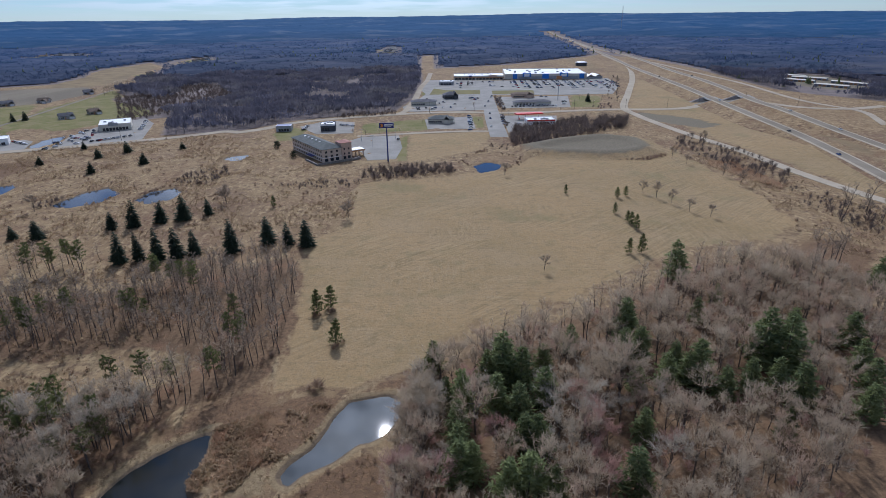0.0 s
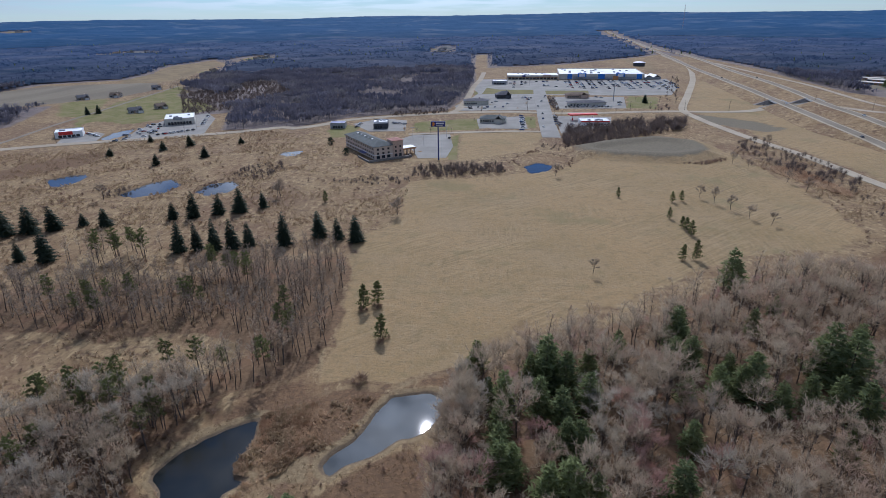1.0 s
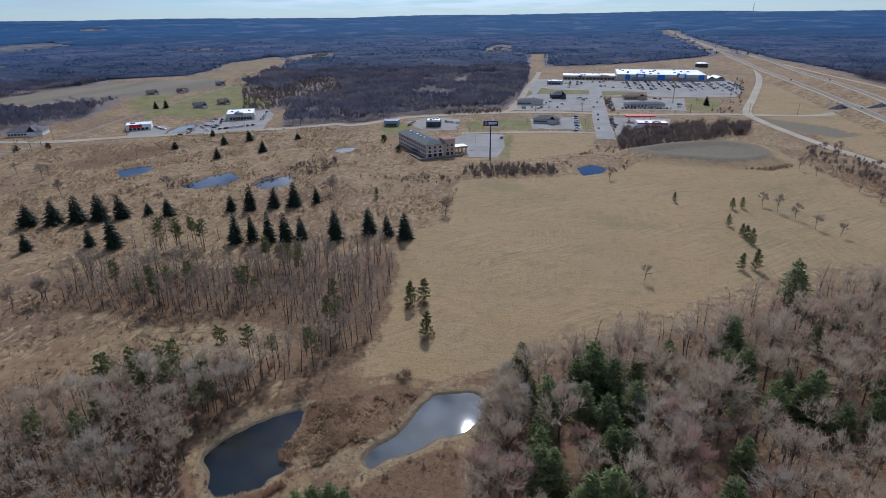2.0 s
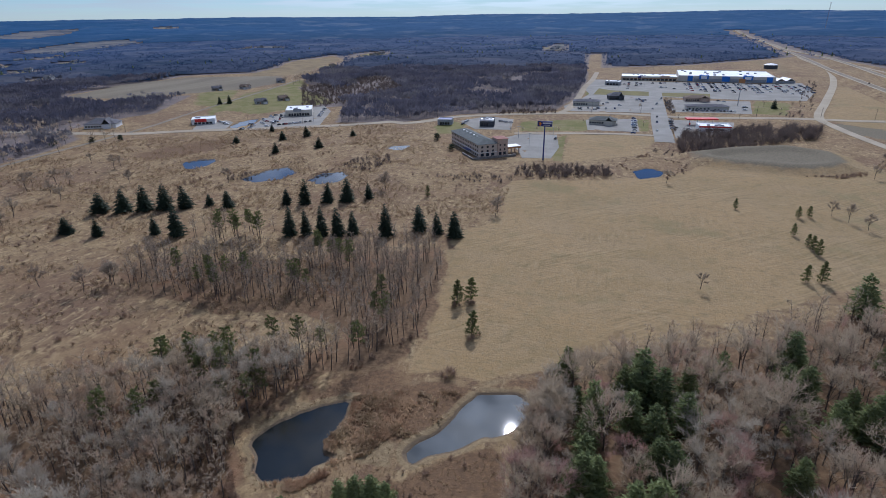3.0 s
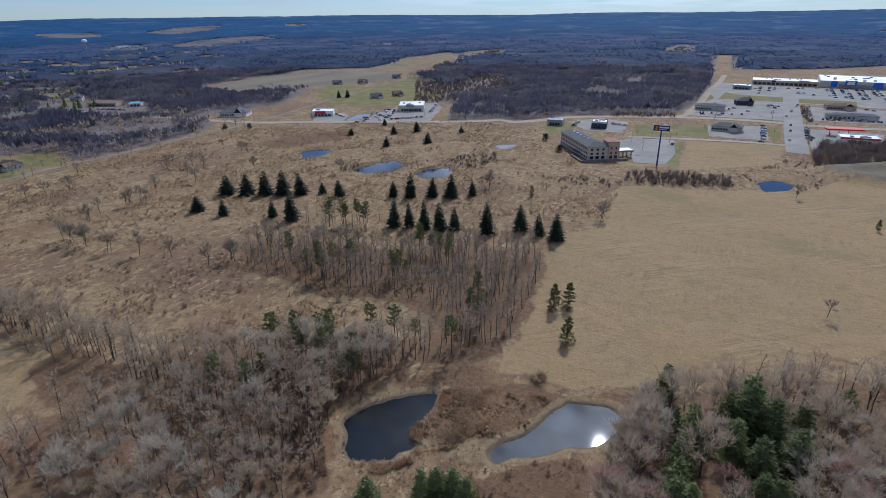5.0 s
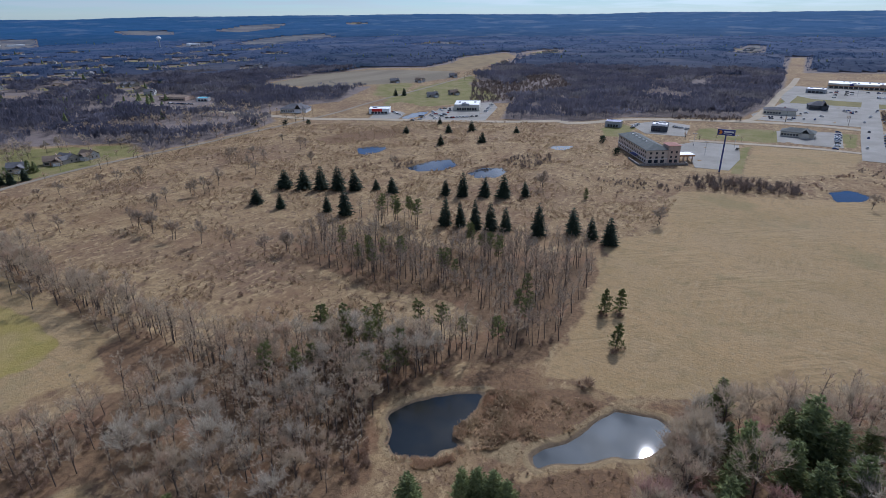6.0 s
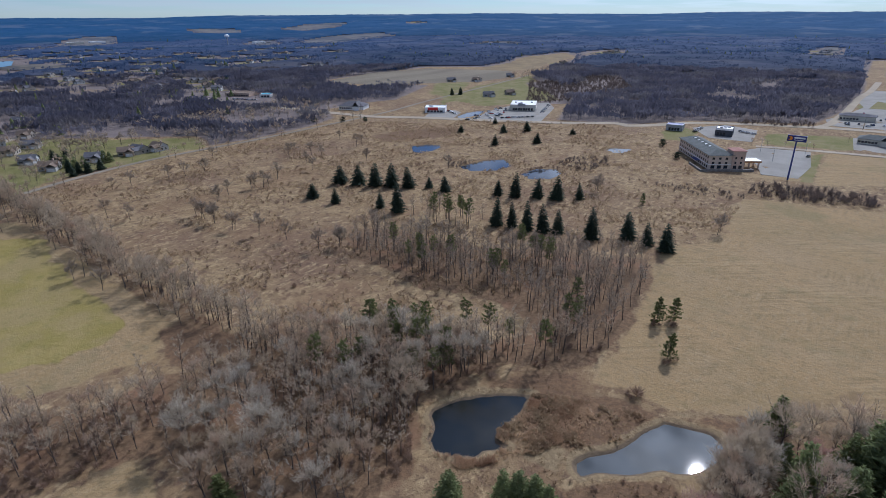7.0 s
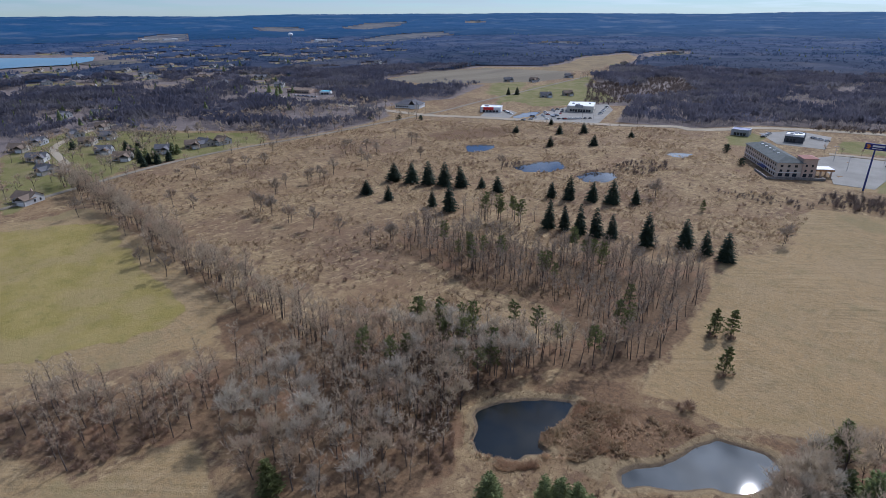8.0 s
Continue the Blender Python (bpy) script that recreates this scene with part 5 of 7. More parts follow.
NEAR_LEFT, REST_LEFT = off_patch(NEAR_LEFT), off_patch(REST_LEFT)
WOOD_EDGE = [(-8.0, 130.0), (6.7, 145.0), (16.6, 159.3), (33.0, 168.7), (57.4, 180.1), (87.8, 201.7), (112.7, 217.3)]
EDGE_RIGHT = [p for p in REST_RIGHT if float(line_distance(np.array(p[0]), np.array(p[1]), WOOD_EDGE)) < 11]
joined("woodland", "grey-brown leafless broadleaf wood", "woodland", BARE_MID, [p for p in REST_RIGHT if p not in EDGE_RIGHT], R1, (M_BARK, M_TWIG))
joined("woodland", "slender leafless trees along the mown field", "woodland", BARE_SLIM, EDGE_RIGHT, R1, (M_BARK, M_TWIG))
joined("woodland", "grey leafless wood behind the pond", "woodland", BARE_MID[:2] + BARE_SLIM, REST_LEFT, R1, (M_BARK, M_TWIG))
joined("plantation", "slender leafless trees in a planted stand", "woodland", BARE_TALL, triples(scatter(PLANTATION, 4.2, R1, 0.86), 0.6, 1.03, R1), R1, (M_BARK, M_TWIG_DARK))
PINE_GROVE = [(-190, 207), (-152, 207), (-152, 230), (-190, 230)]
joined("grove", "slender leafless trees among thin pines", "trees", BARE_TALL, triples(scatter(PINE_GROVE, 7.0, R1, 0.7), 0.6, 0.85, R1), R1, (M_BARK, M_TWIG))
joined("woodland", "slender leafless trees on the bank of the pond", "woodland", BARE_TALL, triples(scatter(STRIP, 4.3, R1, 0.85), 0.7, 1.02, R1), R1, (M_BARK, M_TWIG))
joined("hedgerow", "grey leafless hedgerow trees along a field edge", "hedgerow", BARE_SLIM + BARE_MID[:2], off_patch([(x + R1.normal() * 3.8, y + R1.normal() * 3.8, R1.uniform(0.65, 1.05)) for x, y in spline(HEDGE, 1.1)]), R1, (M_BARK, M_TWIG))


# far woods: canopy clumps that thicken into the distance
def canopy(x, y, size, hgt, k, R):
    """Leafless crowns: a thin stem and k - 1 narrow upswept twig fans each, rounded on top."""
    n = len(x)
    z = terrain(x, y)
    ws = np.zeros((n, k, 3, 3))
    for j in range(k):
        t = R.uniform(0, 2 * math.pi, n)
        dx, dy = np.cos(t), np.sin(t)
        if j == 0:
            w = 0.02 * size
            ws[:, j, 0] = np.stack([x - dx * w, y - dy * w, z], -1)
            ws[:, j, 1] = np.stack([x + dx * w, y + dy * w, z], -1)
            ws[:, j, 2] = np.stack([x, y, z + hgt * 0.75], -1)
            continue
        off, w = size * np.sqrt(R.uniform(0.02, 0.45, n)), size * R.uniform(0.05, 0.14, n)
        cx, cy = x + dx * off, y + dy * off
        u = R.uniform(0, 2 * math.pi, n)
        top = hgt * (1.0 - 0.55 * (off / size) ** 2) * R.uniform(0.86, 1.03, n)
        ws[:, j, 0] = np.stack([x + dx * off * 0.3, y + dy * off * 0.3, z + hgt * R.uniform(0.3, 0.62, n)], -1)
        ws[:, j, 1] = np.stack([cx + np.cos(u) * w, cy + np.sin(u) * w, z + top], -1)
        ws[:, j, 2] = np.stack([cx - np.cos(u) * w, cy - np.sin(u) * w, z + top * R.uniform(0.88, 1.0, n)], -1)
    return ws.reshape(-1, 3)


def far_woods():
    R = np.random.default_rng(5)
    for N, lo, hi, grow, mat, k, name, label in ((80000, 380, 1130, 0.0058, M_FARWOOD, 11, "far_woods", "wide bare woods beyond the roads, tinted blue-grey for haze"),
                                                 (30000, 1000, 2500, 0.0050, M_BACKDROP, 7, "distant_woods", "distant woods tinted blue-grey with painted haze"),
                                                 (9000, 2500, 4900, 0.0060, M_SKYLINE, 5, "skyline_woods", "wooded hills on the horizon, tinted deep blue for haze")):
        a = np.radians(R.uniform(-42, 86, N))
        d = np.sqrt(R.uniform(lo ** 2, hi ** 2, N)) if lo < 1000 else lo * (hi / lo) ** R.uniform(0, 1, N)
        x, y = -np.sin(a) * d, np.cos(a) * d
        keep = inside_distance(x, y, OPEN_LAND) < -4
        for p in [PLAZA, FIELD_TILLED, FIELD_TILLED_FAR, FIELD_GOLD, FIELD_EAST, FIELD_MEDIAN, YARD_EAST, YARD_FRONT, LAWN_FARM, LAWN_HOUSES, LAKE_SHORE] + CLEARINGS_FAR + CLEARINGS_MID:
            keep &= inside_distance(x, y, p) < 2
        for ln, w in ((HWY_NEAR, 16), (HWY_FAR, 16), (ROAD_DIAGONAL, 9), (ROAD_MAIN, 12), (RAMP, 12), (ROAD_FRONTAGE, 10)):
            keep &= line_distance(x, y, ln) > w
        keep &= ~near_houses(x, y)
        if lo < 2000:
            gaps = np.array([noise.fractal(Vector((p / 95, q / 95, 3.0)), 1.0, 2.0, 3) for p, q in zip(x, y)])
            keep &= gaps + R.normal(0, 0.08, N) > -0.30
        x, y, d = x[keep], y[keep], d[keep]
        size = np.clip(d * grow, 4.7, 14.0) * R.uniform(0.7, 1.25, len(x))
        swell = np.array([noise.fractal(Vector((p / 60, q / 60, 9.0)), 1.0, 2.0, 2) for p, q in zip(x, y)])
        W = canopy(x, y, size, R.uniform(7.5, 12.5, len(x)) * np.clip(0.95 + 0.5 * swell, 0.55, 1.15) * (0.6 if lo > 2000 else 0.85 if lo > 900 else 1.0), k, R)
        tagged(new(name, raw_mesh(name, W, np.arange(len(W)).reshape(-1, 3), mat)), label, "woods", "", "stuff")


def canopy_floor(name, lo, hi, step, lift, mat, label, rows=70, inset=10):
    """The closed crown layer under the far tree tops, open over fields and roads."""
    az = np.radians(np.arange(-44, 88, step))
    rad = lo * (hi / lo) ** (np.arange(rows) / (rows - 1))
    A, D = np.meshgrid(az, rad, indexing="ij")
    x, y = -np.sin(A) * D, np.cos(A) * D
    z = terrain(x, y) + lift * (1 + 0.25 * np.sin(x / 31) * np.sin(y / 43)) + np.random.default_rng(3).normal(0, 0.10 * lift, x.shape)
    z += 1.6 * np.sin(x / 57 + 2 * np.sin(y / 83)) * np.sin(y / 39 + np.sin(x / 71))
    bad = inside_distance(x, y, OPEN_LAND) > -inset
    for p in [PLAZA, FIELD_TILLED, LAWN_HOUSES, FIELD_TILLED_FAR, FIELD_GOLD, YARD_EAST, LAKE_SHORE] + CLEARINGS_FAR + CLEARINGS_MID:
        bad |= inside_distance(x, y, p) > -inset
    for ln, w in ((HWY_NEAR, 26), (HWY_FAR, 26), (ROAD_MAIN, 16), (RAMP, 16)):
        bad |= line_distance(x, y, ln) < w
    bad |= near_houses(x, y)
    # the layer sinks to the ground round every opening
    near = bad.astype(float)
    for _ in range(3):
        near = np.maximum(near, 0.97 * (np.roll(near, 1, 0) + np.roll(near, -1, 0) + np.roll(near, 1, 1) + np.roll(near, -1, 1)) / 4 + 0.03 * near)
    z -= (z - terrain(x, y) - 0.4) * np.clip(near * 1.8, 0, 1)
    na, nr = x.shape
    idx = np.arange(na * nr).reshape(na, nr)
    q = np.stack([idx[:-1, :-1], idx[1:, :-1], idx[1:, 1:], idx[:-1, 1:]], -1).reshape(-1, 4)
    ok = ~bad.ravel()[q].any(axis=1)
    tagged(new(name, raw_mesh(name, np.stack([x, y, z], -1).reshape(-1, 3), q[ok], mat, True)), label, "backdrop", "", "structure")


def conifer_stand():
    """Dark evergreen points among the far woods."""
    R = np.random.default_rng(9)
    N = 1500
    a = np.radians(R.uniform(-40, 84, N))
    d = 620 * (2600 / 620) ** R.uniform(0, 1, N)
    x, y = -np.sin(a) * d, np.cos(a) * d
    keep = ((a < radians(-6)) | (a > radians(58)) | (d > 1300)) & (inside_distance(x, y, OPEN_LAND) < -8) & ((np.sin(x / 120 + 1) * np.sin(y / 150) > 0.25) | (R.uniform(size=N) < 0.12))
    for p in [PLAZA, FIELD_TILLED, FIELD_GOLD, LAKE] + CLEARINGS_FAR:
        keep &= inside_distance(x, y, p) < -5
    x, y = x[keep], y[keep]
    z = terrain(x, y)
    n = len(x)
    h, r = R.uniform(7, 12.5, n), R.uniform(2.2, 4.2, n)
    tri = np.zeros((n, 24, 3, 3))
    for k in range(24):
        lvl = k // 6
        t = 2 * math.pi * (k % 6) / 6 + R.uniform(-0.3, 0.3, n)
        rr = r * (1 - lvl / 4.6)
        z0, z1 = h * (0.08 + 0.2 * lvl), h * (0.45 + 0.185 * lvl)
        for c, dt in ((0, 0), (1, 1.15)):
            tri[:, k, c] = np.stack([x + np.cos(t + dt) * rr, y + np.sin(t + dt) * rr, z + z0 * R.uniform(0.85, 1.1, n)], -1)
        tri[:, k, 2] = np.stack([x, y, z + z1], -1)
    W = tri.reshape(-1, 3)
    tagged(new("far_evergreens", raw_mesh("far_evergreens", W, np.arange(len(W)).reshape(-1, 3), M_HEMLOCK)), "dark evergreen trees among distant woods", "evergreens", "", "stuff")


far_woods()
conifer_stand()
# These sheets carry the painted haze and cover the unhazed ground.
canopy_floor("backdrop_woods", 1090, 2520, 0.5, 6.0, M_BACKDROP, "crown layer of the distant woods, tinted blue-grey for haze")
canopy_floor("backdrop_hills", 2480, 4940, 0.5, 6.0, M_SKYLINE, "wooded hills of the horizon, glowing deep blue as painted haze")

# pale fields in the distance, haze put in as a blue glow
M_FAR_FIELD = haze_wood("hazed_field_grass", (0.20, 0.165, 0.105), (0.026, 0.14, 0.40), 0.30, 1000, 2300)
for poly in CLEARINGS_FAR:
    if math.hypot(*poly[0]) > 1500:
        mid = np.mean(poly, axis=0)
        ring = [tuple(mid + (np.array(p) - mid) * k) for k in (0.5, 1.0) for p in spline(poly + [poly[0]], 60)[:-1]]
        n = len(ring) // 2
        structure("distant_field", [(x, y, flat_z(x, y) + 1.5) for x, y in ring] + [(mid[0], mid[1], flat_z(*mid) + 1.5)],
                  [(i, (i + 1) % n, n + (i + 1) % n, n + i) for i in range(n)] + [(2 * n, (i + 1) % n, i) for i in range(n)], M_FAR_FIELD, "pale dry field between distant woods, with painted blue haze", "field")

POND_TREES = [(-9.1, 115.9), (-7.5, 120.8), (-9.8, 111.7), (-5.7, 125.5), (-5.7, 115.8), (-3.1, 121.3)]
HOUSE_BARE = [(-500.6, 170.2), (-508.3, 179.5), (-502.6, 183.7), (-496.9, 187.8), (-501.8, 164.5), (-504.9, 214.2), (-615.3, 176.4), (-636.6, 174.1), (-622.4, 158.6), (-494.3, 200.1), (-529.2, 164.3), (-539.9, 156.5)]
HOUSE_PINES = [(-450.9, 143.5), (-442.5, 145.8), (-442.7, 151.5), (-444.8, 166.1), (-443.2, 169.4), (-598.0, 188.8), (-583.0, 187.1)]
# spruces in rows on the brown meadow
SPRUCES = [(-144.0, 227.7, 15.3, 3.4), (-136.5, 229.4, 13.6, 3.0), (-128.7, 230.7, 15.9, 3.2), (-121.7, 232.8, 15.1, 3.7), (-113.9, 235.2, 12.6, 3.3), (-98.4, 238.3, 16.5, 4.2), (-85.0, 249.3, 13.8, 4.1), (-75.1, 246.9, 11.3, 2.9), (-65.5, 244.6, 13.7, 4.0), (-171.0, 270.6, 9.4, 3.3), (-160.8, 274.3, 15.1, 3.7), (-150.3, 281.1, 11.7, 3.5), (-139.3, 284.4, 13.9, 4.4), (-129.6, 291.8, 9.6, 2.9)]
SPRUCES_WEST = [(-263.7, 231.6, 12.2, 5.3), (-254.2, 237.9, 13.0, 4.8), (-243.6, 241.1, 15.1, 4.7), (-233.7, 246.2, 15.0, 5.3), (-224.2, 250.5, 13.6, 4.3), (-213.4, 258.0, 7.1, 2.6), (-200.9, 257.4, 10.1, 3.7), (-210.0, 211.5, 9.4, 2.9), (-198.6, 212.2, 16.8, 4.0), (-236.3, 202.5, 9.5, 2.7), (-254.7, 200.9, 9.2, 3.7)]
SPRUCES_ROAD = [(-297.6, 461.0, 6.9, 2.7), (-254.8, 447.5, 9.7, 3.6), (-268.9, 430.6, 8.0, 3.3), (-222.7, 409.7, 8.5, 3.6), (-246.5, 383.5, 8.7, 3.2), (-299.7, 409.6, 6.9, 3.2), (-215.0, 458.3, 6.1, 2.6)]
SPRUCE_P = [tree_thing("spruce", spruce_arrays(60 + k, 14.0, 4.0), M_SPRUCE, "dark green conical spruce on the brown meadow", "tree", "spruces on the meadow") for k in range(4)]
for k, (x, y, h, r) in enumerate(SPRUCES + SPRUCES_WEST + SPRUCES_ROAD):
    m = pose(x, y, flat_z(x, y), R1.uniform(-1.5, 1.5), R1.uniform(-1.5, 1.5), R1.uniform(0, 360))
    spruce = SPRUCE_P[k % 4] if k < 4 else copy_thing(SPRUCE_P[k % 4], m)
    spruce.matrix_basis = m
    spruce.scale = (r / 3.45, r / 3.45 * R1.uniform(0.93, 1.07), h / 13.6)
PINE_P = [tree_thing("hemlock", hemlock_arrays(80 + k, 14.0, 4.3, 19, 16), M_HEMLOCK, "dark green shaggy evergreen in the bare wood", "tree", "evergreens in the near wood") for k in range(4)]
R2 = np.random.default_rng(21)
stand(PINE_P, [(x, y, R2.uniform(0.72, 1.1)) for x, y in WOOD_PINES] + [(x, y, 1.4) for x, y in WOOD_PINES_BIG] + [(x, y, 0.66) for x, y in POND_PINES] + [(x, y, 0.62) for x, y in HOUSE_PINES], R2)
YELLOW_P = [tree_thing("pine", hemlock_arrays(90, 11.0, 3.0), M_PINE, "yellow-green young pine at the edge of the wood", "tree", "young pines")]
stand(YELLOW_P, [(x, y, 0.9) for x, y in YELLOW_PINES], R2)

# tall thin pines between the ponds and the meadow
TALL_PINES = [(-94.9, 133.0), (-87.0, 134.5), (-79.9, 136.1), (-104.1, 123.9), (-104.4, 119.6), (-88.9, 111.3), (-103.4, 110.2), (-111.4, 116.8), (-85.4, 111.2), (-67.1, 136.1), (-66.7, 154.9), (-67.8, 161.4), (-70.9, 157.8), (-110.6, 174.7), (-133.7, 175.3), (-151.5, 175.7), (-139.2, 163.1), (-106.3, 174.6), (-118.0, 206.8), (-110.2, 203.3), (-96.8, 193.6), (-103.4, 199.9), (-180.2, 221.6), (-169.8, 219.4), (-166.5, 226.9), (-156.6, 219.0), (-165.2, 215.7), (-173.8, 213.0), (-168.4, 219.2), (-162.3, 223.6), (-156.5, 220.4), (-162.7, 170.8), (-148.5, 164.8), (-148.7, 173.5), (-138.7, 163.0), (-140.7, 172.0), (-112.0, 173.8), (-111.5, 178.1), (-115.5, 204.2), (-106.6, 203.6), (-100.4, 201.0), (-132.5, 175.4), (-73.5, 172.0), (-119.8, 114.3), (-112.2, 116.2), (-108.0, 90.4), (-107.8, 96.9), (-99.2, 111.5), (-90.2, 115.4), (-116.4, 86.7), (-119.2, 111.9), (-106.7, 110.2), (-99.3, 116.8), (-93.1, 103.4), (-86.5, 104.8)]
TALL_P = [tree_thing("pine", pine_arrays(100 + k, 13.5, 2.2, 0.42, 22, 15, 0.46, 0.5, 0.3), M_PINE, "tall thin pine with a bare stem and green top", "tree", "thin pines") for k in range(4)]
stand(TALL_P, [(x, y, R2.uniform(0.8, 1.05)) for x, y in TALL_PINES], R2)

# small bushy pines on the open field
FIELD_PINES = [(71.7, 321.8), (90.7, 285.2), (99.7, 312.9), (105.6, 315.9), (94.0, 267.7), (94.5, 261.2), (81.9, 231.6), (87.6, 232.1), (-97.4, 304.0), (-46.7, 178.8), (-42.6, 183.4), (-36.7, 159.3), (93.5, 272.7)]
FIELD_P = [tree_thing("pine", pine_arrays(120 + k, 9.0, 2.4, 0.08, 34, 14, 0.46, 0.3, 0.72), M_PINE, "small bushy green pine on the open field", "tree", "pines on the field") for k in range(3)]
stand(FIELD_P, [(x, y, 0.78 if y > 260 else 0.98) for x, y in FIELD_PINES], R2)

# single leafless trees on the meadows
BARE_SPOTS = [(-367.3, 137.7), (-365.2, 148.7), (-362.0, 170.8), (-360.9, 181.9), (-357.2, 193.6), (-389.8, 219.3), (-280.8, 143.2), (-271.5, 142.7), (-262.3, 142.4), (-292.9, 163.2), (-300.4, 175.2), (-314.3, 112.3), (-302.1, 118.3), (-229.3, 146.3), (-213.2, 150.6), (-244.8, 143.1), (-298.7, 191.8), (-304.6, 213.6), (-338.8, 270.7), (-351.6, 264.2), (-332.1, 317.5), (-292.7, 283.5), (-321.0, 250.7), (-188.2, 160.8), (-185.0, 160.0), (-297.5, 201.7), (-51.7, 283.6), (-246.4, 69.9), (-226.9, 72.8), (-335.6, 71.0), (-361.9, 320.7), (-126.3, 310.6), (-345.4, 255.2), (-304.3, 242.5), (-327.7, 270.2), (-299.8, 190.9), (-296.9, 197.4), (-293.7, 164.7), (-272.4, 141.4), (-261.6, 142.3), (-245.7, 142.1), (-186.7, 160.1), (-333.2, 312.1), (-293.2, 283.9), (-191.9, 151.7), (-231.3, 300.7), (-127.7, 313.6)]
BARE_EAST = [(211.2, 458.1), (180.5, 355.8), (181.7, 334.9), (165.7, 404.3), (169.7, 387.5), (117.5, 321.0), (122.3, 312.0), (127.1, 301.3), (138.5, 278.1), (131.4, 287.4), (41.1, 214.2), (39.8, 365.2), (-51.9, 279.7), (-128.7, 311.4), (198.7, 344.2), (219.5, 276.8)]
FIELD_BARE = [tree_thing("bare_tree", crown_tree_arrays(140 + k, 10.5, 6.2, 8, 3, 12, 0.13), M_TWIG_DARK, "small leafless grey-brown tree on the meadow", "tree", "bare trees on the meadow") for k in range(4)]
stand(FIELD_BARE, [(x, y, 0.95) for x, y in BARE_SPOTS] + [(x, y, 0.8) for x, y in BARE_EAST] + [(x, y, 1.0) for x, y in HOUSE_BARE], R2)

TALL_EAST = [(153.5, 213.9), (156.3, 213.8), (159.3, 212.6), (162.1, 214.8), (165.0, 216.0), (204.7, 275.7), (207.8, 277.3), (218.9, 265.8), (214.3, 271.0), (222.0, 282.0)]
TALL_BARE = [tree_thing("bare_tree", bare_tree_arrays(155 + k, 18.0, 4.4, 0.32, 15, 9, 0.13), M_TWIG_DARK, "tall leafless tree in a clump on the rough meadow", "tree", "tall bare trees") for k in range(3)]
stand(TALL_BARE, [(x, y, 1.0) for x, y in TALL_EAST], R2)
STREET_TREES = [(-81.3, 502.2), (-70.8, 506.5), (-58.8, 508.3), (-40.2, 512.3), (-21.2, 559.1), (68.1, 652.1), (66.6, 705.8), (126.0, 619.5), (164.5, 701.5), (33.8, 558.2), (61.3, 613.5), (-16.0, 623.5), (33.8, 659.2), (67.5, 598.6), (191.3, 699.1), (205.8, 727.6), (173.5, 668.5)]
stand([tree_thing("bare_tree", crown_tree_arrays(150, 6.5, 3.5, 6, 3, 8, 0.08), M_TWIG, "small leafless street tree beside a car park", "tree", "street trees")], [(x, y, 0.9) for x, y in STREET_TREES], R2)

# the nearest leafless trees of the woods, one by one
WOOD_BARE = [tree_thing("bare_tree", BARE[k], M_TWIG, "leafless grey-brown tree in the near wood", "tree", "bare trees of the wood") for k in range(6)]
PALE_BARE = [tree_thing("bare_tree", crown_tree_arrays(160 + k, 14, 8.5, 10, 4, 15, 0.092), M_TWIG_PALE, "pale grey leafless tree beside the pond", "tree", "pale bare trees") for k in range(4)]
RED_BARE = [tree_thing("bare_tree", crown_tree_arrays(180 + k, 12, 7.5, 10, 4, 15, 0.092), M_TWIG_RED, "reddish-brown leafless tree in the near wood", "tree", "reddish bare trees") for k in range(2)]
GREY_BARE = [tree_thing("bare_tree", crown_tree_arrays(190 + k, 13, 8.5, 10, 4, 15, 0.092), M_TWIG_PALE, "pale grey leafless tree in the near wood", "tree", "pale bare trees") for k in range(2)]
pick = R2.uniform(size=len(NEAR_RIGHT))
stand(WOOD_BARE, [p for p, q in zip(NEAR_RIGHT, pick) if q < 0.55], R2)
stand(RED_BARE, [p for p, q in zip(NEAR_RIGHT, pick) if 0.55 <= q < 0.78], R2)
stand(GREY_BARE, [p for p, q in zip(NEAR_RIGHT, pick) if q >= 0.78] + [(x, y, 0.85) for x, y in POND_TREES], R2)
DARK_BARE = [tree_thing("bare_tree", crown_tree_arrays(170 + k, 13, 7.5, 10, 4, 15, 0.092), M_TWIG, "leafless grey-brown tree beside the pond", "tree", "bare trees by the pond") for k in range(3)]
BANK_TREES = [(-10.0, 114.1), (-7.6, 121.3), (-6.6, 128.7), (-11.5, 105.9), (-6.9, 105.6), (-3.9, 116.8)]
pick = R2.uniform(size=len(NEAR_LEFT))
SLIM_BARE = [tree_thing("bare_tree", a, M_TWIG, "slender leafless grey-brown tree with a straight stem", "tree", "slender bare trees") for a in BARE_SLIM]
stand(PALE_BARE, [p for p, q in zip(NEAR_LEFT, pick) if q < 0.3], R2)
stand(SLIM_BARE, [p for p, q in zip(NEAR_LEFT, pick) if 0.3 <= q < 0.8], R2)
stand(DARK_BARE, [p for p, q in zip(NEAR_LEFT, pick) if q >= 0.8] + [(x, y, 0.85) for x, y in BANK_TREES], R2)
# light scattered trees beyond the meadow
BEYOND = [(-512.0, 207.6), (-439.8, 239.7), (-435.6, 300.8), (-437.4, 381.2), (-471.3, 427.9), (-552.8, 433.2), (-573.2, 386.4), (-554.0, 325.9), (-586.8, 267.8)]
AMONG_HOUSES = [(-489.2, 64.7), (-569.1, 102.7), (-602.5, 136.5), (-517.3, 213.3), (-473.5, 175.1), (-435.2, 135.3), (-411.7, 79.6), (-372.5, 43.1)]
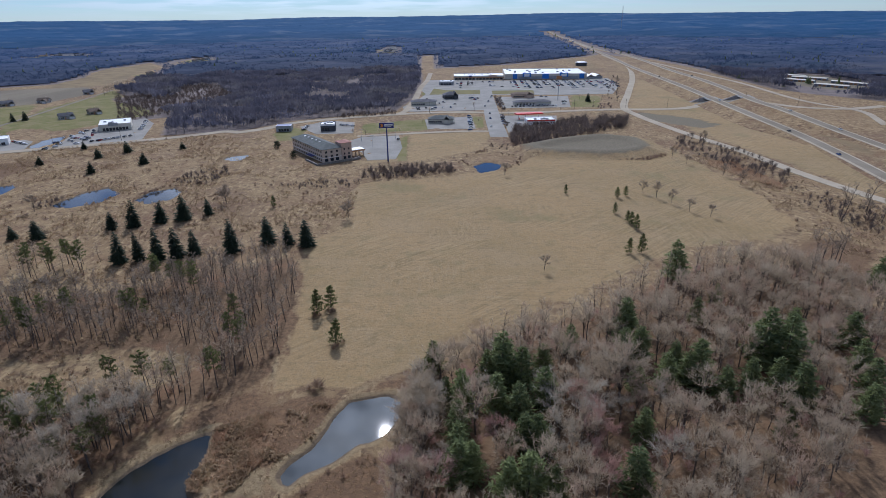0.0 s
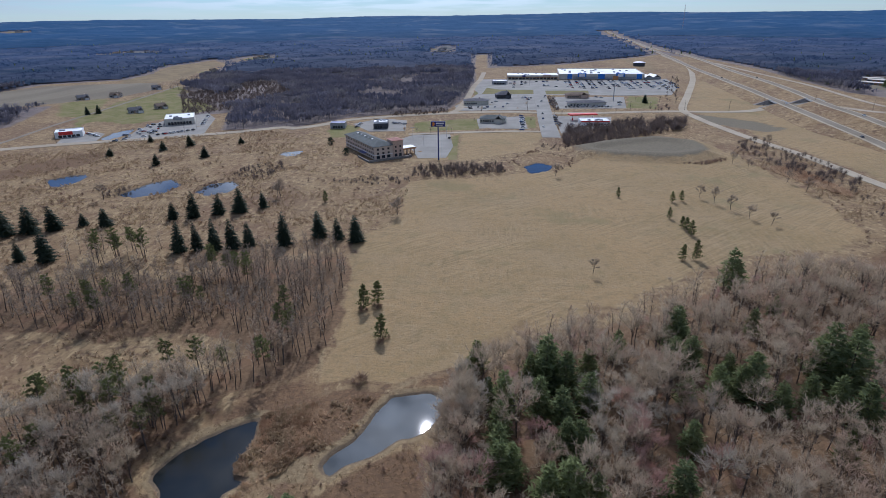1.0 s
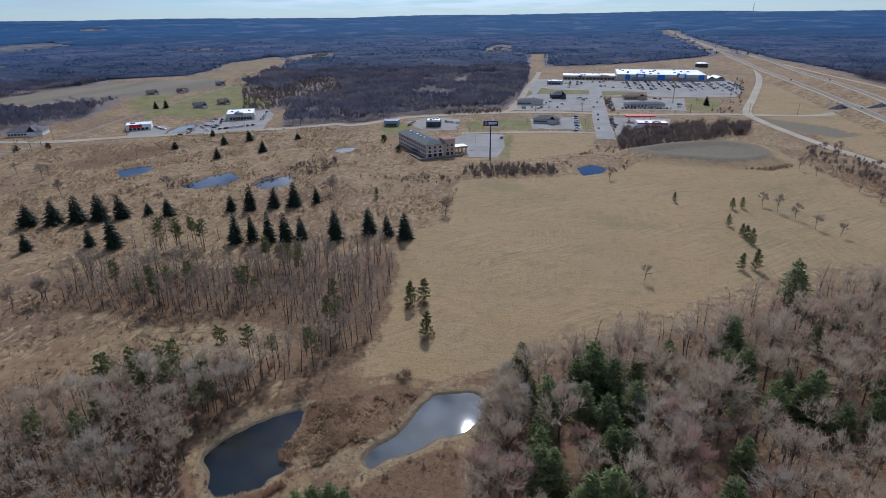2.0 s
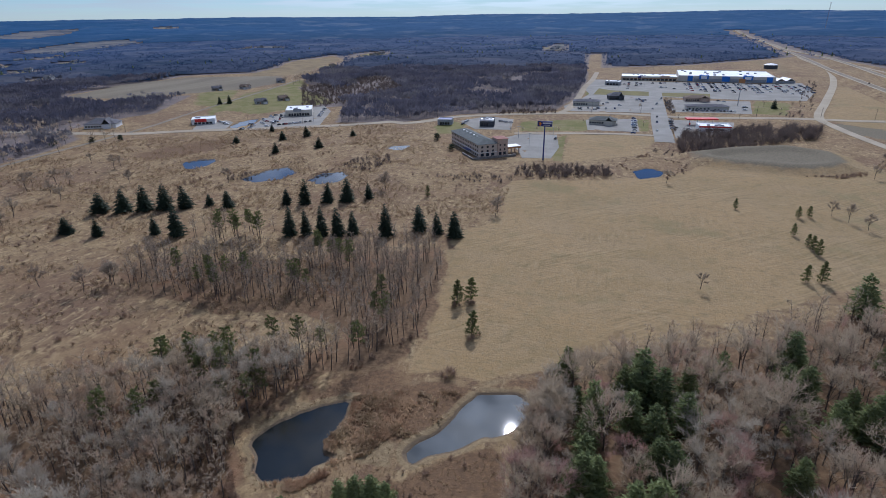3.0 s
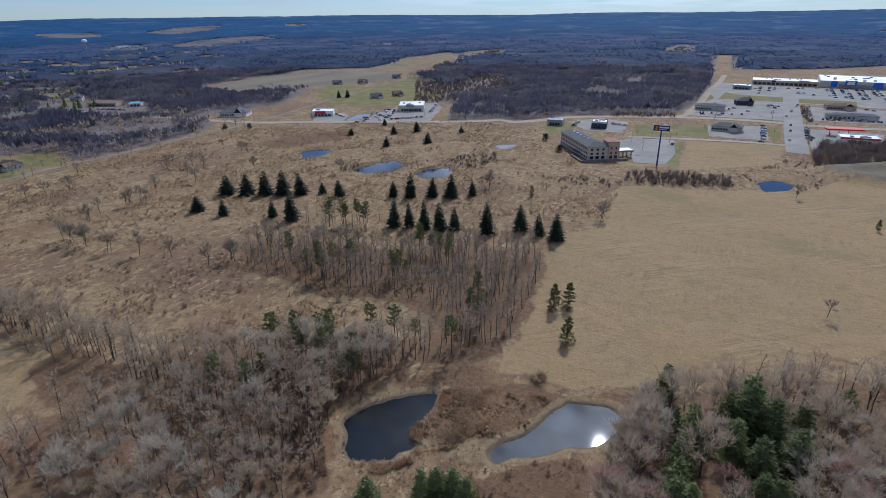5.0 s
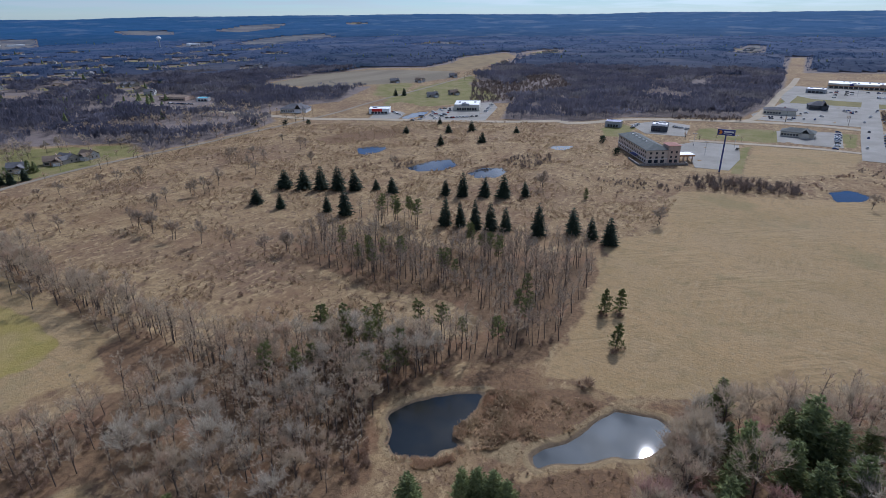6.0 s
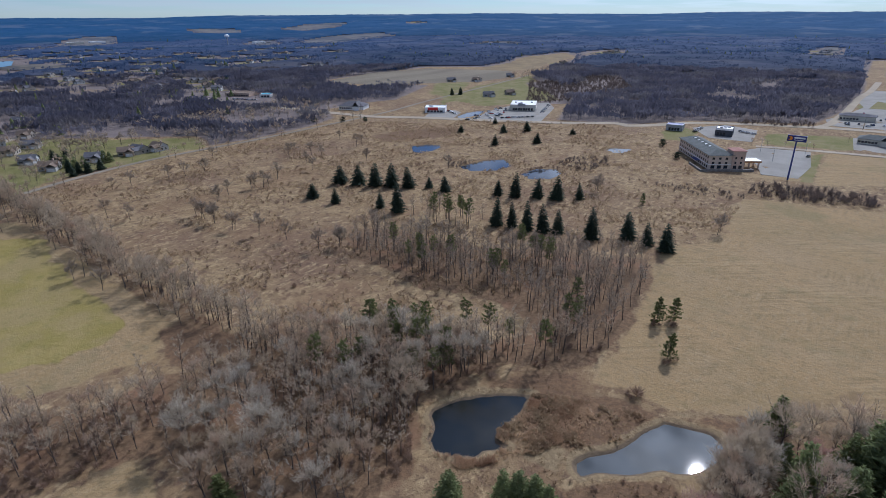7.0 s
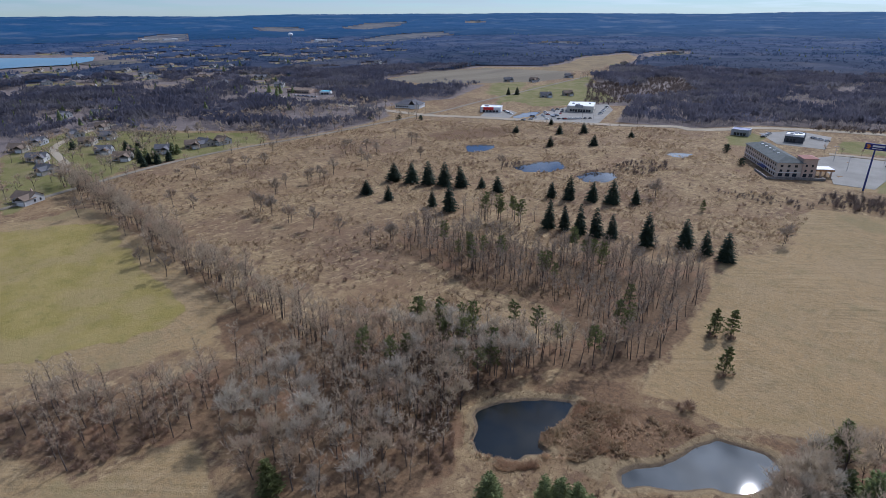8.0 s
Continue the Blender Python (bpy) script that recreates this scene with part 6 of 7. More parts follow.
ROADSIDE = [(x + R2.normal() * 2.5 + side, y + R2.normal() * 3, R2.uniform(0.55, 0.95)) for x, y in spline(ROAD_DIAGONAL[6:15], 9) for side in (-11, 9) if R2.uniform() < 0.6]
FARM_ROW = [(-500.9, 807.6), (-503.1, 948.0), (-476.3, 908.2), (-465.5, 767.2)]
joined("scattered_trees", "grey leafless trees scattered beyond the meadow", "trees", BARE_SMALL, triples(scatter(BEYOND, 15, R2, 0.9), 0.6, 1.0, R2) + triples(scatter(AMONG_HOUSES, 12, R2, 0.8), 0.55, 1.0, R2) + triples(scatter(FARM_ROW, 16, R2, 0.9), 0.8, 1.2, R2) + ROADSIDE, R2, (M_BARK, M_TWIG))

# ---------------- shrubs, reeds and grass ----------------


def shrub_arrays(seed, r, h, n, tw, low=0.25):
    R = np.random.default_rng(seed)
    W = []
    for k in range(n):
        a, e = R.uniform(0, 2 * math.pi), R.uniform(low, 1.5)
        d = np.array([math.cos(a) * math.cos(e), math.sin(a) * math.cos(e), math.sin(e)])
        p = np.array([d[0] * r * R.uniform(0, 0.75), d[1] * r * R.uniform(0, 0.75), R.uniform(0, h * 0.6)])
        W += spray(R, p, d, R.uniform(0.3, 0.7) * h, tw * R.uniform(0.7, 1.6))
    W = np.array(W)
    return np.zeros((0, 3)), np.zeros((0, 3), int), W, np.arange(len(W)).reshape(-1, 3)


DEAD_SHRUB = tree_thing("dead_shrub", shrub_arrays(230, 1.7, 2.4, 220, 0.07), M_SHRUB, "dark leafless shrub alone on the mown field", "shrub", "")
stand([DEAD_SHRUB], [(x, y, 1.35) for x, y in [(-37.7, 135.1)]], R2)
SHRUBS = [shrub_arrays(200 + k, 1.6, 2.2, 105, 0.10) for k in range(5)]
BUSHES = [shrub_arrays(230 + k, 2.8, 4.8, 120, 0.085, 0.7) for k in range(5)]
TUFTS = [shrub_arrays(210 + k, 0.6, 0.95, 7, 0.30) for k in range(5)]
REEDS = [shrub_arrays(220 + k, 0.45, 1.7, 11, 0.12) for k in range(4)]
R3 = np.random.default_rng(31)
MEADOW = [(-403.7, 86.9), (-400.9, 145.3), (-417.0, 255.4), (-422.2, 375.0), (-344.9, 457.0), (-223.9, 513.6), (-153.0, 496.9), (-90.1, 386.4), (-53.9, 353.1), (-50.8, 284.1), (-65.9, 249.9), (-113.1, 223.8), (-94.1, 163.5), (-124.8, 123.5), (-154.3, 95.9), (-177.6, 91.7), (-250.8, 91.5)]
MEADOW_EAST = [(174.8, 439.3), (215.9, 473.6), (223.0, 403.0), (227.5, 330.4), (236.6, 287.2), (154.0, 173.0), (154.0, 199.9), (159.7, 241.2), (177.3, 267.2), (184.3, 326.3)]
POND_BANKS = [(-70.9, 81.7), (-79.3, 88.5), (-84.6, 100.7), (-74.1, 113.5), (-61.5, 124.8), (-45.2, 128.8), (-38.3, 128.9), (-22.9, 132.7), (-30.3, 124.1), (-35.8, 111.8), (-41.6, 102.6), (-38.7, 95.6), (-30.0, 103.4), (-18.1, 111.7), (-15.8, 96.0), (-58.6, 77.4)]
REED_BED = [(-61.4, 118.1), (-49.8, 124.8), (-44.8, 123.3), (-37.6, 129.2), (-32.0, 127.4), (-32.1, 122.1), (-34.8, 113.4), (-41.4, 106.0), (-46.2, 106.9), (-48.3, 98.4), (-53.1, 94.8), (-59.6, 97.0), (-60.9, 99.4), (-60.1, 111.3)]
REED_WEST = [(-61.4, 118.1), (-49.8, 124.8), (-43.5, 120.0), (-44.5, 108.0), (-48.3, 98.4), (-53.1, 94.8), (-59.6, 97.0), (-60.9, 99.4), (-60.1, 111.3)]
REED_RIM = [(-75.9, 91.1), (-68.8, 84.1), (-65.1, 85.0), (-59.6, 88.9), (-55.9, 95.1), (-51.7, 96.1), (-55.1, 89.3), (-59.4, 83.5), (-64.7, 82.0), (-70.5, 83.4)]


def fill(poly, n, R, lo, hi, clump=None):
    p = np.array(poly)
    c = R.uniform(p.min(0), p.max(0), (n * 3, 2))
    c = c[inside_distance(c[:, 0], c[:, 1], poly) > 0]
    for q in PONDS:
        c = c[inside_distance(c[:, 0], c[:, 1], q) < -0.5]
    if clump:
        w = np.array([noise.fractal(Vector((x / clump / 2.2, y / clump / 2.2, 0.5)), 1.0, 2.1, 4) for x, y in c])
        c = c[w + R.normal(0, 0.18, len(c)) > 0.08]
    c = c[:n]
    return [(x, y, R.uniform(lo, hi)) for x, y in c]


spots = [(x + R3.normal() * 1.5, y - 1.5 + R3.normal() * 1.5, 0.8) for x, y in FIELD_PINES[-4:-1] * 4 + [(-38.0, 136.7)] * 3] + fill(MEADOW, 480, R3, 0.3, 0.9, 17) + fill(MEADOW_EAST, 110, R3, 0.4, 1.0, 12)
thicket = []
for poly, dens, size in BRUSH:
    area = abs(sum(a[0] * b[1] - b[0] * a[1] for a, b in zip(poly, poly[1:] + poly[:1]))) / 2
    thicket += [(x, y, z * 0.24 * R3.uniform(0.7, 1.15)) for x, y, z in fill(poly, int(area * dens * 3.5), R3, size * 0.45, size * 1.15)]
joined("thicket", "grey-brown leafless thicket of young trees", "thicket", BUSHES, thicket, R3, (M_BARK, M_THICKET))
HEDGE_BAND = [(x - 4, y - 4) for x, y in HEDGE] + [(x + 4, y + 4) for x, y in HEDGE[::-1]]
for line, n, size in (([(123.5, 406.6), (136.7, 402.4), (149.9, 405.2), (163.0, 418.8)], 150, 0.6), ([(117.2, 468.3), (151.2, 480.0), (167.8, 472.0)], 70, 0.45), ([(110.9, 451.3), (127.6, 463.2), (140.3, 466.9)], 50, 0.4), ([(76.1, 433.1), (85.5, 424.9), (90.8, 419.1)], 30, 0.35), ([(17.3, 393.7), (11.6, 405.6), (27.9, 435.8), (50.4, 419.5), (51.7, 395.2), (39.7, 375.4)], 60, 0.7), ([(-256.2, 277.6), (-253.1, 310.4), (-243.1, 324.0)], 40, 0.7), ([(-187.0, 317.5), (-180.6, 342.7), (-166.6, 347.6)], 40, 0.7)):
    way = spline(line, 2)
    for k in range(n):
        c = way[int(R3.integers(len(way)))]
        spots.append((c[0] + R3.normal() * 2.0, c[1] + R3.normal() * 2.0, R3.uniform(0.6, 1.2) * size))
REEDY = [(187.4, 396.4), (203.3, 387.4), (207.4, 337.4), (202.5, 325.5), (191.3, 347.2), (183.7, 378.9)]
UNDERGROWTH = [[(-119.9, 102.8), (-91.5, 112.0), (-81.8, 95.6), (-76.2, 82.6), (-77.5, 68.3), (-81.2, 57.6), (-98.3, 67.6)], [(-60.4, 137.5), (-72.4, 123.8), (-79.2, 104.2), (-81.0, 91.3), (-77.5, 78.4), (-81.2, 78.2), (-86.8, 95.9), (-82.9, 114.8), (-72.7, 130.9)]]
BANK_SHRUBS = [(-92.6, 85.0), (-89.2, 96.7), (-89.8, 103.9), (-86.2, 111.2), (-86.8, 103.8), (-85.3, 96.6), (-77.7, 84.8), (-70.9, 77.8), (-70.2, 72.3), (-78.4, 68.8)]
WOOD_SW = [(-162.1, 1.9), (-141.3, 7.1), (-131.3, 13.8), (-129.5, 27.1), (-130.6, 39.6), (-128.3, 51.9), (-144.2, 56.7), (-152.0, 40.0), (-169.1, 18.7), (-172.7, 3.7)]
UNDERGROWTH += [WOOD_LEFT, HEDGE_BAND]
spots += fill(WOOD_SW, 150, R3, 0.6, 1.1) + fill(STRIP, 120, R3, 0.4, 0.9) + fill(BANK_SHRUBS, 75, R3, 0.5, 1.0) + fill(RUST_POND, 50, R3, 0.3, 0.7, 4)
for u in UNDERGROWTH:
    spots += fill(u, 110, R3, 0.35, 0.8, 4)
joined("undergrowth", "reddish leafless saplings under the near wood", "thicket", BUSHES, [(x, y, z) for x, y, z in fill(WOOD_RIGHT, 240, R3, 0.5, 1.0)], R3, (M_BARK, M_TWIG_RED))
joined("shrubs", "low leafless brown shrubs scattered over the meadow", "shrubs", SHRUBS, spots, R3, (M_BARK, M_SHRUB))
joined("grass_tufts", "dry straw-coloured grass tufts on rough ground", "grass", TUFTS, fill(MEADOW, 15000, R3, 0.6, 1.7, 9) + fill(MEADOW_EAST, 3000, R3, 0.5, 1.3, 9) + fill(POND_BANKS, 1500, R3, 0.25, 0.6) + fill(REED_BED, 1500, R3, 0.5, 1.5, 3), R3, (M_BARK, M_TUFT))
joined("reeds", "dry rusty brown reeds round the ponds", "reeds", REEDS, fill(REED_WEST, 2600, R3, 0.3, 0.8, 2.2) + fill(REED_BED, 900, R3, 0.25, 0.6, 1.6) + fill(REED_RIM, 1600, R3, 0.35, 0.8, 2.0) + fill(REEDY, 1200, R3, 0.8, 1.4), R3, (M_BARK, M_REED))

# ---------------- buildings ----------------
M_STUCCO = two_tone("beige_stucco", (0.58, 0.47, 0.375), (0.52, 0.42, 0.335), 0.2, 0.9)
M_STUCCO_RED = two_tone("reddish_stone_cladding", (0.52, 0.385, 0.30), (0.46, 0.34, 0.265), 0.4, 0.9)
M_SLATE = two_tone("grey_green_roof_shingles", (0.12, 0.128, 0.12), (0.16, 0.168, 0.16), 0.3, 0.95, 0.05)
M_ROOFRED = two_tone("dull_red_roof", (0.36, 0.17, 0.13), (0.30, 0.15, 0.12), 0.3, 0.85)
M_SHINGLE = two_tone("grey_shingles", (0.11, 0.108, 0.115), (0.165, 0.162, 0.17), 0.3, 0.95, 0.05)
M_SHINGLE_B = two_tone("brown_shingles", (0.15, 0.115, 0.09), (0.20, 0.155, 0.12), 0.3, 0.95, 0.05)
M_BEIGE = two_tone("pale_concrete_block", (0.52, 0.48, 0.40), (0.60, 0.56, 0.48), 0.1, 0.9)
M_BLUE = two_tone("blue_panel", (0.03, 0.16, 0.52), (0.04, 0.20, 0.60), 0.2, 0.5)
M_NAVY = two_tone("navy_panel", (0.02, 0.03, 0.15), (0.03, 0.04, 0.18), 0.3, 0.4)
M_RED = two_tone("red_panel", (0.55, 0.03, 0.03), (0.62, 0.05, 0.04), 0.3, 0.5)
M_ORANGE = two_tone("orange_panel", (0.60, 0.20, 0.03), (0.66, 0.24, 0.04), 0.3, 0.5)
M_WOODBAND = two_tone("brown_fascia", (0.36, 0.18, 0.08), (0.42, 0.22, 0.10), 0.3, 0.7)
M_DARKWALL = two_tone("charcoal_wall", (0.05, 0.055, 0.065), (0.08, 0.085, 0.095), 0.3, 0.7)
M_STEEL = two_tone("grey_painted_steel", (0.25, 0.26, 0.27), (0.33, 0.34, 0.35), 0.4, 0.5, 0.4)
M_POLE_BLUE = two_tone("dark_blue_pole_paint", (0.03, 0.05, 0.16), (0.04, 0.06, 0.20), 0.4, 0.5)
M_TEAL = two_tone("teal_roof", (0.08, 0.33, 0.42), (0.10, 0.38, 0.48), 0.4, 0.6)


def site(a, b):
    """Origin, turn and length of a front edge from a to b, as seen from the camera's side."""
    return a[0], a[1], math.degrees(math.atan2(b[1] - a[1], b[0] - a[0])), math.dist(a, b)


def walls(w, d, h, t=0.35, parapet=0.0):
    """Four walls with thickness, round a hollow."""
    m = MB()
    m.box(0, w, 0, t, 0, h + parapet).box(0, w, d - t, d, 0, h + parapet)
    m.box(0, t, t, d - t, 0, h + parapet).box(w - t, w, t, d - t, 0, h + parapet)
    return m


PANE = {}


def pane(parent, x, z, w, h, face, at, name="window", mat=None):
    """A window set 5 cm proud of a wall; face: 'y-', 'y+', 'x-' or 'x+'."""
    key = (w, h, face, mat)
    if key not in PANE:
        m = MB()
        if face[0] == "y":
            m.box(-w / 2, w / 2, -0.05, 0.05, 0, h)
        else:
            m.box(-0.05, 0.05, -w / 2, w / 2, 0, h)
        PANE[key] = mesh_of(name, m.v, m.f, mat or M_GLASS)
    ob = part(name, PANE[key], None, parent)
    ob.location = (x, at, z) if face[0] == "y" else (at, x, z)
    return ob


def flat_building(name, label, category, a, b, depth, h, wall=M_BEIGE, roof=M_ROOFWHITE, parapet=0.5, glass=(), units=3, bands=()):
    x, y, turn, w = site(a, b)
    ob = thing(name, label, category, x, y, 0.05, turn)
    part("wall", walls(w, depth, h, 0.4, parapet), wall, ob)
    part("roof", MB().box(0.4, w - 0.4, 0.4, depth - 0.4, h - 0.25, h), roof, ob)
    for x0, x1, z0, z1, mat in bands:
        part("fascia", MB().box(x0 * w, x1 * w, -0.35, 0.0, z0, z1), mat, ob)
    for x0, x1, z0, z1, n in glass:
        step = (x1 - x0) * w / n
        for k in range(n):
            pane(ob, x0 * w + step * (k + 0.5), z0, step * 0.82, z1 - z0, "y-", 0.0)
    R = np.random.default_rng(len(label) + int(w))
    for k in range(units):
        ux, uy = R.uniform(0.15, 0.85) * w, R.uniform(0.25, 0.8) * depth
        part("roof_unit", MB().box(ux - 1.2, ux + 1.2, uy - 0.9, uy + 0.9, h, h + 1.1), M_STEEL, ob, "grey rooftop air unit")
    return ob


def hotel():
    x, y, turn, w = site((-88.9, 404.3), (-71.2, 416.8))
    ob = thing("hotel", "three-storey beige hotel with a grey-green hipped roof", "hotel", x, y, 0.05, turn)
    W, D, H = 16.0, 58.0, 9.4
    part("wall", walls(W, D, H), M_STUCCO, ob)
    part("roof", MB().hip(0, W, 0, D, H, 3.4, 0.8), M_SLATE, ob, "grey-green hipped roof")
    part("stair_tower", MB().box(15.2, 23.5, -0.6, 9.5, 0, 12.4), M_STUCCO_RED, ob, "reddish stone corner tower")
    part("tower_roof", MB().hip(15.2, 23.5, -0.6, 9.5, 12.4, 1.5, 0.6), M_ROOFRED, ob, "dull red hipped tower roof")
    part("string_course", MB().box(-0.08, 15.2, -0.08, 0.0, 3.1, 3.4).box(-0.08, 0.0, -0.08, D, 3.1, 3.4), M_WHITE, ob)
    for k in range(3):
        for f in range(3):
            pane(ob, 3.0 + 4.3 * k, 0.5 + 3.05 * f, 2.6 if f == 0 else 1.6, 2.2 if f == 0 else 1.5, "y-", 0.0)
    for k in range(2):
        for f in range(3):
            pane(ob, 17.4 + 3.6 * k, 0.6 + 3.3 * f, 2.2 if f == 0 else 1.2, 2.2 if f == 0 else 1.5, "y-", -0.6)
    for k in range(16):
        for f in range(3):
            pane(ob, 2.2 + 3.55 * k, 0.9 + 3.05 * f, 1.5, 1.5, "x-", 0.0)
    for k in range(5):
        part("roof_vent", MB().box(5.2, 6.6, 16 + 7 * k, 17.2 + 7 * k, 11.4, 12.5), M_WHITE, ob, "small white roof vent")
    canopy_ob = part("entrance_canopy", MB().box(23.5, 36.0, 2.5, 11.0, 4.6, 5.3), M_WHITE, ob, "white flat entrance canopy")
    part("fascia", MB().box(23.5, 36.1, 2.35, 2.5, 3.9, 5.0).box(36.0, 36.15, 2.35, 11.0, 3.9, 5.0), M_WOODBAND, canopy_ob, "brown canopy fascia")
    for cx, cy in ((34.8, 3.3), (34.8, 10.2), (28.5, 3.3), (28.5, 10.2)):
        part("column", MB().box(cx - 0.4, cx + 0.4, cy - 0.4, cy + 0.4, 0, 4.6), M_STUCCO_RED, ob)
    part("terrace", MB().box(-4.0, 24, -5.0, -0.65, -0.2, 0.15), M_CONCRETE, ob, "dark concrete terrace")
    part("retaining_wall", MB().box(-6.0, 27, -6.0, -5.0, -0.3, 1.5).box(-7.0, -6.0, -6.0, 16.0, -0.3, 1.2).box(27, 28, -6.0, -1.0, -0.3, 1.3), M_STONE, ob, "dark stone retaining wall below the terrace")
    part("awning", MB().box(-3.0, 0.0, 14, 24, 2.6, 2.9), M_NAVY, ob, "dark blue awning")


def high_sign():
    bx, by = (-41.5, 406.7)
    ob = thing("roadside_sign", "dark blue roadside sign on a tall blue pole", "sign", bx, by)
    part("pole", MB().cyl(0, 0, -0.3, 24.5, 0.55, 0.42, 12), M_POLE_BLUE, ob, "tall dark blue steel pole")
    panel = part("panel", MB().box(-5.2, 5.2, -0.4, 0.4, 24.5, 28.2), M_NAVY, ob, "dark blue sign panel")
    part("emblem", MB().add([(-4.5, -0.46, 25.4), (-3.0, -0.46, 25.0), (-2.2, -0.46, 26.3), (-3.0, -0.46, 27.6), (-4.5, -0.46, 27.2), (-3.6, -0.46, 26.3), (-4.5, -0.41, 25.4), (-3.0, -0.41, 25.0), (-2.2, -0.41, 26.3), (-3.0, -0.41, 27.6), (-4.5, -0.41, 27.2), (-3.6, -0.41, 26.3)],
         [(0, 1, 2, 5), (5, 2, 3, 4)] + [(i, 6 + i, 6 + (i + 1) % 6, (i + 1) % 6) for i in range(6)]), M_ORANGE, panel, "orange arrow emblem")
    part("lettering_bar", MB().box(-1.5, 4.5, -0.46, -0.4, 26.3, 27.3), M_WHITE, panel, "white lettering bar")
    part("lettering_bar", MB().box(-1.5, 3.4, -0.46, -0.4, 25.3, 25.6), M_WHITE, panel, "thin white lettering bar")


def lamp_post(label="slender grey parking lot lamp post", h=10.0):
    ob = thing("lamp_post", label, "lamp post", 0, 0, 0, 0, "lamp posts")
    part("pole", MB().cyl(0, 0, -0.2, h, 0.14, 0.09, 6), M_STEEL, ob)
    part("arm", MB().box(-1.1, 1.1, -0.08, 0.08, h - 0.1, h + 0.05), M_STEEL, ob)
    for s in (-1.2, 1.2):
        part("lamp_head", MB().box(s - 0.45, s + 0.45, -0.22, 0.22, h - 0.12, h + 0.12), M_STEEL, ob)
    return ob


def superstore():
    a, b = (98.2, 943.8), (228.5, 936.0)
    x, y, turn, w = site(a, b)
    ob = thing("superstore", "long pale superstore with blue portals and a white roof", "store", x, y, 0.05, turn)
    D, H = 92, 8.0
    part("wall", walls(w, D, H, 0.5, 0.7), M_BEIGE, ob)
    part("roof", MB().box(0.5, w - 0.5, 0.5, D - 0.5, H - 0.3, H), M_ROOFWHITE, ob, "white membrane roof")
    for s, ww, hh in ((0.27, 13, 9.6), (0.72, 13, 9.6)):
        portal = part("portal", MB().box(s * w - ww / 2, s * w + ww / 2, -3.0, -0.05, 4.0, hh), M_BLUE, ob, "blue entrance portal")
        part("gable", MB().gable(s * w - ww / 2, s * w + ww / 2, -3.0, -0.05, hh, 2.2, 0.3, "y"), M_BLUE, portal)
        part("white_panel", MB().box(s * w - 4.2, s * w + 4.2, -3.15, -3.0, 4.6, 8.6), M_WHITE, portal, "white lettering panel")
        pane(ob, s * w, 0.2, ww * 0.8, 3.6, "y-", -0.03)
    for s0, s1 in ((0.10, 0.155), (0.46, 0.54), (0.91, 0.97)):
        part("fascia", MB().box(s0 * w, s1 * w, -0.5, -0.05, 1.0, 8.4), M_BLUE, ob, "flat blue wall panel")
    part("dark_band", MB().box(0.17 * w, 0.90 * w, -0.25, -0.05, 0.1, 4.6), M_STEEL, ob, "grey shopfront band")
    R = np.random.default_rng(3)
    for k in range(16):
        ux, uy = R.uniform(0.06, 0.94) * w, R.uniform(0.1, 0.9) * D
        part("roof_unit", MB().box(ux - 1.8, ux + 1.8, uy - 1.2, uy + 1.2, H, H + 1.6), M_STEEL, ob, "grey rooftop air unit")
    # garden centre beside it
    gx, gy, gt, gw = site((229.3, 935.9), (255.1, 941.1))
    g = thing("garden_centre", "pale garden centre with peaked canopies", "store", gx, gy, 0.05, gt)
    part("wall", walls(gw, 26, 3.4), M_STEEL, g)
    for k in range(2):
        part("canopy", MB().gable(gw * (0.5 * k + 0.03), gw * (0.5 * k + 0.47), 0, 26, 3.4, 3.2, 0.1, "y"), M_WHITE, g, "pale peaked canopy")


def strip_mall():
    ob = flat_building("shop_row", "long low row of pale shops with a white roof", "shops", (16.2, 945.5), (97.3, 943.9), 38, 6.0, M_BEIGE, M_ROOFWHITE, 0.5, ((0.02, 0.98, 0.3, 3.0, 14),), 8,
                       ((0.0, 1.0, 3.1, 4.0, M_WOODBAND), (0.70, 0.86, 4.0, 7.2, M_STUCCO_RED), (0.3, 0.36, 4.0, 6.6, M_NAVY)))
    flat_building("shop", "small white-roofed shop at the end of the lot", "shop", (-7.1, 878.4), (14.1, 876.0), 18, 5.0, M_STEEL, M_ROOFWHITE, 0.4, ((0.1, 0.9, 0.3, 2.6, 4),), 2)


def water_tank():
    x, y = (274.3, 1169.3)
    ob = thing("water_tank", "low round dark tank with a white domed lid", "tank", x, y + 8)
    part("tank_wall", MB().cyl(0, 0, 0, 6.5, 11, 11, 24), M_DARKWALL, ob)
    part("dome", MB().cyl(0, 0, 6.5, 8.2, 11.6, 6.5, 24).cyl(0, 0, 8.2, 9.0, 6.5, 1.5, 24), M_ROOFWHITE, ob, "white domed lid")


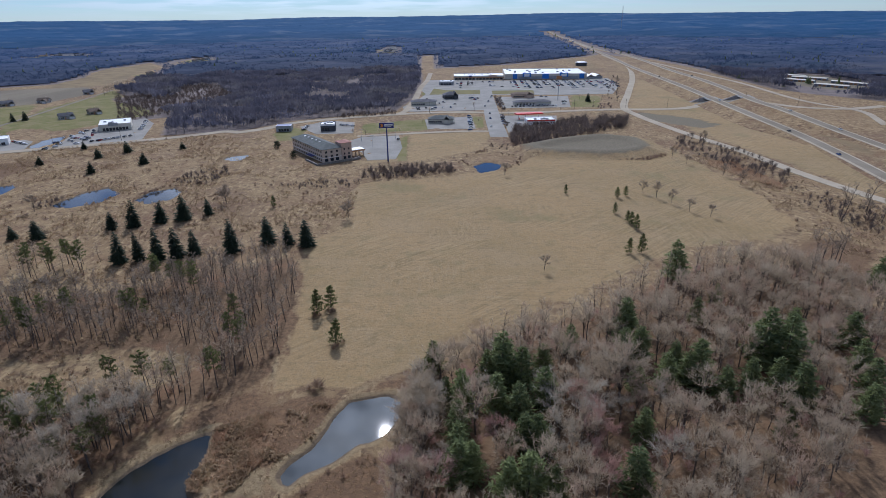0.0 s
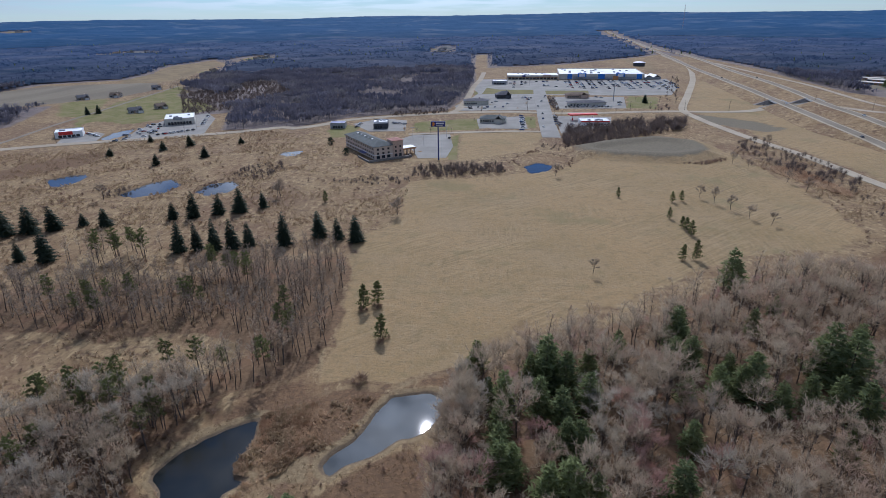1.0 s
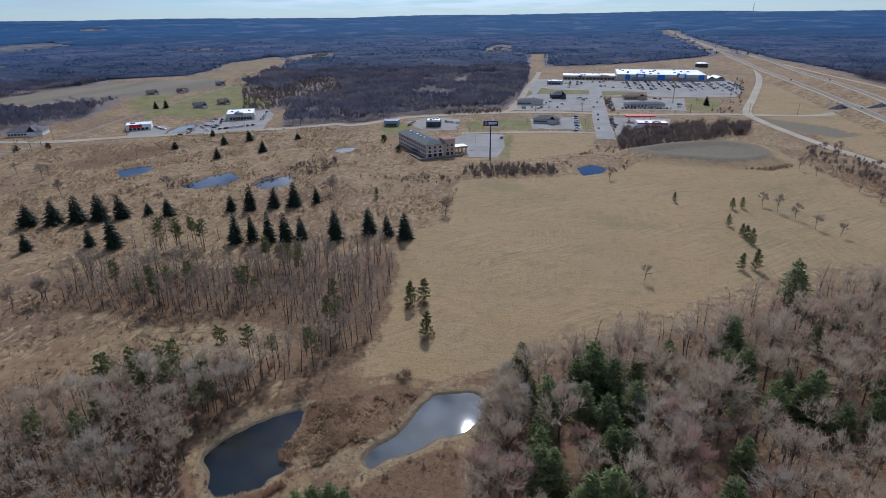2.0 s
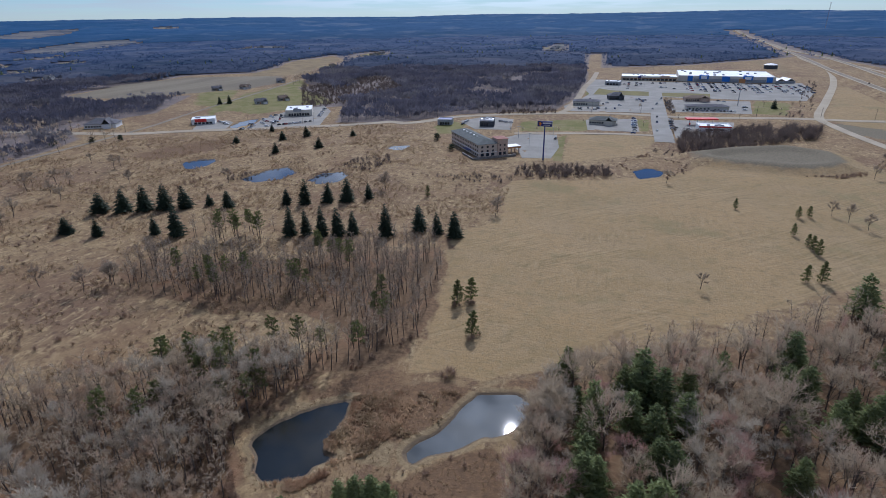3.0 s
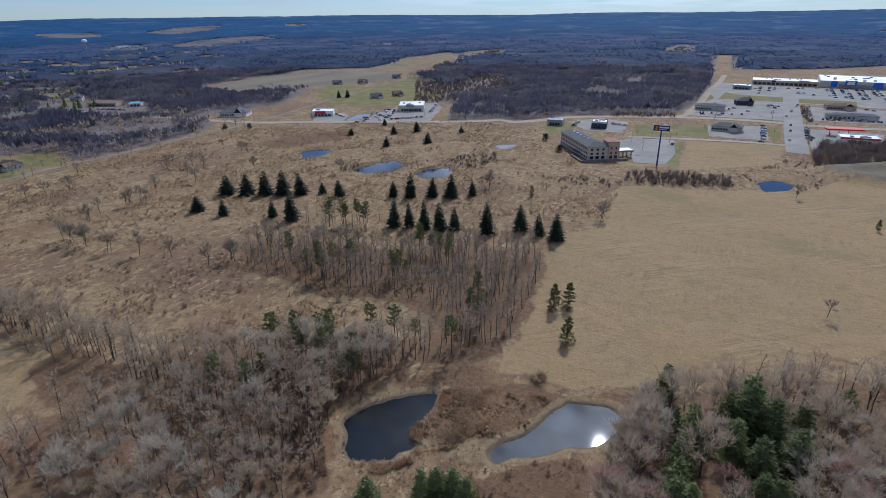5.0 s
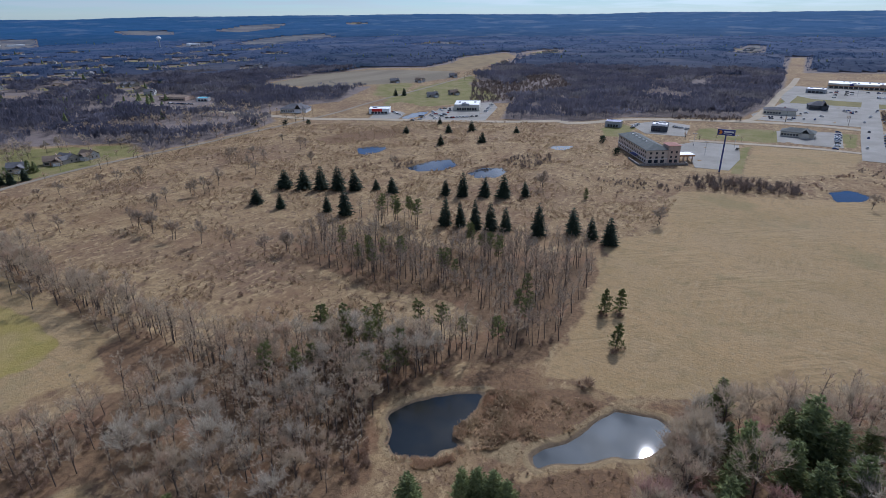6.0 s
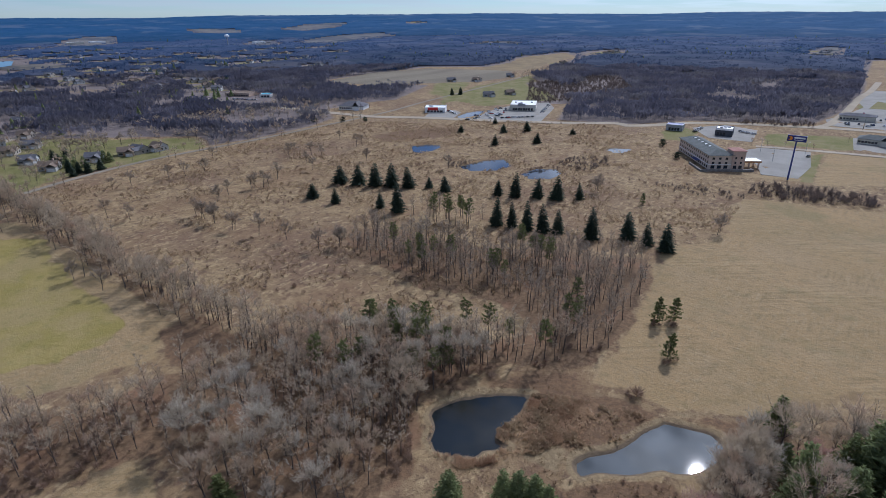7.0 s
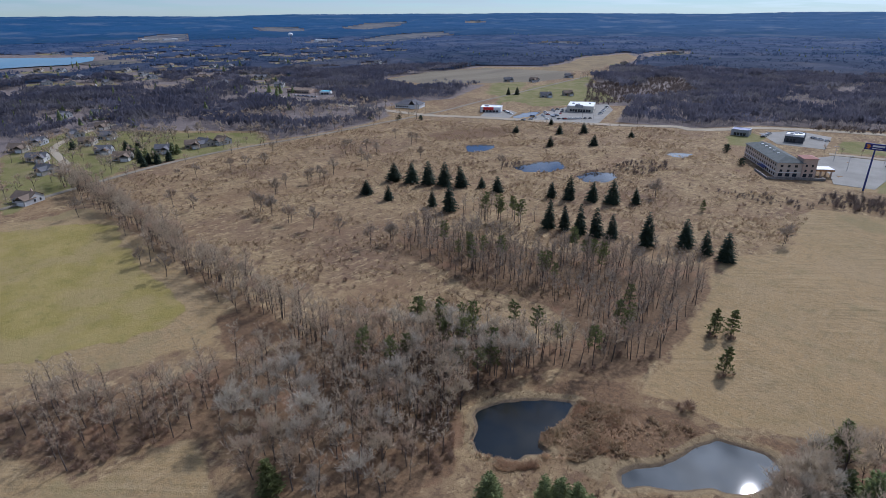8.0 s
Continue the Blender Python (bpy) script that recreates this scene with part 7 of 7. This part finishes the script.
def gas_station():
    x, y, turn, w = site((72.5, 571.2), (99.9, 575.7))
    ob = thing("fuel_canopy", "long flat red fuel station canopy on posts", "canopy", x, y, 0, turn)
    part("canopy_top", MB().box(0, w, 0, 8, 5.0, 6.1), M_RED, ob, "red flat canopy")
    part("canopy_roof", MB().box(0.3, w - 0.3, 0.3, 7.7, 6.1, 6.2), M_RED, ob)
    for k in range(4):
        part("post", MB().box(w * (k + 0.5) / 4 - 0.25, w * (k + 0.5) / 4 + 0.25, 3.7, 4.3, 0, 5.0), M_STEEL, ob)
        part("pump", MB().box(w * (k + 0.5) / 4 - 0.5, w * (k + 0.5) / 4 + 0.5, 1.9, 2.7, 0, 2.0), M_RED, ob, "red fuel pump")
    flat_building("fuel_shop", "white-roofed fuel station shop with a red band", "shop", (79.4, 542.9), (106.1, 544.0), 16, 4.6, M_WHITE, M_ROOFWHITE, 0.5, ((0.2, 0.8, 0.3, 2.6, 5),), 4, ((0.0, 1.0, 3.6, 4.9, M_RED),))


def restaurant(a, b, depth, label, roof=M_SLATE, wall=M_BEIGE, h=4.0, rise=3.0, lean_to=True):
    x, y, turn, w = site(a, b)
    ob = thing("restaurant", label, "restaurant", x, y, 0.05, turn)
    part("wall", walls(w, depth, h), wall, ob)
    part("roof", MB().hip(0, w, 0, depth, h, rise, 0.8), roof, ob)
    if lean_to:
        part("entrance_wing", MB().box(w * 0.62, w * 0.86, -3.5, -0.02, 0, h), wall, ob)
        part("wing_roof", MB().gable(w * 0.62, w * 0.86, -3.5, depth * 0.5, h, rise * 1.15, 0.5, "y"), roof, ob)
    for k in range(6):
        pane(ob, w * (0.06 + 0.09 * k), 1.0, 1.8, 1.6, "y-", 0.0)
    return ob


M_SIDING_G = two_tone("grey_siding", (0.30, 0.31, 0.32), (0.36, 0.37, 0.38), 0.3, 0.8)
M_SIDING_B = two_tone("tan_siding", (0.29, 0.26, 0.22), (0.33, 0.30, 0.26), 0.3, 0.8)
M_SIDING_W = two_tone("off_white_siding", (0.42, 0.42, 0.41), (0.36, 0.36, 0.355), 0.3, 0.8)
HOUSE_KINDS = [(M_SIDING_W, M_SHINGLE), (M_SIDING_B, M_SHINGLE), (M_SIDING_G, M_SHINGLE), (M_SIDING_B, M_SHINGLE_B), (M_SIDING_W, M_SHINGLE_B)]
HOUSE_WORDS = ["white house with a grey shingle roof on a lawn", "beige house with a grey shingle roof on a lawn", "grey house with a grey shingle roof on a lawn",
               "beige house with a brown shingle roof on a lawn", "white house with a brown shingle roof on a lawn"]


def house(k, x, y, turn, w=13.0, d=9.0, h=3.4, group="houses"):
    wall, roof = HOUSE_KINDS[k]
    ob = thing("house", HOUSE_WORDS[k], "house", x, y, flat_z(x, y) - 0.15 - 0.002 * max(0, math.hypot(x, y) - 1200), turn, group)
    part("wall", walls(w, d, h), wall, ob)
    part("gable_wall", MB().add([(0, 0, h), (0, d, h), (0, d / 2, h + 2.9), (0.3, 0, h), (0.3, d, h), (0.3, d / 2, h + 2.9)], [(0, 2, 1), (3, 4, 5), (0, 3, 5, 2), (2, 5, 4, 1)]), wall, ob)
    part("gable_wall", MB().add([(w - 0.3, 0, h), (w - 0.3, d, h), (w - 0.3, d / 2, h + 2.9), (w, 0, h), (w, d, h), (w, d / 2, h + 2.9)], [(0, 2, 1), (3, 4, 5), (0, 3, 5, 2), (2, 5, 4, 1)]), wall, ob)
    r = part("roof", MB().gable(0, w, 0, d, h, 3.0, 0.5), roof, ob)
    part("chimney", MB().box(w * 0.7, w * 0.7 + 0.8, d * 0.55, d * 0.55 + 0.8, h + 1.5, h + 4.2), M_STUCCO_RED, r)
    part("garage", MB().box(w - 6.0, w, -4.0, -0.02, 0, h - 0.2), wall, ob)
    part("garage_roof", MB().gable(w - 6.0, w, -4.0, d * 0.4, h - 0.2, 2.3, 0.4, "y"), roof, ob)
    pane(ob, w - 3.0, 0.1, 4.2, 2.2, "y-", -4.02, "garage_door", M_WHITE)
    pane(ob, w * 0.38, 0.1, 1.0, 2.1, "y-", 0.0, "door", M_WOODBAND)
    for f in (0.12, 0.24):
        pane(ob, w * f, 1.0, 1.3, 1.4, "y-", 0.0)
    for f in (0.3, 0.7):
        pane(ob, d * f, 1.0, 1.2, 1.4, "x-", 0.0)
        pane(ob, d * f, 1.0, 1.2, 1.4, "x+", w)
    return ob


CAR_COLOURS = [("white", (0.75, 0.75, 0.75)), ("silver", (0.45, 0.46, 0.48)), ("black", (0.015, 0.015, 0.018)), ("dark grey", (0.07, 0.075, 0.08)), ("dark blue", (0.02, 0.05, 0.16)), ("red", (0.35, 0.02, 0.02))]


def make_car(word, col):
    mat = two_tone(word.replace(" ", "_") + "_car_paint", col, tuple(0.85 * c for c in col), 0.5, 0.25, 0.6, 5.0, 0.0, 0)
    ob = thing("car", word + " car parked on the asphalt", "car", 0, 0, -300, 0, "cars")
    body = MB()
    sec = [(-2.25, 0.55), (-2.2, 0.95), (-1.2, 1.02), (1.0, 1.0), (2.1, 0.85), (2.25, 0.5), (2.2, 0.3), (-2.2, 0.3)]
    n = len(sec)
    body.add([(x, -0.88, z) for x, z in sec] + [(x, 0.88, z) for x, z in sec], [(i, (i + 1) % n, n + (i + 1) % n, n + i) for i in range(n)] + [tuple(range(n))[::-1], tuple(range(n, 2 * n))])
    part("body", body, mat, ob)
    cab = [(-1.7, -0.80, 1.0), (1.0, -0.80, 1.0), (1.0, 0.80, 1.0), (-1.7, 0.80, 1.0), (-1.2, -0.66, 1.46), (0.3, -0.66, 1.46), (0.3, 0.66, 1.46), (-1.2, 0.66, 1.46)]
    part("window_band", MB().add(cab, [(0, 1, 5, 4), (1, 2, 6, 5), (2, 3, 7, 6), (3, 0, 4, 7)]), M_GLASS, ob)
    part("roof_panel", MB().box(-1.2, 0.32, -0.67, 0.67, 1.44, 1.5), mat, ob)
    wheel = None
    for wx in (-1.4, 1.4):
        for wy in (-0.86, 0.86):
            m = MB()
            a = [2 * math.pi * i / 8 for i in range(8)]
            m.add([(0.33 * math.cos(t), s, 0.33 * math.sin(t)) for s in (-0.11, 0.11) for t in a], [(i, (i + 1) % 8, 8 + (i + 1) % 8, 8 + i) for i in range(8)] + [tuple(range(8))[::-1], tuple(range(8, 16))])
            wheel = wheel or mesh_of("wheel", m.v, m.f, M_TYRE)
            part("wheel", wheel, None, ob).location = (wx, wy, 0.33)
    return ob


M_TYRE = two_tone("tyre_rubber", (0.015, 0.015, 0.016), (0.03, 0.03, 0.03), 2.0, 0.9, 0.2, 8.0, 0.0, 0)
CARS = [make_car(*c) for c in CAR_COLOURS]
CAR_USED = set()
R4 = np.random.default_rng(41)


def park(x, y, turn, z=0.17):
    k = int(R4.choice(6, p=[0.24, 0.22, 0.2, 0.16, 0.1, 0.08]))
    m = pose(x, y, flat_z(x, y) + z, 0, 0, turn + R4.uniform(-2, 2))
    if k in CAR_USED:
        copy_thing(CARS[k], m)
    else:
        CAR_USED.add(k)
        CARS[k].matrix_basis = m


hotel()
high_sign()
superstore()
strip_mall()
water_tank()
gas_station()
restaurant((-15.7, 558.7), (8.8, 557.0), 13, "low restaurant with a grey-green hipped roof")
restaurant((-38.3, 674.0), (-9.2, 675.8), 14, "low bank with a wide grey roof", M_SHINGLE, M_BEIGE, 4.5, 2.2, False)
restaurant((1.0, 726.7), (18.1, 730.1), 14, "small grey-roofed restaurant by the plaza", M_SHINGLE, M_DARKWALL, 4.5, 4.0)
restaurant((87.2, 728.7), (113.9, 731.2), 14, "low brown-roofed restaurant by the plaza", M_SHINGLE_B, M_STUCCO_RED, 4.2, 2.4)
restaurant((82.3, 663.5), (124.3, 668.5), 12, "long dark-roofed diner beside a row of cars", M_SHINGLE, M_BEIGE, 3.8, 2.0, False)
flat_building("warehouse", "long pale warehouse among distant woods", "warehouse", (-2336.3, 841.4), (-2318.1, 893.3), 30, 9.0, M_BEIGE, M_ROOFWHITE, 0.5, ((0.05, 0.95, 1.0, 3.0, 8),), 3)
flat_building("warehouse", "long pale warehouse among distant woods", "warehouse", (-2342.7, 922.0), (-2332.1, 972.2), 30, 8.0, M_WHITE, M_ROOFWHITE, 0.5, ((0.05, 0.95, 1.0, 3.0, 8),), 2)
flat_building("farm_building", "pale farm building beside a distant field", "barn", (-1825.3, 1258.6), (-1826.2, 1301.8), 18, 7.5, M_WHITE, M_ROOFWHITE, 0.3, ((0.1, 0.9, 0.5, 3.0, 4),), 0)
flat_building("restaurant", "white flat-roofed cafe with charcoal walls", "restaurant", (-114.7, 525.2), (-101.3, 527.0), 14, 6.0, M_DARKWALL, M_ROOFWHITE, 0.6, ((0.1, 0.6, 0.3, 3.0, 3),), 3, ((0.0, 1.0, 5.0, 6.5, M_WHITE),))
flat_building("shop", "small grey block shop with a dark blue roof", "shop", (-156.3, 525.3), (-142.5, 527.1), 12, 5.0, M_STEEL, M_NAVY, 0.3, ((0.15, 0.85, 0.3, 2.6, 4),), 0)
flat_building("farm_store", "wide pale farm store with a white roof", "store", (-327.7, 536.8), (-302.9, 549.1), 34, 6.0, M_BEIGE, M_ROOFWHITE, 0.5, ((0.1, 0.9, 0.3, 3.0, 8),), 4, ((0.3, 0.6, 4.8, 7.6, M_STEEL),))
flat_building("shop", "small white shop with a red front", "shop", (-394.6, 472.3), (-376.1, 483.9), 18, 5.0, M_WHITE, M_ROOFWHITE, 0.5, ((0.1, 0.9, 0.3, 2.4, 5),), 2, ((0.15, 0.65, 2.6, 5.6, M_RED),))
flat_building("clinic", "long low brown-roofed building beside parked cars", "building", (-693.9, 422.6), (-660.9, 436.4), 22, 4.0, M_STUCCO_RED, M_SHINGLE_B, 0.3, ((0.05, 0.95, 0.5, 2.2, 9),), 0)
flat_building("workshop", "small teal-roofed workshop beside parked cars", "building", (-641.4, 438.9), (-631.2, 447.8), 14, 4.0, M_WHITE, M_TEAL, 0.1, ((0.1, 0.9, 0.3, 2.6, 3),), 0)
restaurant((-485.9, 432.3), (-460.1, 444.6), 18, "wide pale-roofed church hall among bare trees", M_SHINGLE, M_WHITE, 4.0, 4.5)

# houses along the country road and in the settlement
for k, (x, y) in enumerate(HOUSES):
    house(k * 3 % 5, x, y, R4.uniform(-15, 60), R4.uniform(11, 14), R4.uniform(8, 9.5))
# far village and farms
for k, (x, y) in enumerate(VILLAGE):
    d = math.hypot(x, y)
    house(k * 2 % 5, x, y, R4.uniform(-60, 60), 14 * max(1, d / 1400), 10 * max(1, d / 1400), 4.5 * max(1, d / 1800), "far houses")

# long low sheds of the storage yard beyond the highway
for a, b in (((507.1, 877.6), (535.3, 844.6)), ((537.4, 905.6), (569.2, 870.0)), ((515.8, 812.3), (540.1, 777.8)), ((558.1, 841.9), (580.9, 798.5)), ((540.8, 930.3), (562.2, 910.7))):
    x, y, turn, w = site(a, b)
    shed = thing("storage_shed", "long low storage shed with a pale metal roof", "shed", x, y, flat_z(x, y), turn, "storage sheds")
    part("wall", walls(w, 9, 2.8), M_STEEL, shed)
    part("roof", MB().gable(0, w, 0, 9, 2.8, 1.0, 0.3), M_BEIGE, shed, "pale metal roof")
    for k in range(8):
        pane(shed, w * (k + 0.5) / 8, 0.1, w / 8 * 0.7, 2.2, "y-", 0.0, "roller_door", M_WOODBAND if k % 3 else M_SHINGLE)

# cars on the plaza, lots and roads
for x, y in [(81.9, 662.9), (85.0, 663.1), (87.6, 659.1), (91.2, 663.4), (94.3, 663.5), (96.9, 659.6), (100.5, 663.8), (103.6, 664.0), (106.1, 660.1), (110.4, 664.3), (113.5, 664.5), (117.2, 664.7), (120.9, 664.9), (122.7, 660.9)]:
    park(x, y, 92)
for x, y in [(32.5, 733.5), (36.0, 733.6), (40.0, 728.8), (42.7, 728.9), (142.3, 691.3), (144.8, 691.4), (140.3, 674.1), (62.7, 687.6), (64.9, 674.6), (65.5, 705.8), (-21.3, 726.3), (-9.8, 712.0), (-5.4, 688.9), (-0.8, 698.2), (-13.0, 645.9), (-28.7, 645.1), (13.0, 680.8), (113.2, 736.7), (124.1, 737.2), (129.4, 732.4), (72.5, 549.0), (61.5, 554.1)]:
    park(x, y, R4.choice([5, 92]))
for x, y in [(27.1, 582.9), (26.6, 570.1), (26.2, 557.8), (25.7, 545.9), (25.3, 534.5), (23.8, 520.8)]:
    park(x, y, 4)
ax, ay, aturn, aw = site((16.2, 945.5), (239.0, 934.7))
ca, sa = math.cos(radians(aturn)), math.sin(radians(aturn))
for row in range(15):
    u = 10 + row * 16.5
    full = 0.09 if u < 85 else 0.34
    for side in (-2.7, 2.7):
        for k in range(34):
            v = 22 + k * 2.9
            if R4.uniform() < full * (1.25 - k / 34):
                park(ax + ca * (u + side) + sa * v, ay + sa * (u + side) - ca * v, aturn + (0 if side < 0 else 180))
for line, n, off, turn in (([(76.9, 655.5), (129.2, 659.4)], 18, 0, 90), ([(26.1, 598.3), (24.9, 546.8)], 6, 0, 0), ([(60.5, 599.1), (57.9, 544.4)], 5, 0, 0), ([(-35.9, 652.6), (9.2, 657.1)], 7, 0, 90),
                           ([(31.6, 728.8), (41.4, 712.9)], 4, 0, 90), ([(-309.4, 488.8), (-286.0, 514.0)], 9, 0, 90), ([(-380.2, 495.0), (-361.1, 482.9)], 5, 0, 0), ([(-103.1, 555.9), (-88.2, 548.8)], 4, 0, 30), ([(-132.4, 529.1), (-132.7, 552.0)], 4, 0, 60),
                           ([(-289.7, 537.4), (-310.5, 593.5)], 6, 0, 20), ([(-657.9, 410.1), (-622.5, 420.5)], 10, 0, 50), ([(46.7, 658.1), (64.4, 762.9)], 5, 0, 90), ([(43.7, 522.7), (50.3, 637.4)], 3, 0, 90), ([(-40.4, 487.4), (-38.8, 477.9)], 1, 0, 80)):
    for k in range(n):
        s = (k + R4.uniform(0.1, 0.9)) / n
        park(line[0][0] + (line[1][0] - line[0][0]) * s, line[0][1] + (line[1][1] - line[0][1]) * s, turn, 0.3)
for x, y in scatter([(-330.7, 461.2), (-343.5, 498.6), (-346.3, 545.7), (-333.1, 542.0), (-318.1, 507.5), (-316.2, 474.2)], 7, R4, 0.75):
    park(x, y, R4.choice([20, 110]))
for line in (HWY_NEAR, HWY_FAR):
    p = spline(line, 5)
    d = np.hypot(p[:, 0], p[:, 1])
    for dist in (470, 560, 690, 980):
        i = int(np.argmin(abs(d - dist - R4.uniform(-25, 25))))
        t = p[i + 1] - p[i]
        n = np.array([-t[1], t[0]]) / np.linalg.norm(t) * R4.choice([-2.5, 2.5])
        h = float(bank_height(p)[i])
        c = (p[i] * (EYE_Z - h) / (EYE_Z - 5.8 + 5.5 * float(smooth(d[i], 900, 1250)))) + n
        park(c[0], c[1], math.degrees(math.atan2(t[1], t[0])), h + 0.02)
for k, ob in enumerate(CARS):
    if k not in CAR_USED:
        park(0, 600, 0)

# lamp posts, plaza sign, mast, poles
post = lamp_post()
POSTS = [(12.0, 848.3), (47.5, 865.1), (112.0, 857.8), (144.7, 854.1), (177.1, 850.5), (212.4, 860.5), (233.1, 844.2), (-58.0, 452.8), (-42.4, 487.5), (-70.8, 479.9), (-312.9, 494.3), (-282.3, 513.1)]
post.matrix_basis = pose(*POSTS[0], 0.1)
for x, y in POSTS[1:]:
    copy_thing(post, pose(x, y, 0.1))
px, py = (138.8, 703.9)
plaza_sign = thing("plaza_sign", "tall thin plaza sign with an orange head", "sign", px, py)
part("pole", MB().cyl(0, 0, -0.2, 25, 0.45, 0.35, 8), M_STEEL, plaza_sign)
part("panel", MB().box(-3.2, 3.2, -0.4, 0.4, 25, 29), M_WOODBAND, plaza_sign, "orange-brown sign head")
mx, my = (833.8, 2834.2)
mast = thing("radio_mast", "thin red and white lattice radio mast above woods", "mast", mx, my, flat_z(mx, my))
for sx0, sy0 in ((-1.2, -0.7), (1.2, -0.7), (0, 1.4)):
    part("leg", MB().cyl(sx0, sy0, -1, 105, 0.28, 0.28, 5), M_STEEL, mast)
part("bracing", (lambda m: [m.box(-1.4, 1.4, -0.9, 1.5, 6 * k, 6 * k + 0.3) for k in range(1, 18)] and m)(MB()), M_RED, mast)
tx, ty = (-1836.0, 1157.0)
tower = thing("water_tower", "pale blue-green round water tower above woods", "water tower", tx, ty, flat_z(tx, ty))
part("stem", MB().cyl(0, 0, -1, 26, 2.0, 2.0, 10), M_STEEL, tower)
part("tank", MB().cyl(0, 0, 26, 30, 3, 8, 14).cyl(0, 0, 30, 34, 8, 8, 14).cyl(0, 0, 34, 38, 8, 2.5, 14), M_ROOFWHITE, tower)

# utility poles along the main road
pole = thing("utility_pole", "brown wooden utility pole with a crossarm", "pole", 0, 0, 0, 0, "utility poles")
part("shaft", MB().cyl(0, 0, -0.3, 10.5, 0.16, 0.11, 6), M_BARK, pole)
part("crossarm", MB().box(-1.2, 1.2, -0.07, 0.07, 9.6, 9.8), M_BARK, pole)
way = spline(ROAD_MAIN, 12)
run = way[(np.hypot(way[:, 0], way[:, 1]) < 760)][::4]
for i in range(len(run) - 1):
    t = run[i + 1] - run[i]
    n = np.array([-t[1], t[0]]) / (np.linalg.norm(t) + 1e-6) * 9
    m = pose(run[i][0] + n[0], run[i][1] + n[1], 0, 0, 0, math.degrees(math.atan2(t[1], t[0])) + 90)
    if i == 0:
        pole.matrix_basis = m
    else:
        copy_thing(pole, m)

# dark clipped evergreens by the hotel and the dead tree on the field
ROUND = [(-136.8, 457.4), (-115.0, 423.0), (-448.0, 364.7), (-408.0, 396.3), (-426.8, 383.7)]
ROUND_P = [tree_thing("evergreen_shrub", pine_arrays(300, 5.0, 2.6, 0.02, 34, 12, 0.5, 0.4, 0.35), M_SPRUCE, "dark round evergreen shrub", "shrub", "round evergreens")]
stand(ROUND_P, [(x, y, 1.0) for x, y in ROUND], R4)
HOUSE_TREES = [(-422.2, 136.3), (-427.6, 142.2), (-423.1, 146.4), (-425.5, 155.4), (-435.7, 139.4), (-464.5, 143.7), (-477.8, 144.3), (-488.0, 156.4), (-520.5, 118.7), (-455.9, 601.8), (-447.6, 609.1), (172.3, 691.3)]
stand([tree_thing("spruce", spruce_arrays(310, 12, 4.5), M_SPRUCE, "dark broad spruce beside the houses", "tree", "spruces by houses")], [(x, y, 0.8) for x, y in HOUSE_TREES], R4)
